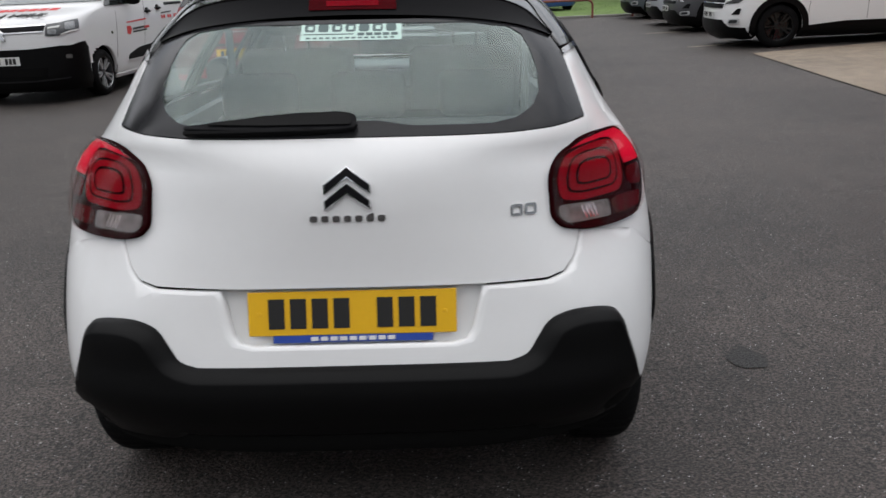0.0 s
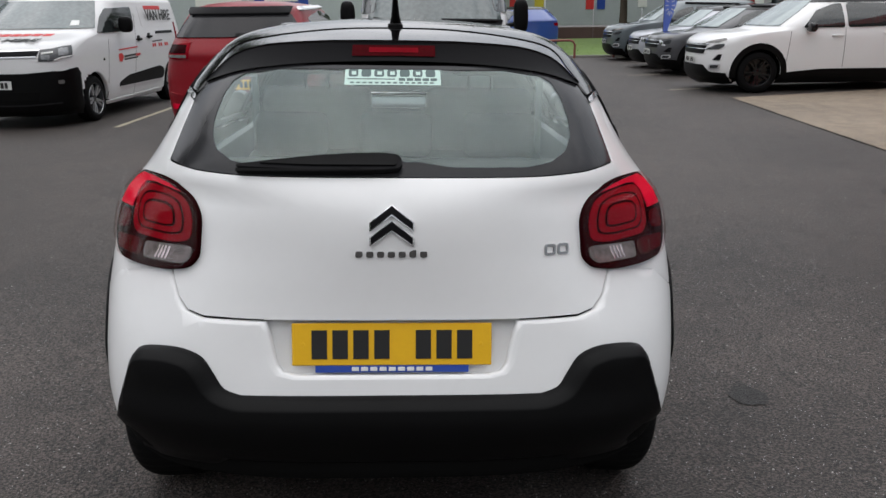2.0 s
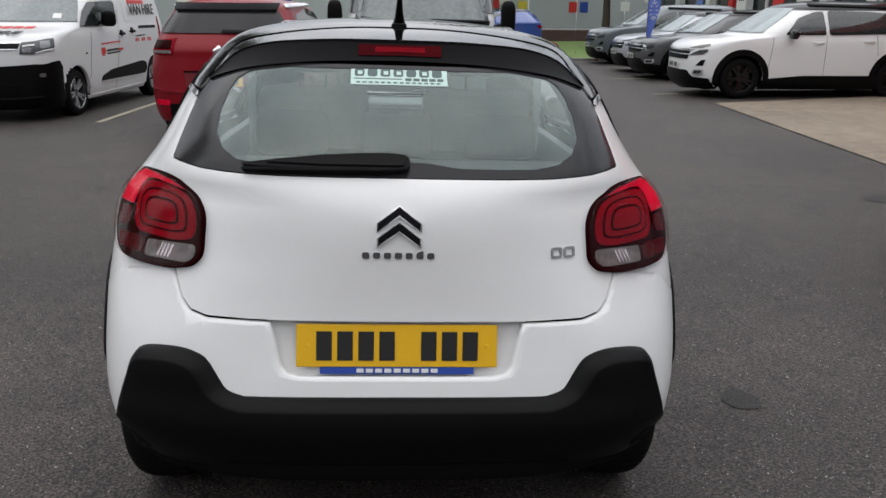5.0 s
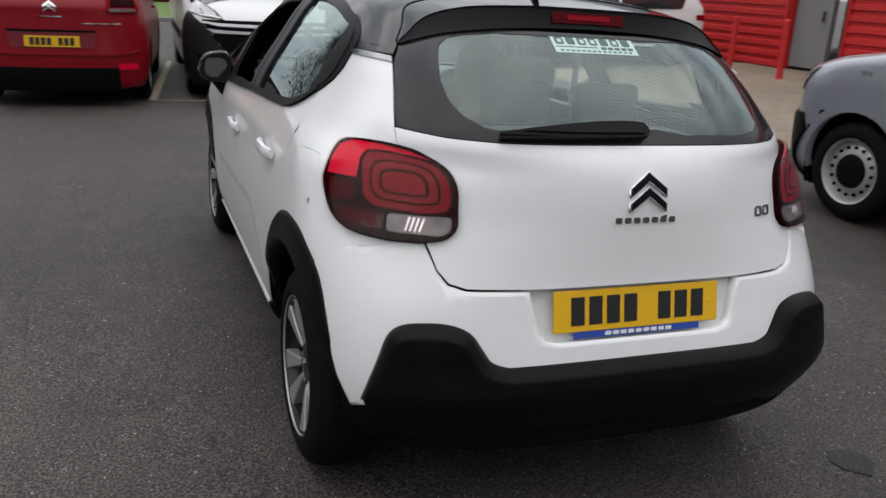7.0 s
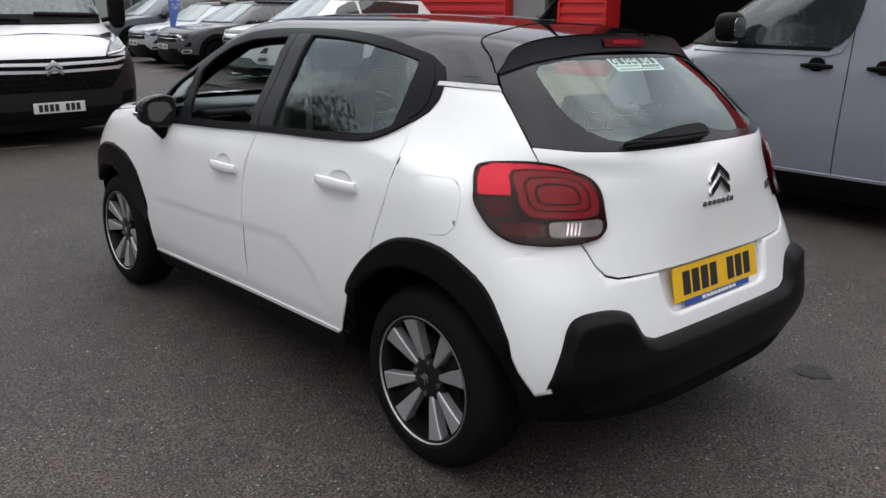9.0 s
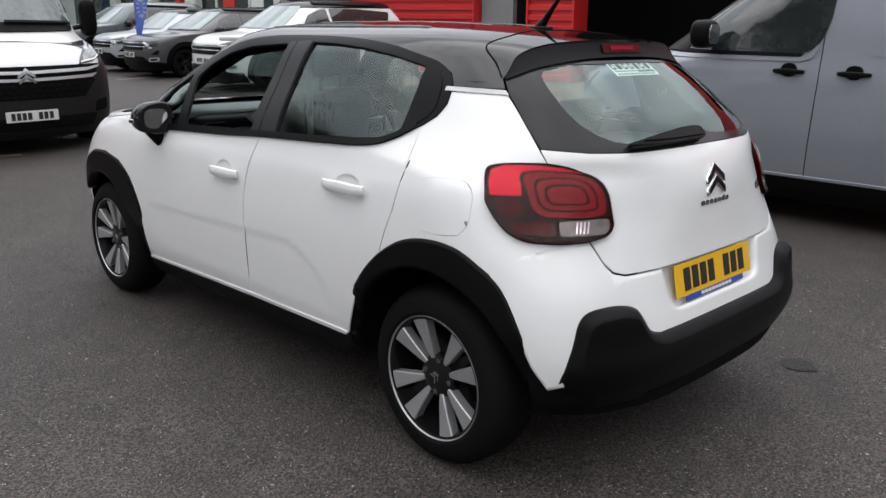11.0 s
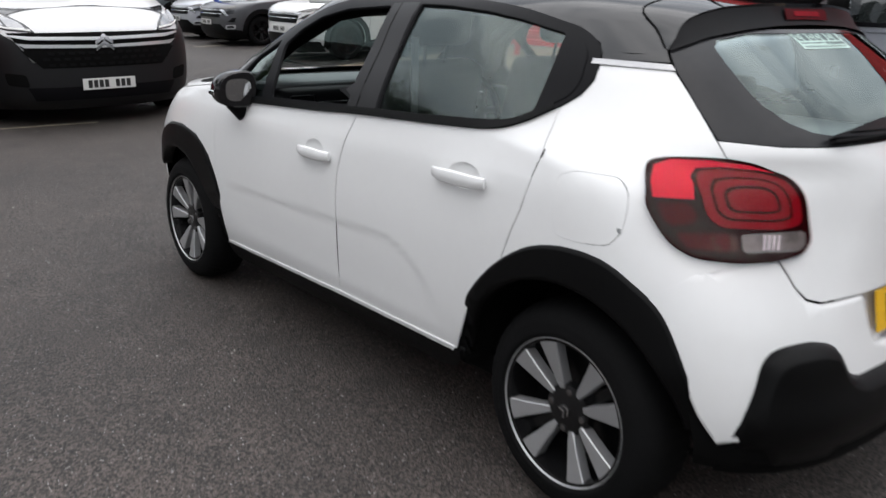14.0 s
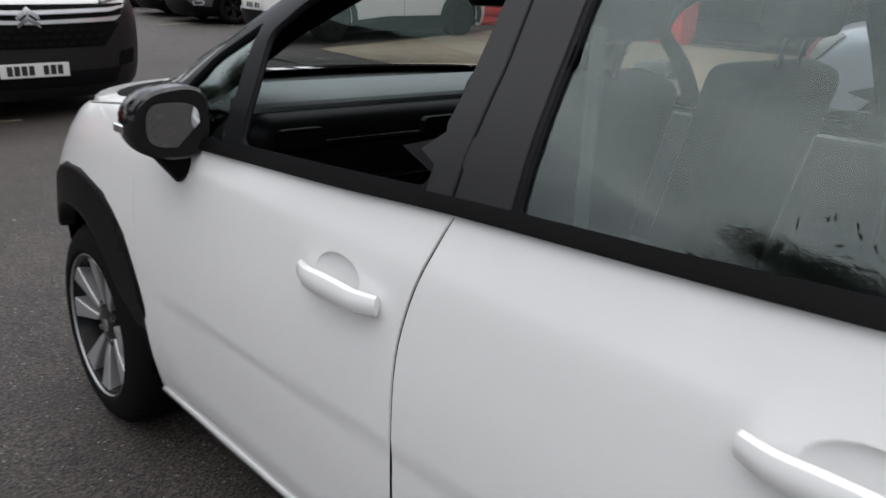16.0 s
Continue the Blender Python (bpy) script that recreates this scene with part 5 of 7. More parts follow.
for q in (-1, 1):
    part("wheel_spoke", box_bm((0.10, 0.02, 0.035), (0.36 + q * 0.12, 2.275, 0.87), 0.008, 2), TRIM, wheel_rim)
part("interior_mirror", box_bm((0.22, 0.04, 0.06), (0, 2.28, 1.30), 0.015, 3), TRIM, car)
for side in (-1, 1):
    part("door_lining", box_bm((0.05, 1.60, 0.55), (side * 0.73, 1.82, 0.69), 0.02), DASH, car)
    part("seat_belt", box_bm((0.030, 0.004, 0.54), (side * 0.600, 1.50, 1.0), 0.001, 1), DASH, car)


# ---- other vehicles ----
def simple_hull(length, half, height, bonnet, scuttle, ws_top, hood_h, belt, tail_top, roof_half, low=0.22, tail_p=3.2, nose_p=2.6, nose_l=0.6, tail_l=0.4):
    """Level outlines for a parked vehicle: bonnet is the height of its leading edge, scuttle and ws_top are (y, z) of the windscreen's ends."""
    sy, sz = scuttle
    ty, tz = ws_top
    rows = [
        (low - 0.06, half * 0.90, 0.06, length - 0.14), (low + 0.06, half * 0.965, 0.02, length - 0.03), (0.5, half * 0.995, 0.0, length), (bonnet - 0.12, half, 0.01, length - 0.02),
        (bonnet, half * 0.995, 0.015, length - 0.09), (bonnet + (hood_h - bonnet) * 0.55, half * 0.985, 0.02, length - 0.30), (hood_h, half * 0.97, 0.025, sy + 0.16), (sz + 0.02, half * 0.955, 0.03, sy),
    ]
    for f in (0.3, 0.6, 0.85, 1.0):
        z = sz + 0.02 + (tz - sz - 0.02) * f
        rows.append((z, half * 0.955 + (roof_half - half * 0.955) * f ** 1.25, 0.03 + (tail_top - 0.03) * f ** 1.1, sy + (ty - sy) * f))
    top = height - tz
    for f, w, a, b in ((0.35, 0.90, 0.06, 0.10), (0.65, 0.74, 0.16, 0.28), (0.88, 0.48, 0.35, 0.55), (0.97, 0.25, 0.6, 0.85)):
        rows.append((tz + top * f, roof_half * w, tail_top + a, ty - b))
    rows.append((height, 0.005, (tail_top + ty) / 2 - 0.1, (tail_top + ty) / 2 + 0.1))
    out, v = [], None
    for i, (z, w, a, b) in enumerate(rows):
        v = z if v is None else max(z, v + 0.02)
        lr = min(tail_l, (b - a) * 0.3)
        lf = min(nose_l, (b - a) * 0.4)
        out.append((v, z, w, a, b, lr, tail_p, lf, nose_p))
    return Hull(out)


def vehicle(name, label, category, m, hull, paint, hubs, wr, half, style, spec, group="vehicles parked in the yard", arch=None):
    """A parked vehicle: painted shell, wheels, and panels laid on it by spec rows of (name, outline, material, both sides, lift)."""
    root = thing(name, label, category, m, group)
    ar = arch or wr + 0.055
    shell("body", hull, paint, root, arches=[(h, wr, ar + 0.04) for h in hubs], nt=12, ns=60, nv=44, v0=0.20)
    part("underbody", box_bm((half * 1.5, hubs[1] - hubs[0] + 1.0, 0.10), (0, (hubs[0] + hubs[1]) / 2, 0.27), 0.02), SEAM, root)
    for side in (-1, 1):
        for h in hubs:
            bm = lathe_bm([(half * 0.62, 0.0), (half * 0.62, ar), (half * 0.95, ar + 0.01)], 32)
            for v in bm.verts:
                v.co = Vector((side * v.co.x, h + v.co.y, wr + v.co.z))
            bmesh.ops.delete(bm, geom=[v for v in bm.verts if v.co.z < 0.12], context="VERTS")
            part("wheel_well", bm, SEAM, root)
            a0 = 66 if h == hubs[1] and name == "panel_van" else -8
            panel("arch_lip", hull, ring_pts(h, wr, ar + 0.06, a0, 188, 20) + ring_pts(h, wr, ar, 188, a0, 20), paint, root, side, lift=0.003, thick=0.05, step=0.08)
            wheel(root, half * 0.975, h, side, wr, 0.215, wr * 0.68, style, 17 * h)
    for row in spec:
        nm, outline, material, pair, lift = row[:5]
        for side in ((-1, 1) if pair else (1,)):
            fine = nm in ("windscreen", "rear_window", "windscreen_sill")
            panel(nm, hull, outline, material, root, side, lift=lift + (0.008 if fine else 0), thick=max(lift + 0.004, 0.006), step=0.05 if fine or nm == "front_bumper" else row[5] if len(row) > 5 else 0.10)
    return root


def mirrors(root, x, y, z, size, material=CLAD):
    for side in (-1, 1):
        mm = new("door_mirror")
        mm.parent = root
        mm.matrix_local = pose(side * x, y, z)
        bm = bmesh.new()
        bmesh.ops.create_uvsphere(bm, u_segments=20, v_segments=12, radius=1.0)
        for v in bm.verts:
            v.co = Vector([math.copysign(abs(c) ** 0.62, c) * q * 0.54 for c, q in zip(v.co, size)])
            v.co.x += side * size[0] * 0.5
        part("mirror_shell", bm, material, mm)
        part("mirror_glass", lozenge_bm(size[0] * 0.74, size[2] * 0.74, 0.004), MIRROR, mm).matrix_local = pose(side * size[0] * 0.5, -size[1] * 0.53, 0)
        part("mirror_arm", tube_bm([(side * 0.02, 0, -size[2] * 0.25), (-side * 0.10, 0.02, -size[2] * 0.3)], 0.028, 8), material, mm)


def strip_line(y0, v0, y1, v1, t=0.006):
    """A narrow upright or level gap between panels."""
    if abs(y1 - y0) < abs(v1 - v0):
        return Y((y0 - t / 2, v0), (y0 + t / 2, v0), (y1 + t / 2, v1), (y1 - t / 2, v1))
    return Y((y0, v0 - t / 2), (y1, v1 - t / 2), (y1, v1 + t / 2), (y0, v0 + t / 2))


def bar_handle(root, half, y, z, material, length=0.2):
    """A grip bar, thicker in the middle, over a rounded pad."""
    for side in (-1, 1):
        bm = bmesh.new()
        rings = []
        for q in range(11):
            f = q / 5 - 1
            r = 0.012 + 0.009 * (1 - f * f)
            out = half + 0.006 + 0.032 * (1 - f ** 4)
            rings.append([bm.verts.new((side * (out + r * 0.7 * math.cos(a)), y + f * length / 2, z + r * math.sin(a))) for a in (2 * math.pi * k / 8 for k in range(8))])
        for a, b in zip(rings, rings[1:]):
            for k in range(8):
                bm.faces.new((a[k], a[(k + 1) % 8], b[(k + 1) % 8], b[k]))
        bm.faces.new(rings[0])
        bm.faces.new(rings[-1])
        h = part("door_handle", bm, material, root)
        if material == CLAD:
            part("grip_pad", lozenge_bm(length * 0.50, 0.095, 0.03, 2.3), material, h).matrix_local = pose(side * (half - 0.005), y, z + 0.010, 0, 0, 90)


def text_on(parent, body, size, m, material, label=""):
    cu = bpy.data.curves.new("lettering", "FONT")
    cu.body, cu.size, cu.extrude, cu.align_x, cu.align_y = body, size, 0.0015, "CENTER", "CENTER"
    cu.offset = 0.022 * size
    cu.materials.append(material)
    ob = new("lettering", cu)
    ob.parent = parent
    ob.matrix_local = m
    return ob


# compact white panel van with hire lettering
PV = simple_hull(4.80, 0.915, 1.80, 1.05, (3.85, 1.29), (3.14, 1.71), 1.235, 1.25, 0.10, 0.80, tail_p=4.5)
pv = vehicle("panel_van", "white compact panel van with red and black hire lettering", "van", pose(-5.015, 13.978, 0, 0, 0, 175), PV, VANWHITE, (0.82, 3.78), 0.325, 0.915, "alloy", [
    ("windscreen", both(N((0.0, 1.30), (0.85, 1.30), (0.79, 1.46), (0.68, 1.68), (0.0, 1.70))[1:-1]), PALEGLASS, False, 0.004),
    ("screen_label", N((-0.70, 1.335), (-0.60, 1.335), (-0.58, 1.40), (-0.67, 1.40)), PAPER, False, 0.016),
    ("side_window", rounded(Y((3.51, 1.23), (3.26, 1.44), (3.02, 1.57), (2.18, 1.60), (2.16, 1.54), (2.22, 1.29), (2.3, 1.245), (2.9, 1.23)), 0.04), DARKGLASS, True, 0.014),
    ("front_bumper", both(Y((4.12, 0.165), (4.12, 0.40), (4.16, 0.62), (4.30, 0.80)) + N((0.70, 0.765), (0.40, 0.745)))[:6] + N((-0.40, 0.745), (-0.70, 0.765)) + [("u", 2 * PV.last(0.80) - PV.at_y(4.30, 0.80), 0.80), ("u", 2 * PV.last(0.62) - PV.at_y(4.16, 0.62), 0.62), ("u", 2 * PV.last(0.40) - PV.at_y(4.12, 0.40), 0.40), ("u", 2 * PV.last(0.165) - PV.at_y(4.12, 0.165), 0.165)], CLAD, False, 0.022),
    ("lower_grille", both(N((0.55, 0.38), (0.58, 0.50))), SEAM, False, 0.026),
    ("bumper_lip", both(N((0.40, 0.325), (0.78, 0.345), (0.78, 0.362), (0.40, 0.342))), VANCLAD, False, 0.032),
    ("upper_grille", both(N((0.58, 0.955), (0.60, 1.035))), TRIM, False, 0.012),
    ("grille_bar", both(N((0.10, 1.022), (0.60, 1.030), (0.60, 1.045), (0.10, 1.037))), CHROME, False, 0.016),
    ("grille_bar", both(N((0.10, 0.945), (0.58, 0.950), (0.58, 0.964), (0.10, 0.959))), CHROME, False, 0.016),
    ("headlamp", [("n", 0.60, 0.90), ("n", 0.74, 0.895), ("y", 4.52, 0.925), ("y", 4.37, 0.945), ("y", 4.3, 1.09), ("y", 4.42, 1.08), ("n", 0.74, 1.055), ("n", 0.61, 1.04)], LAMPDARK, True, 0.012),
    ("lamp_strip", [("n", 0.76, 0.90), ("y", 4.52, 0.93), ("y", 4.38, 0.95), ("y", 4.38, 0.965), ("y", 4.52, 0.948), ("n", 0.76, 0.918)], PAPER, True, 0.020),
    ("lamp_strip", [("n", 0.63, 0.985), ("n", 0.75, 1.0), ("n", 0.75, 1.018), ("n", 0.63, 1.003)], PAPER, True, 0.020),
    ("lamp_reflector", rounded([("n", 0.63, 0.92), ("n", 0.72, 0.92), ("n", 0.72, 0.98), ("n", 0.63, 0.975)], 0.015), LAMPGLASS, True, 0.018),
    ("lamp_reflector", rounded([("y", 4.55, 0.965), ("y", 4.43, 0.975), ("y", 4.38, 1.06), ("y", 4.5, 1.05)], 0.015), LAMPGLASS, True, 0.018),
    ("fog_lamp", rounded([("y", 4.6, 0.60), ("y", 4.54, 0.60), ("y", 4.54, 0.65), ("y", 4.6, 0.65)], 0.015), CLEAR, True, 0.026),
    ("side_rubbing_panel", rounded(Y((3.02, 0.43), (2.96, 0.50), (2.62, 0.575), (1.37, 0.64), (1.22, 0.60), (1.2, 0.50), (1.3, 0.43)), 0.03), CLAD, True, 0.018),
    ("rubbing_panel_edge", Y((3, 0.415), (1.28, 0.415), (1.28, 0.43), (3, 0.43)), VANWHITE, True, 0.020),
    ("sill_edge", Y((3.45, 0.215), (1.35, 0.235), (1.35, 0.275), (3.45, 0.255)), VANWHITE, True, 0.024),
    ("door_gap", strip_line(3.43, 0.29, 3.2, 1.14), SEAM, True, 0.002),
    ("door_gap", strip_line(2.48, 0.28, 2.07, 1.50), SEAM, True, 0.002),
    ("side_rail", Y((1.35, 1.165), (0.6, 1.165), (0.6, 1.21), (1.35, 1.21)), TRIM, True, 0.010),
    ("panel_recess", rounded(Y((1.86, 1.28), (0.7, 1.28), (0.7, 1.62), (1.86, 1.62)), 0.06), VANWHITE, True, 0.006),
    ("name_bar", Y((1.6, 1.56), (0.9, 1.56), (0.9, 1.62), (1.6, 1.62)), REDINK, True, 0.010),
    ("name_bar", Y((2.91, 0.955), (2.2, 0.975), (2.2, 0.995), (2.91, 0.975)), REDINK, True, 0.004),
    ("name_bar", Y((2.73, 0.845), (2.3, 0.855), (2.3, 0.885), (2.73, 0.875)), INK, True, 0.004),
    ("name_bar", Y((2.73, 0.805), (2.23, 0.815), (2.23, 0.838), (2.73, 0.828)), INK, True, 0.004),
    ("name_bar", Y((2.3, 0.845), (2.12, 0.850), (2.12, 0.885), (2.3, 0.880)), REDINK, True, 0.006),
    ("name_badge", rounded(Y((2.93, 0.80), (2.84, 0.78), (2.76, 0.86), (2.8, 0.91), (2.93, 0.91)), 0.02), REDINK, True, 0.004),
    ("name_bar", Y((1.55, 1.035), (1.12, 1.045), (1.12, 1.065), (1.55, 1.055)), INK, True, 0.004),
    ("wing_repeater", rounded(Y((3.46, 0.84), (3.42, 0.84), (3.42, 0.87), (3.46, 0.87)), 0.01), LAMPDARK, True, 0.008),
    ("rear_lamp", Y((0.48, 0.95), (0.43, 1.35), (0.4, 1.35), (0.4, 0.95)), LENS, True, 0.01),
] + [("number_bar", Y((1.17 - 0.09 * k + 0.40, 0.955), (1.11 - 0.09 * k + 0.40, 0.957), (1.11 - 0.09 * k + 0.40, 1.012), (1.17 - 0.09 * k + 0.40, 1.010)), REDINK, True, 0.004) for k in range(8) if k not in (2, 5)] + [("bonnet_name_bar", N((-0.50 + 0.145 * k, 1.209), (-0.39 + 0.145 * k, 1.209), (-0.39 + 0.145 * k, 1.232), (-0.50 + 0.145 * k, 1.232)), REDINK, False, 0.008) for k in range(7)])
chevrons(pv, PV, None, 0.19, 0.0, 1.025, 0.030, (CHROME, CHROME), kind="n")
mirrors(pv, 0.93, 2.82, 1.34, (0.20, 0.12, 0.22))
bar_handle(pv, 0.905, 2.10, 1.10, CLAD)
bar_handle(pv, 0.905, 1.67, 1.13, CLAD)
number_plate(pv, pose(0, 4.825, 0.60, 0, 0, 180), PLATEW)
for side in (-1, 1):
    text_on(pv, "VAN HIRE", 0.245, Matrix.Translation((side * 0.893, 1.14, 1.465)) @ Matrix.Rotation(radians(side * 90), 4, "Z") @ Matrix.Rotation(radians(84), 4, "X"), INK)
text_on(pv, "VAN HIRE", 0.24, Matrix.Translation((0.0, 4.47, 1.168)) @ Matrix.Rotation(radians(180), 4, "Z") @ Matrix.Rotation(radians(10), 4, "X"), INK)

# dark red people carrier, seen from behind
MP = simple_hull(4.60, 0.913, 1.63, 0.80, (3.75, 1.02), (2.75, 1.52), 0.95, 1.02, 0.42, 0.68, tail_p=2.7, tail_l=0.5)
mp = vehicle("people_carrier", "dark red people carrier with yellow rear plate", "car", pose(-1.95, 7.68, 0, 0, 0, -4), MP, REDPAINT, (0.85, 3.63), 0.33, 0.913, "alloy", [
    ("rear_window", both(X((0.0, 1.20), (0.74, 1.21), (0.70, 1.32), (0.60, 1.46), (0.0, 1.49))[1:-1]), BAND, False, 0.006),
    ("rear_glass", rounded(both(X((0.0, 1.225), (0.60, 1.24), (0.53, 1.42), (0.0, 1.45))[1:-1]), 0.06), PALEGLASS, False, 0.009),
    ("roof_spoiler", both(X((0.0, 1.48), (0.58, 1.45), (0.60, 1.52), (0.0, 1.56))[1:-1]), TRIM, False, 0.05),
    ("wiper", X((0.02, 1.21), (0.02, 1.24), (0.40, 1.23), (0.40, 1.21)), TRIM, False, 0.03),
    ("tail_lamp", [("y", 0.30, 1.12), ("y", 0.16, 1.155), ("x", 0.52, 1.15), ("x", 0.54, 0.98), ("y", 0.14, 0.965), ("y", 0.28, 0.99)], LENS, True, 0.010),
    ("lamp_panel", X((0.80, 1.04), (0.57, 1.04), (0.56, 1.13), (0.78, 1.13)), LENSD, True, 0.014),
    ("reversing_lens", X((0.80, 0.99), (0.56, 0.99), (0.56, 1.02), (0.80, 1.02)), CLEAR, True, 0.016),
    # flat panel; darker red and a black top strip paint the recess shade
    ("plate_recess", rounded(both(X((0.40, 0.62), (0.42, 0.78))), 0.03), mat("shaded_recess_red", (0.15, 0.008, 0.014), 0.4, vary=0.05), False, 0.004),
    ("recess_lip", both(X((0.42, 0.78), (0.42, 0.80))), SEAM, False, 0.012),
    ("bumper_fold", both(X((0.84, 0.60), (0.70, 0.55), (0.0, 0.54), (0.0, 0.56), (0.70, 0.575))[:2] + X((0.0, 0.545)))[:2] + X((-0.70, 0.55), (-0.84, 0.60), (-0.70, 0.572), (0.70, 0.572)), REDPAINT, False, 0.020),
    ("bumper_skirt", both(X((0.62, 0.18), (0.62, 0.42))), CLAD, False, 0.012),
    ("reflector", X((0.80, 0.40), (0.62, 0.40), (0.62, 0.46), (0.80, 0.46)), LENSB, True, 0.012),
    ("name_bar", both(X((0.11, 0.925), (0.11, 0.937))), CHROME, False, 0.008),
    ("model_bar", X((0.30, 0.865), (0.66, 0.865), (0.66, 0.873), (0.30, 0.873)), CHROME, False, 0.008),
    ("side_window", rounded(Y((3.3, 1.06), (2.9, 1.40), (1.8, 1.50), (0.9, 1.42), (0.62, 1.12)), 0.05), DARKGLASS, True, 0.014),
    ("roof_bar", Y((2.7, 1.535), (0.7, 1.50), (0.7, 1.53), (2.7, 1.56)), CHROME, True, 0.03),
    ("windscreen", both(N((0.0, 1.05), (0.70, 1.05), (0.50, 1.50), (0.0, 1.51))[1:-1]), DARKGLASS, False, 0.004),
])
chevrons(mp, MP, None, 0.12, 0.0, 1.08, 0.012, (CHROME, CHROME))
number_plate(mp, pose(0, -0.002, 0.685), YELLOW)
mirrors(mp, 0.93, 3.10, 1.08, (0.18, 0.11, 0.15), REDPAINT)
bar_handle(mp, 0.90, 2.0, 0.98, REDPAINT)

# large white van, seen from the front
LV = simple_hull(5.40, 1.025, 2.50, 0.95, (4.62, 1.34), (3.95, 2.25), 1.20, 1.34, 0.06, 0.86, tail_p=5, nose_p=2.5, nose_l=0.72)
lv = vehicle("delivery_van", "large white delivery van with black bumper and white plate", "van", pose(0.50, 13.30, 0, 0, 0, 179), LV, VANWHITE, (1.0, 4.45), 0.345, 1.025, "steel", [
    ("windscreen", both(N((0.0, 1.360), (0.86, 1.340), (0.82, 1.800), (0.70, 2.200), (0.0, 2.240))[1:-1]), PALEGLASS, False, 0.005),
    ("windscreen_sill", both(N((0.0, 1.260), (0.84, 1.250), (0.88, 1.350), (0.0, 1.370))[1:-1]), CLAD, False, 0.010),
    ("front_bumper", both(Y((4.78, 0.165), (4.80, 0.565), (4.90, 0.99)) + N((0.90, 0.93), (0.78, 0.84), (0.66, 0.64)))[:6] + N((-0.66, 0.64), (-0.78, 0.84), (-0.90, 0.93)) + [("u", 2 * LV.last(0.99) - LV.at_y(4.90, 0.99), 0.99), ("u", 2 * LV.last(0.565) - LV.at_y(4.80, 0.565), 0.565), ("u", 2 * LV.last(0.165) - LV.at_y(4.78, 0.165), 0.165)], VANCLAD, False, 0.03),
    ("upper_grille", both(N((0.58, 0.585), (0.74, 0.755))), SEAM, False, 0.034),
    ("grille_backing", both(N((0.70, 0.745), (0.82, 0.905), (0.60, 0.905))), SEAM, False, 0.034),
    ("grille_bar", both(N((0.07, 0.838), (0.66, 0.848), (0.80, 0.872), (0.82, 0.888), (0.66, 0.874), (0.07, 0.864))), SILVERTRIM, False, 0.042),
    ("grille_bar", both(N((0.08, 0.768), (0.70, 0.778), (0.77, 0.820), (0.66, 0.810), (0.08, 0.796))), SILVERTRIM, False, 0.040),
    ("wiper", N((0.30, 1.262), (0.80, 1.272), (0.80, 1.280), (0.30, 1.270)), TRIM, False, 0.04),
    ("headlamp", [("n", 0.60, 0.920), ("n", 0.80, 0.940), ("n", 0.93, 0.975), ("y", 4.98, 1.035), ("y", 4.90, 1.155), ("n", 0.90, 1.140), ("n", 0.76, 1.065), ("n", 0.66, 0.995)], LAMPDARK, True, 0.012),
    ("lamp_reflector", rounded([("n", 0.66, 0.945), ("n", 0.80, 0.965), ("n", 0.84, 1.065), ("n", 0.77, 1.045), ("n", 0.70, 1.005)], 0.02), CHROMED, True, 0.018),
    ("lamp_reflector", rounded([("n", 0.82, 0.970), ("n", 0.92, 0.995), ("n", 0.925, 1.115), ("n", 0.87, 1.095)], 0.02), CHROMED, True, 0.018),
    ("bonnet_gap", both(N((0.62, 0.907), (0.62, 0.913))), SEAM, False, 0.004),
    ("fog_pocket", rounded(N((0.70, 0.405), (0.86, 0.425), (0.88, 0.545), (0.72, 0.525)), 0.03), SEAM, True, 0.036),
    ("bumper_lower", both(N((0.66, 0.28), (0.72, 0.40))), TRIM, False, 0.034),
    ("side_window", rounded(Y((4.35, 1.45), (4.0, 1.98), (3.45, 2.02), (3.40, 1.45)), 0.06), DARKGLASS, True, 0.014),
    ("door_gap", strip_line(3.30, 0.4, 3.30, 2.15), SEAM, True, 0.003),
    ("wiper", N((0.08, 1.275), (0.30, 1.290), (0.76, 1.365), (0.76, 1.385), (0.28, 1.315), (0.08, 1.295)), TRIM, False, 0.05),
    ("wiper", N((-0.80, 1.320), (-0.08, 1.335), (-0.08, 1.355), (-0.80, 1.340)), TRIM, False, 0.05),
    ("screen_label", N((0.10, 1.70), (0.24, 1.69), (0.25, 1.66), (0.27, 1.66), (0.24, 1.715), (0.10, 1.73)), PAPER, False, 0.02),
    ("lamp_strip", [("n", 0.63, 0.928), ("n", 0.82, 0.95), ("n", 0.93, 0.985), ("n", 0.93, 0.998), ("n", 0.82, 0.964), ("n", 0.63, 0.942)], PAPER, True, 0.020),
    ("side_strip", Y((3.9, 0.62), (1.4, 0.62), (1.4, 0.72), (3.9, 0.72)), CLAD, True, 0.015),
] + [("grille_cell", N((x, z), (x + 0.055, z + 0.004), (x + 0.055, z + 0.030), (x, z + 0.026)), CLAD, True, 0.040) for z, first in ((0.600, 0.02), (0.655, 0.065), (0.708, 0.02)) for x in (first + 0.09 * q for q in range(6))])
chevrons(lv, LV, None, 0.165, 0.0, 0.888, 0.050, (CHROMED, CHROMED), kind="n")
mirrors(lv, 1.04, 4.25, 1.40, (0.18, 0.15, 0.40))
number_plate(lv, pose(0, 5.44, 0.42, 0, 0, 180), PLATEW)

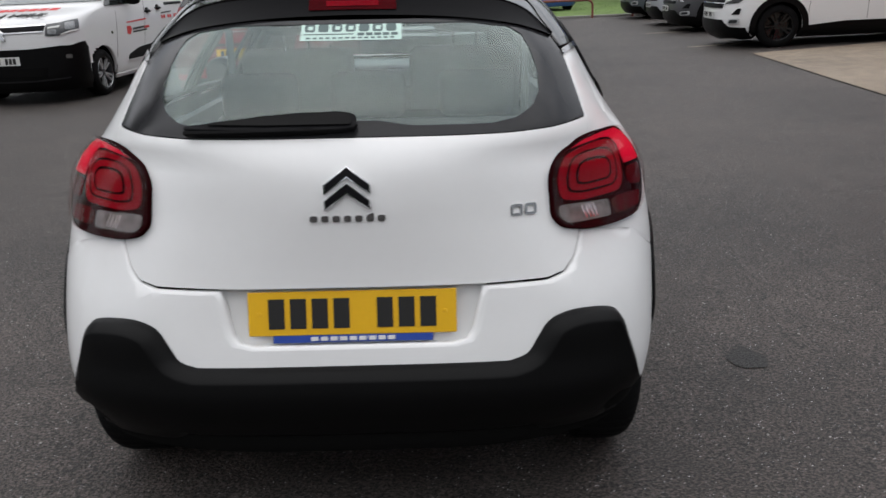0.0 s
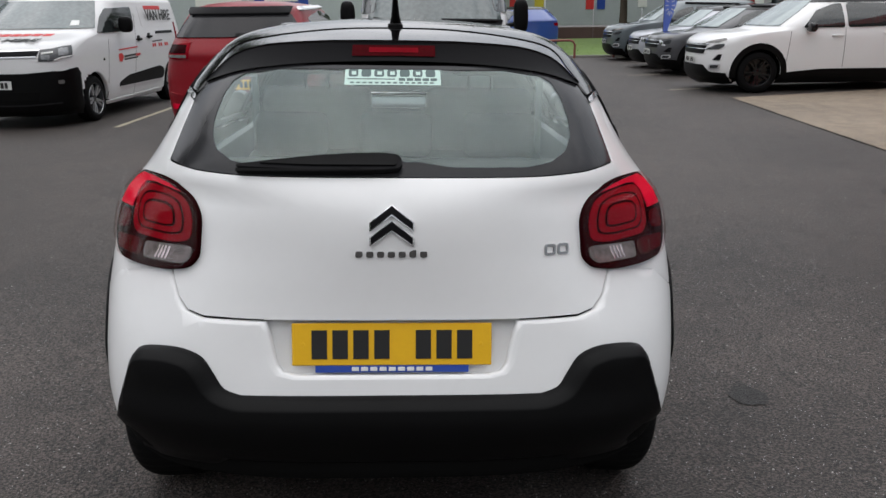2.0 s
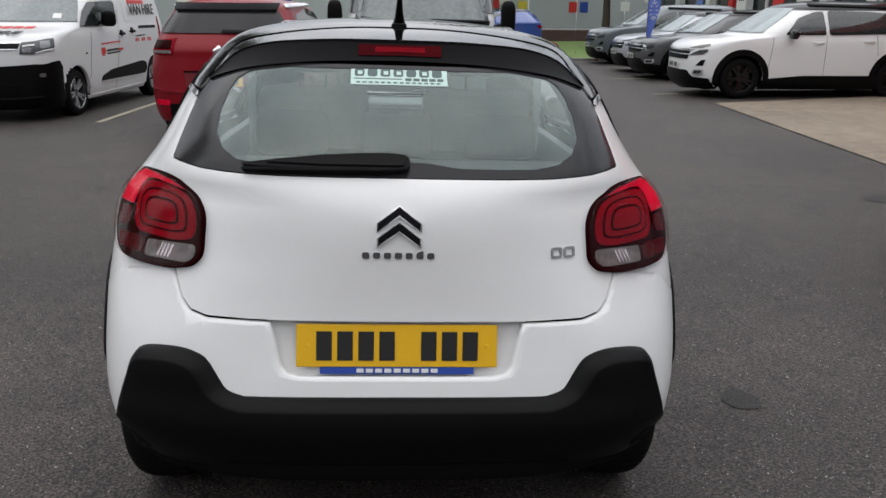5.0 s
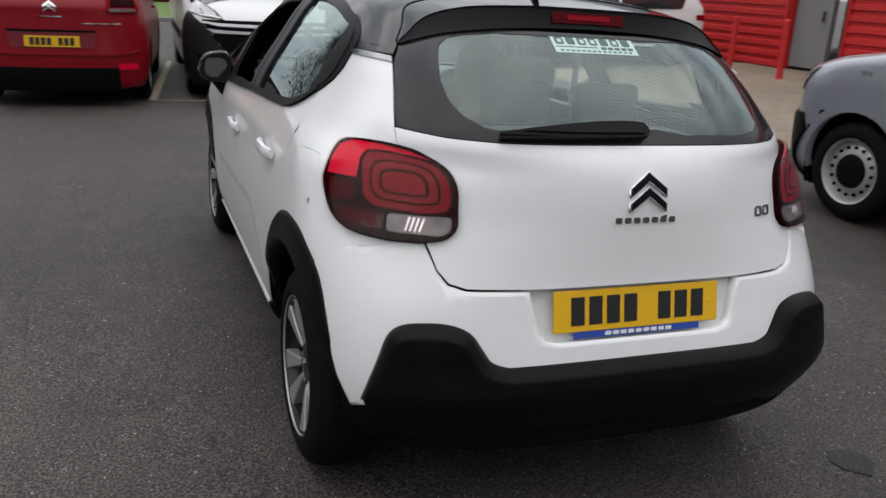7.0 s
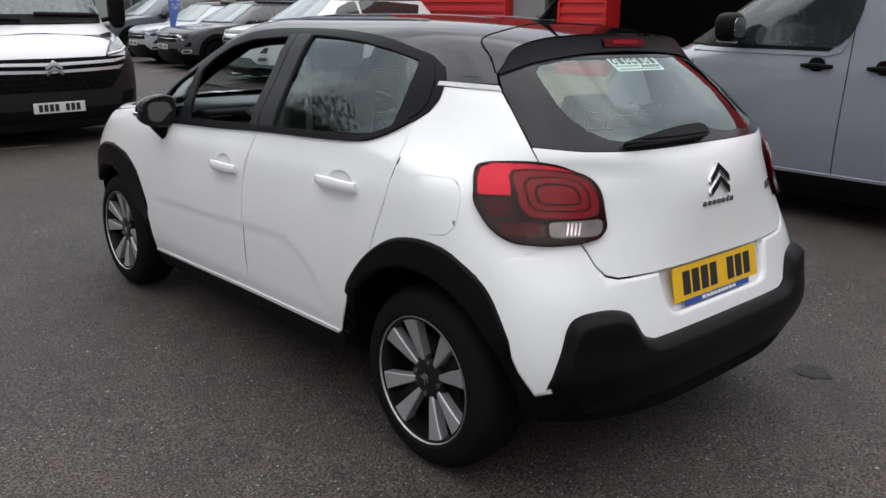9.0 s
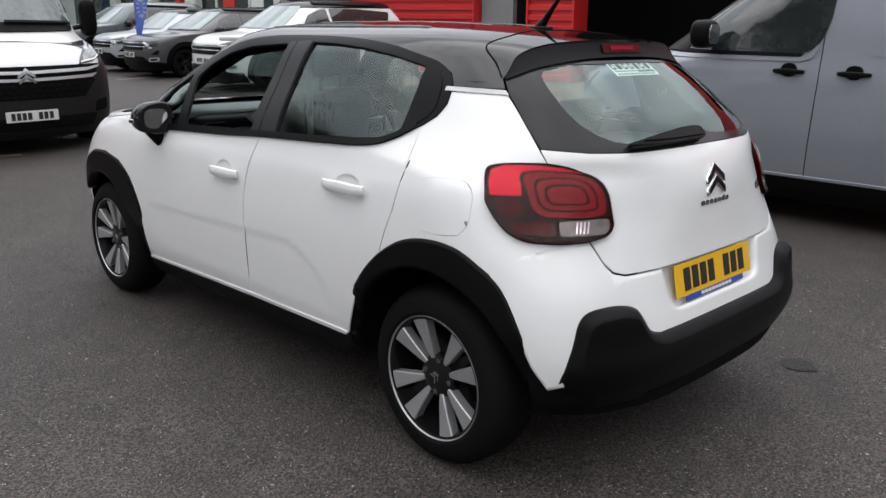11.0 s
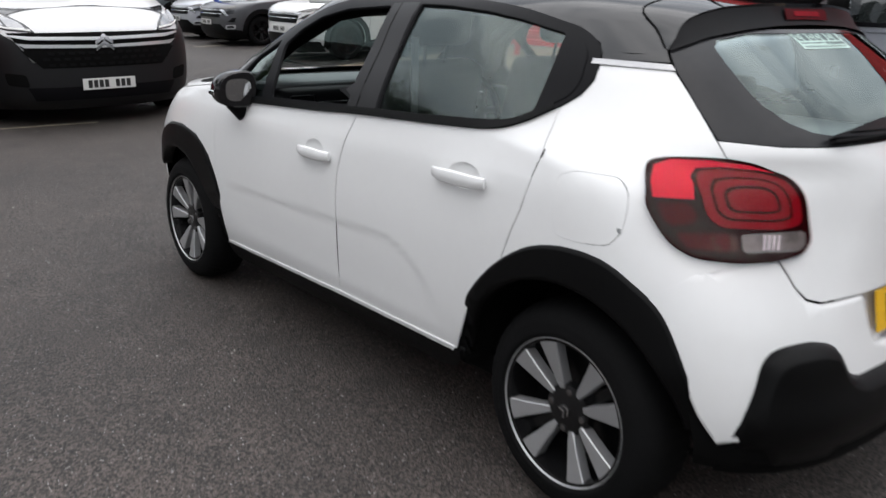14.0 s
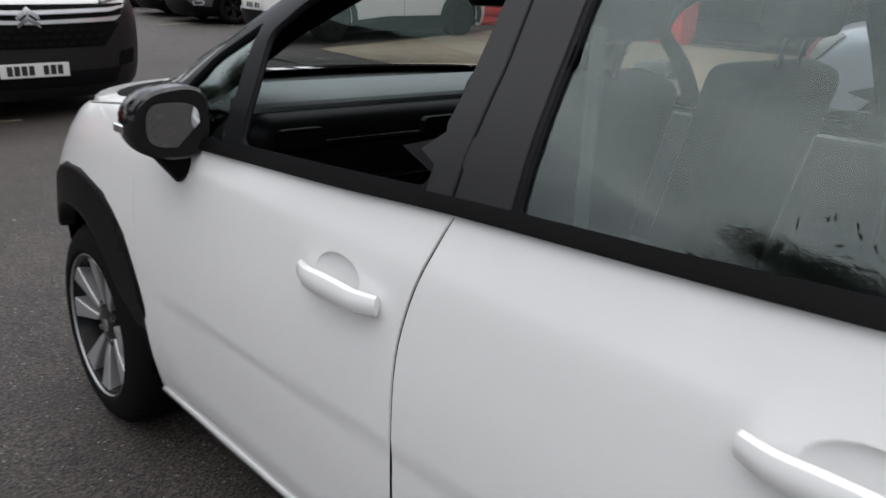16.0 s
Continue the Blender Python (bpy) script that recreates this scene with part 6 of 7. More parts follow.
# grey van beside the hatchback
GV = simple_hull(4.95, 0.96, 1.90, 0.98, (4.10, 1.20), (3.28, 1.80), 1.14, 1.20, 0.06, 0.80, tail_p=5, nose_p=2.5, nose_l=0.7)
gv_pose = pose(4.36, -1.66, 0.015, 0, 0, 1.5)
gv = vehicle("medium_van", "metallic grey medium van with black handles and mirror", "van", gv_pose, GV, GREYVAN, (0.80, 4.07), 0.335, 0.96, "steel", [
    ("windscreen", both(N((0.0, 1.22), (0.82, 1.20), (0.72, 1.5), (0.60, 1.76), (0.0, 1.79))[1:-1]), PALEGLASS, False, 0.005, 0.08),
    ("side_window", rounded(Y((3.78, 1.20), (3.62, 1.36), (3.30, 1.62), (2.98, 1.73), (2.66, 1.72), (2.67, 1.42), (2.72, 1.27), (2.80, 1.21), (3.2, 1.20)), 0.05), DARKGLASS, True, 0.014, 0.08),
    ("window_seal", Y((3.80, 1.178), (2.84, 1.180), (2.82, 1.204), (3.80, 1.204)), TRIM, True, 0.016, 0.08),
    ("belt_fold", Y((3.88, 1.145), (2.84, 1.147), (2.755, 1.175), (2.72, 1.25), (2.735, 1.27), (2.775, 1.20), (2.84, 1.176), (3.88, 1.174)), GREYVAN, True, 0.010, 0.06),
    ("quarter_trim", Y((3.98, 1.185), (3.72, 1.185), (3.62, 1.36), (3.76, 1.36)), TRIM, True, 0.018, 0.08),
    ("door_gap", strip_line(2.71, 0.34, 2.69, 1.00), SEAM, True, 0.002),
    ("door_gap", strip_line(2.69, 1.00, 2.71, 1.76), SEAM, True, 0.002),
    ("door_gap", strip_line(3.74, 0.40, 3.86, 1.18), SEAM, True, 0.002),
    ("panel_recess", rounded(Y((2.42, 1.20), (1.40, 1.20), (1.40, 1.66), (2.36, 1.66)), 0.08), GREYVAN, True, 0.006, 0.08),
    ("sill_trim", Y((3.62, 0.165), (1.25, 0.165), (1.25, 0.34), (3.62, 0.34)), CLAD, True, 0.012, 0.08),
    ("sill_edge", Y((3.62, 0.335), (1.25, 0.335), (1.25, 0.352), (3.62, 0.352)), GREYVAN, True, 0.018, 0.08),
    ("front_bumper", both(Y((4.48, 0.165), (4.50, 0.55), (4.56, 0.66)) + N((0.62, 0.66), (0.50, 0.56)))[:5] + N((-0.50, 0.56), (-0.62, 0.66)) + [("u", 2 * GV.last(0.66) - GV.at_y(4.56, 0.66), 0.66), ("u", 2 * GV.last(0.55) - GV.at_y(4.50, 0.55), 0.55), ("u", 2 * GV.last(0.165) - GV.at_y(4.48, 0.165), 0.165)], CLAD, False, 0.025),
    ("headlamp", rounded([("y", 4.52, 1.00), ("y", 4.62, 0.90), ("y", 4.75, 0.80), ("y", 4.84, 0.80), ("y", 4.80, 0.90), ("y", 4.66, 0.99)], 0.03), CLEAR, True, 0.014, 0.05),
    ("wing_lamp", rounded(Y((4.10, 0.985), (4.02, 0.985), (4.02, 1.01), (4.10, 1.01)), 0.01), CLEAR, True, 0.010, 0.05),
    ("rear_lamp", Y((0.12, 0.95), (0.03, 1.45), (0.0, 1.45), (0.0, 0.95)), LENS, True, 0.01),
], arch=0.40)
mirrors(gv, 0.965, 3.50, 1.325, (0.22, 0.15, 0.19))
bar_handle(gv, 0.945, 2.90, 1.08, CLAD, length=0.22)
bar_handle(gv, 0.945, 2.46, 1.08, CLAD, length=0.22)

# the row along the building
SU = simple_hull(4.50, 0.92, 1.67, 0.92, (3.42, 1.12), (2.72, 1.56), 1.06, 1.10, 0.34, 0.68, tail_p=2.8, nose_p=2.6)


def crossover(name, label, m, hull, paint, k, style="black", roof=True, plate=True):
    """A crossover seen from its front corner; k scales the heights of its details."""
    L = hull.t[2, 4]
    hubs = (0.82 * L / 4.5, L - 0.90)
    wr = 0.35 * min(k, 1.0)
    rows = [
        ("windscreen", both(N((0.0, 1.13 * k), (0.76, 1.12 * k), (0.66, 1.34 * k), (0.54, 1.53 * k), (0.0, 1.55 * k))[1:-1]), SKYGLASS, False, 0.005),
        ("front_side_window", rounded(Y((L - 1.62, 1.09 * k), (L - 1.85, 1.36 * k), (L - 2.15, 1.47 * k), (L - 2.30, 1.48 * k), (L - 2.34, 1.09 * k)), 0.04), DARKGLASS, True, 0.014),
        ("rear_side_window", rounded(Y((L - 2.40, 1.09 * k), (L - 2.38, 1.49 * k), (L - 3.1, 1.48 * k), (L - 3.9, 1.42 * k), (L - 3.75, 1.12 * k)), 0.05), DARKGLASS, True, 0.014),
        ("sill_cladding", Y((L - 1.22, 0.165), (1.15, 0.165), (1.15, 0.40), (L - 2.0, 0.40), (L - 1.30, 0.34)), CLAD, True, 0.014),
        ("front_arch_cladding", ring_pts(hubs[1], wr, wr + 0.145, -12, 192, 16) + ring_pts(hubs[1], wr, wr + 0.045, 192, -12, 16), CLAD, True, 0.014),
        ("rear_arch_cladding", ring_pts(hubs[0], wr, wr + 0.145, -12, 192, 16) + ring_pts(hubs[0], wr, wr + 0.045, 192, -12, 16), CLAD, True, 0.014),
        ("front_bumper", both(N((0.80, 0.165), (0.85, 0.25), (0.86, 0.345), (0.66, 0.36), (0.52, 0.47))), CLAD, False, 0.018),
        ("grille", both(N((0.52, 0.66 * k), (0.56, 0.80 * k))), TRIM, False, 0.010),
        ("grille_bar", both(N((0.60, 0.815 * k), (0.62, 0.835 * k))), CHROME, False, 0.018),
        ("grille_bar", both(N((0.60, 0.735 * k), (0.62, 0.75 * k))), CHROME, False, 0.018),
        ("upper_headlamp", [("n", 0.52, 0.85 * k), ("n", 0.76, 0.86 * k), ("y", L - 0.34, 0.90 * k), ("y", L - 0.34, 0.925 * k), ("n", 0.70, 0.90 * k)], CLEAR, True, 0.014),
        ("lower_headlamp", [("n", 0.56, 0.73 * k), ("n", 0.80, 0.75 * k), ("y", L - 0.30, 0.80 * k), ("y", L - 0.30, 0.84 * k), ("n", 0.74, 0.82 * k)], LAMPDARK, True, 0.014),
        *(() if hull is SU else (("lamp_blade", [("n", 0.50, 0.83 * k), ("n", 0.58, 0.80 * k), ("n", 0.68, 0.70 * k), ("n", 0.74, 0.70 * k), ("n", 0.64, 0.82 * k), ("n", 0.56, 0.85 * k)], CHROME, True, 0.020),)),
        ("fog_surround", rounded([("n", 0.66, 0.40 * k), ("n", 0.82, 0.41 * k), ("n", 0.83, 0.50 * k), ("n", 0.68, 0.49 * k)], 0.03), SILVERTRIM, True, 0.022),
        ("fog_lamp", rounded([("n", 0.69, 0.42 * k), ("n", 0.80, 0.43 * k), ("n", 0.81, 0.48 * k), ("n", 0.70, 0.475 * k)], 0.02), LAMPDARK, True, 0.028),
        ("bumper_insert", [("n", 0.72, 0.56 * k), ("n", 0.82, 0.56 * k), ("n", 0.84, 0.66 * k), ("n", 0.80, 0.66 * k)], TRIM, True, 0.012),
        ("door_gap", strip_line(L - 2.36, 0.42, L - 2.36, 1.08 * k), SEAM, True, 0.002),
        ("door_gap", strip_line(L - 1.36, 0.42, L - 1.42, 1.04 * k), SEAM, True, 0.002),
        ("door_gap", strip_line(L - 3.30, 0.75, L - 3.25, 1.08 * k), SEAM, True, 0.002),
        ("tail_lamp", [("y", 0.42, 0.92 * k), ("y", 0.10, 0.92 * k), ("y", 0.10, 1.02 * k), ("y", 0.42, 1.02 * k)], LENS, True, 0.012),
        ("roof_bar", Y((L - 2.1, 1.57 * k), (0.9, 1.53 * k), (0.9, 1.56 * k), (L - 2.1, 1.60 * k)), TRIM, True, 0.03),
    ]
    c = vehicle(name, label, "car", m, hull, paint, hubs, wr, 0.92 if k > 0.95 else 0.88, style, rows, "row of cars facing the lane")
    if roof:
        shell("roof", hull, BLACKROOF, c, inset=-0.004, v0=1.50 * k, nt=8, ns=16, nv=14)
    mirrors(c, 0.92, L - 1.72, 1.10 * k, (0.19, 0.11, 0.15), BLACKROOF)
    bar_handle(c, 0.905, L - 2.22, 0.96 * k, paint)
    bar_handle(c, 0.905, L - 3.12, 0.99 * k, paint)
    if plate:
        number_plate(c, pose(0, L + 0.02, 0.55 * k, 0, 0, 180), PLATEW)
    return c


C4 = simple_hull(4.36, 0.90, 1.53, 0.85, (3.25, 1.03), (2.50, 1.44), 0.97, 1.02, 0.50, 0.62, tail_p=2.6, nose_p=2.5)
C3S = simple_hull(4.00, 0.875, 1.50, 0.84, (2.95, 1.01), (2.30, 1.41), 0.95, 1.0, 0.38, 0.60, tail_p=2.7, nose_p=2.5)
crossover("crossover_car", "white crossover with black roof and black alloy wheels", pose(9.74, 13.0, 0.035, 0, -0.2, 89), SU, WHITE, 1.0)
crossover("crossover_car", "dark grey crossover with black alloy wheels", pose(9.90, 16.75, 0.03, 0, 0, 88), C4, DARKGREY, 0.92)
crossover("crossover_car", "silver compact crossover with dark roof", pose(9.70, 18.85, 0.035, 0, 0, 88), C3S, SILVER, 0.90, "alloy")
crossover("crossover_car", "slate green crossover at the far end of the row", pose(10.30, 22.1, 0.042, 0, 0, 88), SU, SLATE, 0.98, "alloy", roof=False)
crossover("crossover_car", "blue car far off beside the lawn", pose(4.6, 27.2, 0.05, 0, 0, 12), C4, BLUECAR, 0.95, "alloy", plate=False)


# ---- the yard ----
def ground_z(x, y):
    """Height of the yard: level, bedded under the hatchback's wheels, and rising a little up the apron."""
    dx, dy = max(abs(x) - 0.95, 0), max(-0.3 - y, y - 3.7, 0)
    k = 1 - smooth(0.0, 1.6, math.hypot(dx, dy))
    h = k * (-0.025 * x - 0.0085 * y - 0.0155) + 0.003 * max(min(y, 24) - 8, 0) * smooth(1.0, 4.0, x)
    return h + 0.011 * min(max(x - 5.0, 0), 6) * smooth(15.5, 12.5, y)


def lattice(name, xs, ys, material, lift=0.0, label="", category=""):
    verts = [(x, y, ground_z(x, y) + lift) for y in ys for x in xs]
    n = len(xs)
    faces = [(j * n + i, j * n + i + 1, (j + 1) * n + i + 1, (j + 1) * n + i) for j in range(len(ys) - 1) for i in range(n - 1)]
    ob = mesh_ob(name, verts, faces, material, smooth=True)
    return tagged(ob, label, category, kind="structure")


def steps(*spans):
    out = []
    for a, b, n in spans:
        out += [a + (b - a) * i / n for i in range(n)]
    return out + [spans[-1][1]]


lattice("ground", steps((-900, -60, 6), (-60, -8, 12), (-8, 12, 150), (12, 60, 12), (60, 900, 6)), steps((-900, -60, 6), (-60, -6, 12), (-6, 16, 160), (16, 60, 16), (60, 900, 6)), ASPHALT, 0.0, "worn dark asphalt yard with pale chips and stains", "asphalt")

# concrete apron in front of the workshop, laid in bays
for i in range(3):
    for j in range(4):
        xa, xb = 4.98 + i * 2.3, 4.98 + (i + 1) * 2.3 - 0.012
        ya, yb = -3.0 + j * 3.2, -3.0 + (j + 1) * 3.2 - 0.012
        g = 6
        verts = []
        for q in range(g + 1):
            for p in range(g + 1):
                x = xa + (xb - xa) * p / g
                far = 11.52 + 0.22 * (x - 5.0) if j == 3 else yb
                y = ya + (far - ya) * q / g
                x += 0.072 * (y - 5)
                verts.append((x, y, ground_z(x, y) + 0.012))
        faces = [(q * (g + 1) + p, q * (g + 1) + p + 1, (q + 1) * (g + 1) + p + 1, (q + 1) * (g + 1) + p) for q in range(g) for p in range(g)]
        if i == 0 and j == 0:
            apron = tagged(mesh_ob("concrete_apron", verts, faces, CONCRETE, smooth=True), "tan concrete apron laid in bays before the workshop", "concrete", kind="structure")
        else:
            mesh_ob("bay", verts, faces, CONCRETE, apron, smooth=True)


def stripe(x0, y0, x1, y1, w, material=LINE, name="bay_line", label="worn pale yellow parking line"):
    d = Vector((x1 - x0, y1 - y0)).normalized()
    nrm = Vector((-d.y, d.x)) * w / 2
    n = 14
    verts, faces = [], []
    for i in range(n + 1):
        x, y = x0 + (x1 - x0) * i / n, y0 + (y1 - y0) * i / n
        e = 0.010 * math.sin(i * 2.3)
        for s in (-1, 1):
            px, py = x + s * nrm.x * (1 + e * 8), y + s * nrm.y
            verts.append((px, py, ground_z(px, py) + 0.004))
    for i in range(n):
        faces.append((2 * i, 2 * i + 1, 2 * i + 3, 2 * i + 2))
    return tagged(mesh_ob(name, verts, faces, material), label, "parking line", "parking lines", "structure")


stripe(-3.95, 9.33, -3.75, 13.4, 0.09)
stripe(-1.00, 8.25, -0.60, 12.6, 0.09)
stripe(-1.05, 8.25, 0.3, 8.05, 0.05)
stripe(4.9, 13.1, 9.8, 13.9, 0.09)
stripe(5.0, 16.5, 9.8, 17.2, 0.09)


def blot(x, y, rx, ry, material=STAIN, name="oil_stain", label="dark oil stain on the asphalt"):
    n = 28
    verts = [(x, y, ground_z(x, y) + 0.004)]
    for i in range(n):
        a = 2 * math.pi * i / n
        k = 1 + 0.22 * noise.noise(Vector((math.cos(a) * 1.6 + x, math.sin(a) * 1.6 + y, 0.3)))
        px, py = x + rx * k * math.cos(a), y + ry * k * math.sin(a)
        verts.append((px, py, ground_z(px, py) + 0.004))
    faces = [(0, 1 + i, 1 + (i + 1) % n) for i in range(n)]
    return tagged(mesh_ob(name, verts, faces, material), label, "stain", "stains", "structure")


blot(1.43, 0.98, 0.075, 0.09)
blot(0.99, 0.02, 0.075, 0.075)
blot(4.2, 4.4, 0.30, 0.16)

# loose pale chips on the tarmac
rng = random.Random(7)
verts, faces = [], []
for i in range(1000):
    x, y = rng.uniform(-5, 4.2), rng.uniform(-2.0, 9)
    if abs(x) < 0.9 and -0.2 < y < 4:
        continue
    s = rng.uniform(0.003, 0.008)
    z = ground_z(x, y)
    b = len(verts)
    a = rng.uniform(0, 6.28)
    for k in range(4):
        verts.append((x + s * math.cos(a + k * 1.57) * rng.uniform(0.6, 1.2), y + s * math.sin(a + k * 1.57) * rng.uniform(0.6, 1.2), z + 0.001))
    verts.append((x, y, z + s * 0.8))
    faces += [(b + k, b + (k + 1) % 4, b + 4) for k in range(4)]
tagged(mesh_ob("stone_chips", verts, faces, mat("pale_chip", (0.30, 0.29, 0.27), 0.8, vary=0.3)), "scattered pale stone chips on the asphalt", "gravel", kind="stuff")

# ---- workshop and showroom ----
WX = 11.15


def wall_block(name, x0, x1, y0, y1, z0, z1, material, parent=None, label=""):
    return part(name, box_bm((x1 - x0, y1 - y0, z1 - z0), ((x0 + x1) / 2, (y0 + y1) / 2, (z0 + z1) / 2)), material, parent, label, smooth=False)


shop = thing("workshop_building", "workshop with red ribbed metal cladding and dark open door", "building", pose(0, 0, 0))
wall_block("wall_core", WX + 0.06, WX + 0.30, 11.7, 15.9, 0.0, 5.2, REDWALL, shop)
wall_block("pier_core", WX + 0.06, WX + 0.50, 8.95, 10.1, 0.0, 5.2, REDWALL, shop)


def rib_mesh(length, pitch):
    """One horizontal rib of profiled sheet."""
    p = [(0.06, 0.0), (0.0, 0.012), (0.0, pitch * 0.52), (0.045, pitch * 0.66), (0.045, pitch)]
    verts, faces = [], []
    for y in (0.0, length):
        verts += [(x, y, z) for x, z in p]
    for i in range(4):
        faces.append((i, i + 1, i + 6, i + 5))
    me = bpy.data.meshes.new("rib")
    me.from_pydata(verts, [], faces)
    me.materials.append(REDWALL)
    return me


for y0, y1 in ((11.7, 15.9), (8.95, 10.1)):
    me = rib_mesh(y1 - y0, 0.20)
    for i in range(25):
        r = new("rib", me)
        r.parent = shop
        r.matrix_local = pose(WX, y0, 0.1 + i * 0.20)
for y in (11.66, 10.1, 8.91):
    wall_block("corner_trim", WX - 0.02, WX + 0.30, y, y + 0.05, 0.0, 5.2, REDPOST, shop)
wall_block("side_door", WX + 0.20, WX + 0.26, 10.75, 11.62, 0.15, 2.5, GREYDOOR, shop, "grey metal side door")
wall_block("door_handle", WX + 0.14, WX + 0.20, 10.85, 10.90, 1.05, 1.25, CHROMED, shop)
wall_block("door_head", WX + 0.05, WX + 0.30, 10.1, 11.7, 2.5, 5.2, REDWALL, shop)
wall_block("door_jamb", WX + 0.16, WX + 0.28, 10.66, 10.75, 0.1, 2.5, GREYDOOR, shop)
wall_block("opening_head", WX + 0.02, WX + 0.40, 2.0, 8.95, 4.2, 5.2, REDWALL, shop)
# back, floor and ceiling painted near black for the unlit interior
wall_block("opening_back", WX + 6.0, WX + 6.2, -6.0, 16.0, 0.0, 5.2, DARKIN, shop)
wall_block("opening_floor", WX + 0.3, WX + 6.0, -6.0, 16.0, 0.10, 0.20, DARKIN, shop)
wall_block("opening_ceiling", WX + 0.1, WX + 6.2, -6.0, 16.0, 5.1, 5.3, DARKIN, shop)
wall_block("end_wall", WX + 0.02, WX + 6.0, -6.0, -5.8, 0.0, 5.2, REDWALL, shop)
wall_block("near_wall", WX + 0.02, WX + 0.30, -6.0, 2.0, 0.0, 5.2, REDWALL, shop)
wall_block("wall_sign", WX - 0.02, WX + 0.0, 12.9, 13.05, 1.95, 2.35, PAPER, shop, "small white notice on the red wall")

show = thing("showroom_building", "showroom with glass front, pale columns and grey fascia", "building", pose(0, 0, 0))
SX = 12.0
wall_block("back_wall", SX + 4.0, SX + 4.2, 15.9, 36.0, 0.0, 5.0, GREYFASCIA, show)
wall_block("fascia", SX - 0.25, SX + 0.15, 15.9, 36.0, 3.2, 4.6, GREYFASCIA, show)
wall_block("plinth", SX - 0.05, SX + 0.15, 15.9, 36.0, 0.0, 0.25, GREYDOOR, show)
wall_block("showroom_floor", SX + 0.1, SX + 4.0, 15.9, 36.0, 0.05, 0.12, KERB, show)
wall_block("showroom_ceiling", SX + 0.1, SX + 4.0, 15.9, 36.0, 3.3, 3.4, FRAMEW, show)
wall_block("end_wall", SX, SX + 4.0, 15.9, 16.1, 0.0, 5.0, GREYFASCIA, show)
y = 16.1
while y < 35.5:
    wall_block("shop_pane", SX + 0.03, SX + 0.05, y + 0.06, y + 2.0, 0.25, 3.2, mat("shop_glass", (0.045, 0.055, 0.058), 0.05, vary=0.4, scale=0.6) if y < 16.2 else bpy.data.materials["shop_glass"], show)
    wall_block("mullion", SX - 0.02, SX + 0.10, y - 0.04, y + 0.06, 0.25, 3.2, GREYDOOR if int(y * 10) % 3 else FRAMEW, show)
    y += 2.06
for yc, w, m in ((20.3, 0.35, FRAMEW), (25.6, 0.75, FRAMEW), (26.5, 0.35, REDPOST), (28.6, 0.40, FRAMEW), (31.9, 0.45, FRAMEW), (16.4, 0.3, FRAMEW)):
    wall_block("column", SX - 0.30, SX - 0.05, yc - w / 2, yc + w / 2, 0.0, 3.6, m, show)
for i in range(3):
    part("sign_bar", box_bm((0.006, 0.10, 0.16), (SX - 0.305, 25.4 + i * 0.17, 1.95)), INK, show)
for i, (yy, zz) in enumerate(((21.5, 1.3), (23.2, 1.1), (18.0, 1.2), (29.9, 1.2))):
    wall_block("poster", SX - 0.01, SX + 0.025, yy, yy + 0.7, zz, zz + 0.9, (PAPER, REDINK, PAPER, FLAGBLUE)[i], show)

# red bollards
for bx, by, lean in ((9.40, 11.05, 2), (9.72, 10.05, -1)):
    z = ground_z(bx, by)
    b = thing("bollard", "red painted steel bollard on the concrete apron", "bollard", pose(bx, by, z, lean, 0, 0), "bollards")
    part("post", tube_bm([(0, 0, -0.02), (0, 0, 1.0)], 0.055, 16), REDPOST, b)
    part("cap", lathe_bm([(0.0, 0.06), (0.03, 0.055), (0.05, 0.03), (0.055, 0)], 16), REDPOST, b).matrix_local = Matrix.Translation((0, 0, 0.99)) @ Matrix.Rotation(radians(-90), 4, "Y")
    part("foot", box_bm((0.2, 0.2, 0.012), (0, 0, 0.008), 0.003, 1), REDPOST, b)

# traffic cone by the row
cn = thing("traffic_cone", "small orange and white traffic cone", "cone", pose(6.1, 14.6, ground_z(6.1, 14.6)))
part("cone_base", box_bm((0.32, 0.32, 0.03), (0, 0, 0.015), 0.008, 2), INK, cn)
for k, (z0, z1, m) in enumerate(((0.03, 0.2, PAPER), (0.2, 0.36, PAPER), (0.36, 0.55, CONE))):
    bm = lathe_bm([(z0, 0.125 - 0.18 * z0), (z1, 0.125 - 0.18 * z1)] + ([(z1 + 0.005, 0)] if k == 2 else []), 20)
    part("cone_band", bm, m, cn).matrix_local = Matrix.Rotation(radians(-90), 4, "Y")

# banner between the cars
fl = thing("feather_flag", "blue feather flag with pale sunburst on a slim pole", "flag", pose(6.11, 17.71, ground_z(6.11, 17.71), 0, 0, -25))
part("pole", tube_bm([(0, 0, 0), (0, 0, 2.4), (0.03, 0, 3.0), (0.16, 0, 3.3)], 0.008, 8), CHROMED, fl)
bm = bmesh.new()
cols = []
for i in range(15):
    z = 0.84 + i * 0.175
    w = (0.09 + 0.19 * min(1, i / 4)) * (1 if i < 12 else 1 - (i - 11) * 0.2)
    cols.append([bm.verts.new((w * q, 0.03 * math.sin(q * 4 + i * 0.7), z)) for q in (0.02, 0.33, 0.66, 1.0)])
for a, b in zip(cols, cols[1:]):
    for k in range(3):
        bm.faces.new((a[k], a[k + 1], b[k + 1], b[k]))
bmesh.ops.solidify(bm, geom=bm.faces, thickness=0.004)
cloth = part("cloth", bm, FLAGBLUE, fl)
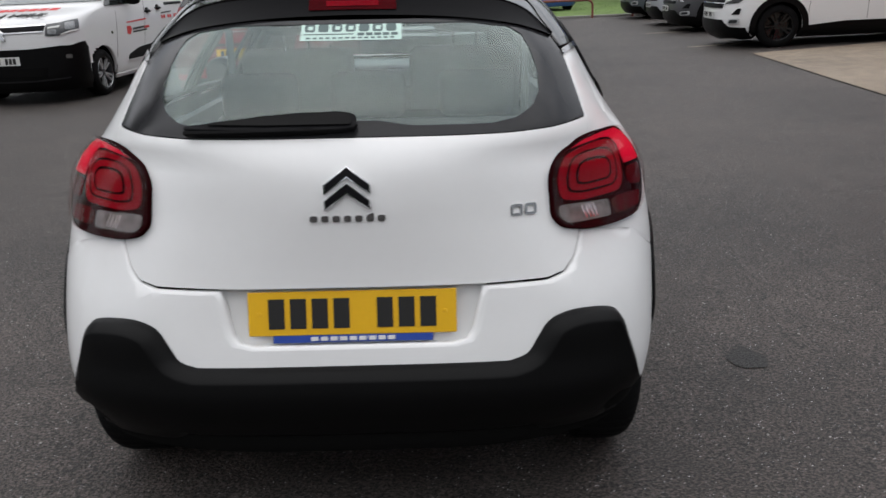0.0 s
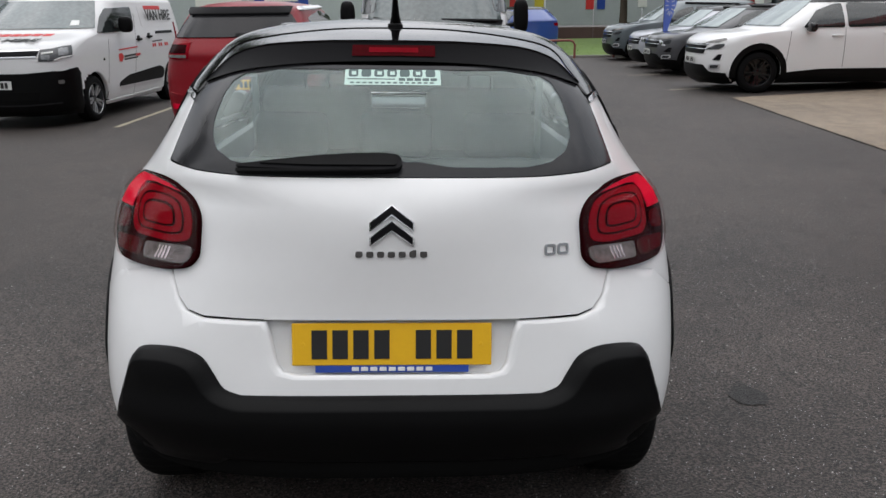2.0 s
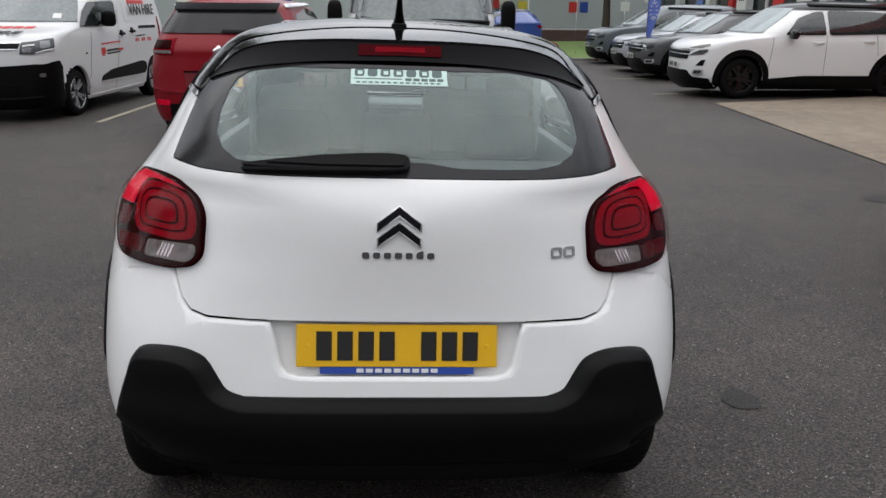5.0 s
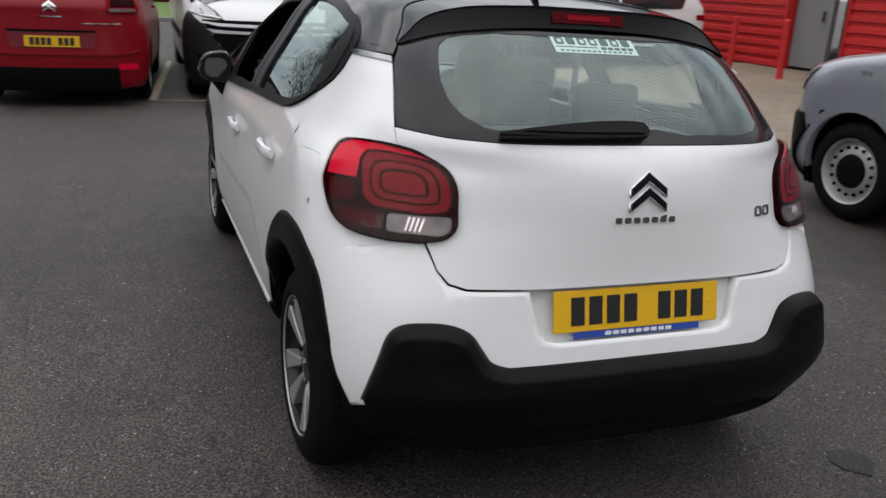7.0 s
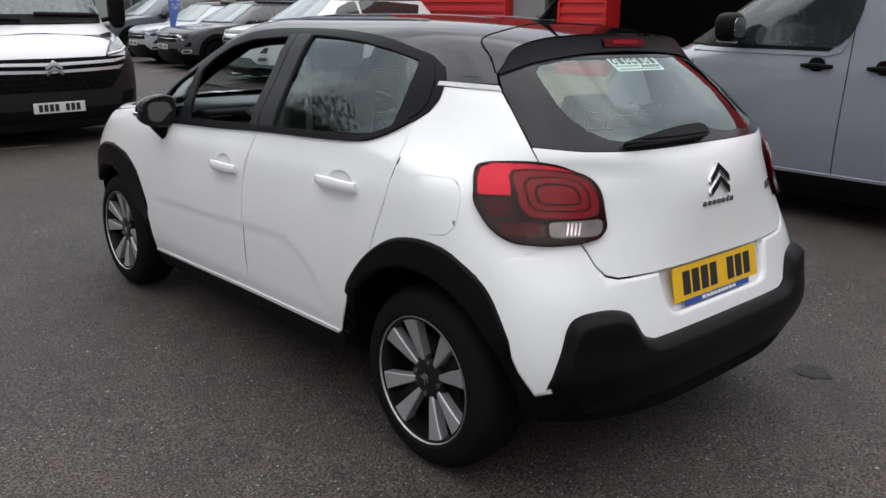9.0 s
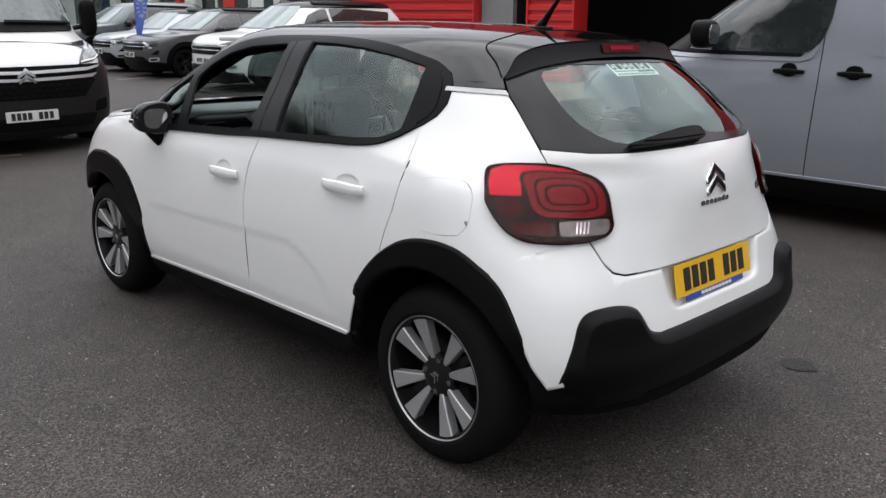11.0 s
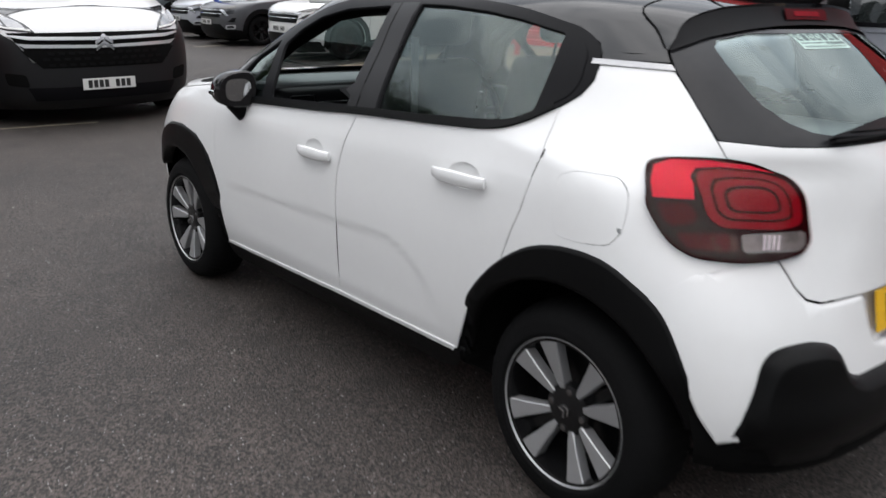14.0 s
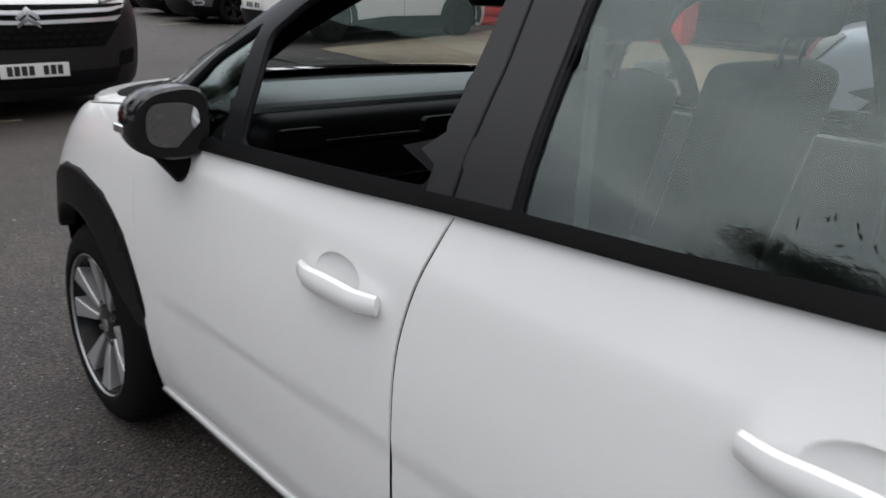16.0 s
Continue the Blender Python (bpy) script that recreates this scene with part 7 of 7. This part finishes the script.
for i in range(12):
    a = 2 * math.pi * i / 12
    part("sun_ray", box_bm((0.075, 0.004, 0.020), (0.145 + 0.075 * math.cos(a), -0.045, 1.50 + 0.19 * math.sin(a)), 0.001, 1, turn=Matrix.Rotation(-a, 4, "Y")), PAPER, cloth)

# ---- lawn, rails, hoarding and trees beyond ----
lawn = lattice("lawn", steps((-14, 14, 14)), steps((23.4, 38.6, 10)), GRASS, 0.05, "mown green verge behind a low kerb", "grass")
for i in range(18):
    k = part("kerb_stone", box_bm((1.50, 0.14, 0.14), (-12.6 + i * 1.52, 23.33, 0.05), 0.02, 2), KERB, lawn, smooth=False)
verts, faces = [], []
for i in range(5200):
    x, y = rng.uniform(0.5, 10), rng.uniform(23.5, 33)
    h, a = rng.uniform(0.03, 0.10), rng.uniform(0, 6.28)
    b = len(verts)
    verts += [(x, y, 0.05), (x + 0.02 * math.cos(a), y + 0.02 * math.sin(a), 0.05), (x + 0.03 * math.cos(a + 1), y + 0.03 * math.sin(a + 1), 0.05 + h)]
    faces.append((b, b + 1, b + 2))
tagged(mesh_ob("grass_tufts", verts, faces, BLADE), "short grass tufts on the verge", "grass", kind="stuff")


def rail(x0, x1, y):
    r = thing("hoop_rail", "low rust-red tubular hoop rail at the verge", "railing", pose(0, 0, 0), "hoop rails")
    pts = [(x0, y, 0.0), (x0, y, 0.44), (x0 + 0.05, y, 0.53), (x0 + 0.14, y, 0.57), (x1 - 0.14, y, 0.57), (x1 - 0.05, y, 0.53), (x1, y, 0.44), (x1, y, 0.0)]
    part("hoop", tube_bm(pts, 0.035, 10), RUSTRAIL, r)


rail(2.2, 5.1, 23.1)
rail(6.3, 9.2, 23.1)
rail(-1.6, 1.3, 23.1)

hoard = thing("site_hoarding", "grey sheet hoarding with brown base board and notices", "fence", pose(0, 0, 0))
pm = box_bm((2.36, 0.05, 2.5), (0, 0, 1.95), 0.004, 1)
me = bpy.data.meshes.new("hoarding_panel")
pm.to_mesh(me)
pm.free()
me.materials.append(HOARD)
bmx = box_bm((2.38, 0.08, 0.62), (0, 0, 0.31), 0.004, 1)
me2 = bpy.data.meshes.new("base_board")
bmx.to_mesh(me2)
bmx.free()
me2.materials.append(BROWN)
for i in range(26):
    for nm, q in (("hoarding_panel", me), ("base_board", me2)):
        o = new(nm, q)
        o.parent = hoard
        o.matrix_local = pose(-40 + i * 2.4, 39.2, 0)
for sx, sz, w, h, m in ((5.6, 2.0, 0.5, 0.4, PAPER), (6.5, 1.75, 0.45, 0.45, SIGNY), (9.0, 1.7, 0.4, 0.5, REDINK), (9.55, 1.7, 0.4, 0.5, BLUEINK), (11.6, 1.75, 0.45, 0.45, PAPER), (3.2, 1.8, 0.45, 0.45, SIGNY), (-6.0, 2.4, 2.6, 1.2, BLUEINK), (-9.0, 2.5, 2.2, 1.4, PAPER), (5.2, 1.9, 0.3, 0.6, REDINK), (12.8, 2.2, 0.5, 0.5, PAPER)):
    part("notice", box_bm((w, 0.02, h), (sx, 39.16, sz), 0.004, 1), m, hoard)
for i in range(9):
    part("print_bar", box_bm((1.8 - 0.2 * (i % 3), 0.01, 0.12), (-6.0, 39.14, 1.95 + i * 0.11)), PAPER, hoard) if i % 2 else None


def tree(x, y, h, crown, seed, leaves=5200, z0=0.3, label="broad green tree with dense crown", size=1.0):
    """A tapered trunk with limbs, and a crown of many small leaf clumps."""
    r = random.Random(seed)
    t = thing("tree", label, "tree", pose(x, y, 0), "trees")
    fork = h * z0
    bm = tube_bm([(0, 0, -0.1), (0.03, 0.02, fork * 0.5), (0.0, 0.05, fork), (0.12, 0.0, h * 0.6), (0.1, 0.1, h * 0.85)], [0.05 * h ** 0.8, 0.036 * h ** 0.8, 0.03 * h ** 0.8, 0.018 * h ** 0.8, 0.006 * h], 10)
    tips = []
    for i in range(13):
        a, e = r.uniform(0, 6.28), r.uniform(0.25, 1.1)
        L = crown * r.uniform(0.55, 1.0)
        s = Vector((0, 0, fork + (h * 0.8 - fork) * r.random()))
        d = Vector((math.cos(a) * math.cos(e), math.sin(a) * math.cos(e), math.sin(e)))
        p1, p2 = s + d * L * 0.5 + Vector((0, 0, 0.1)), s + d * L
        tube_bm([s, p1, p2], [0.014 * h ** 0.8, 0.009 * h ** 0.8, 0.003 * h ** 0.8], 7, bm)
        tips += [p1, p2, (p1 + p2) / 2]
    part("trunk", bm, BARK, t)
    tips += [Vector((r.gauss(0, crown * 0.35), r.gauss(0, crown * 0.35), h * r.uniform(0.6, 1.0))) for _ in range(20)]
    verts, faces = [], []
    for i in range(leaves):
        c = r.choice(tips)
        s = crown * 0.24
        p = c + Vector((r.gauss(0, s), r.gauss(0, s), r.gauss(0, s * 0.8)))
        k = r.uniform(0.07, 0.16) * (h / 7) ** 0.6 * size
        a = Vector((r.uniform(-1, 1), r.uniform(-1, 1), r.uniform(-0.6, 0.6))).normalized()
        b = a.cross(Vector((r.uniform(-1, 1), r.uniform(-1, 1), 1))).normalized()
        n = len(verts)
        verts += [p - a * k, p + b * k * 0.5, p + a * k, p - b * k * 0.5]
        faces.append((n, n + 1, n + 2, n + 3))
    tagged(mesh_ob("crown", verts, faces, LEAF, t), kind="stuff")
    return t


tree(-21.0, 9.5, 19.0, 5.0, 61, 44000, 0.22, "tall broad tree at the edge of the yard", 0.62)
tree(9.2, 33.5, 6.5, 2.6, 3, 5200, 0.42, "street tree with dark trunk on the verge")
tree(3.2, 36.5, 6.0, 2.4, 5, 4600, 0.40)
for i, (tx, ty, th) in enumerate(((-17, 12, 6.0), (-19, 17, 7.5), (-16.5, 21.5, 6.2), (-20, 5, 6.8), (-18, -2, 6.0), (-22, 26, 8.0))):
    tree(tx, ty, th, th * 0.36, 20 + i, 5200, 0.22)
for i, (tx, ty, th) in enumerate(((-15.5, 46, 22.0), (-20.5, 43, 25.0), (-27, 41, 22.0))):
    tree(tx, ty, th, th * 0.27, 40 + i, 26000, 0.25, "tall broad tree behind the hoarding", 0.62)
# trees behind the walk, seen only mirrored in paint, lamps and glass
for i, (x, y, h) in enumerate(((-19, -21, 8.5), (-11, -24, 9.5), (-3, -23, 8.0), (5, -25, 9.5), (13, -22, 8.5))):
    tree(x, y, h, 0.46 * h, 70 + i, 3200, 0.10, size=2.0)
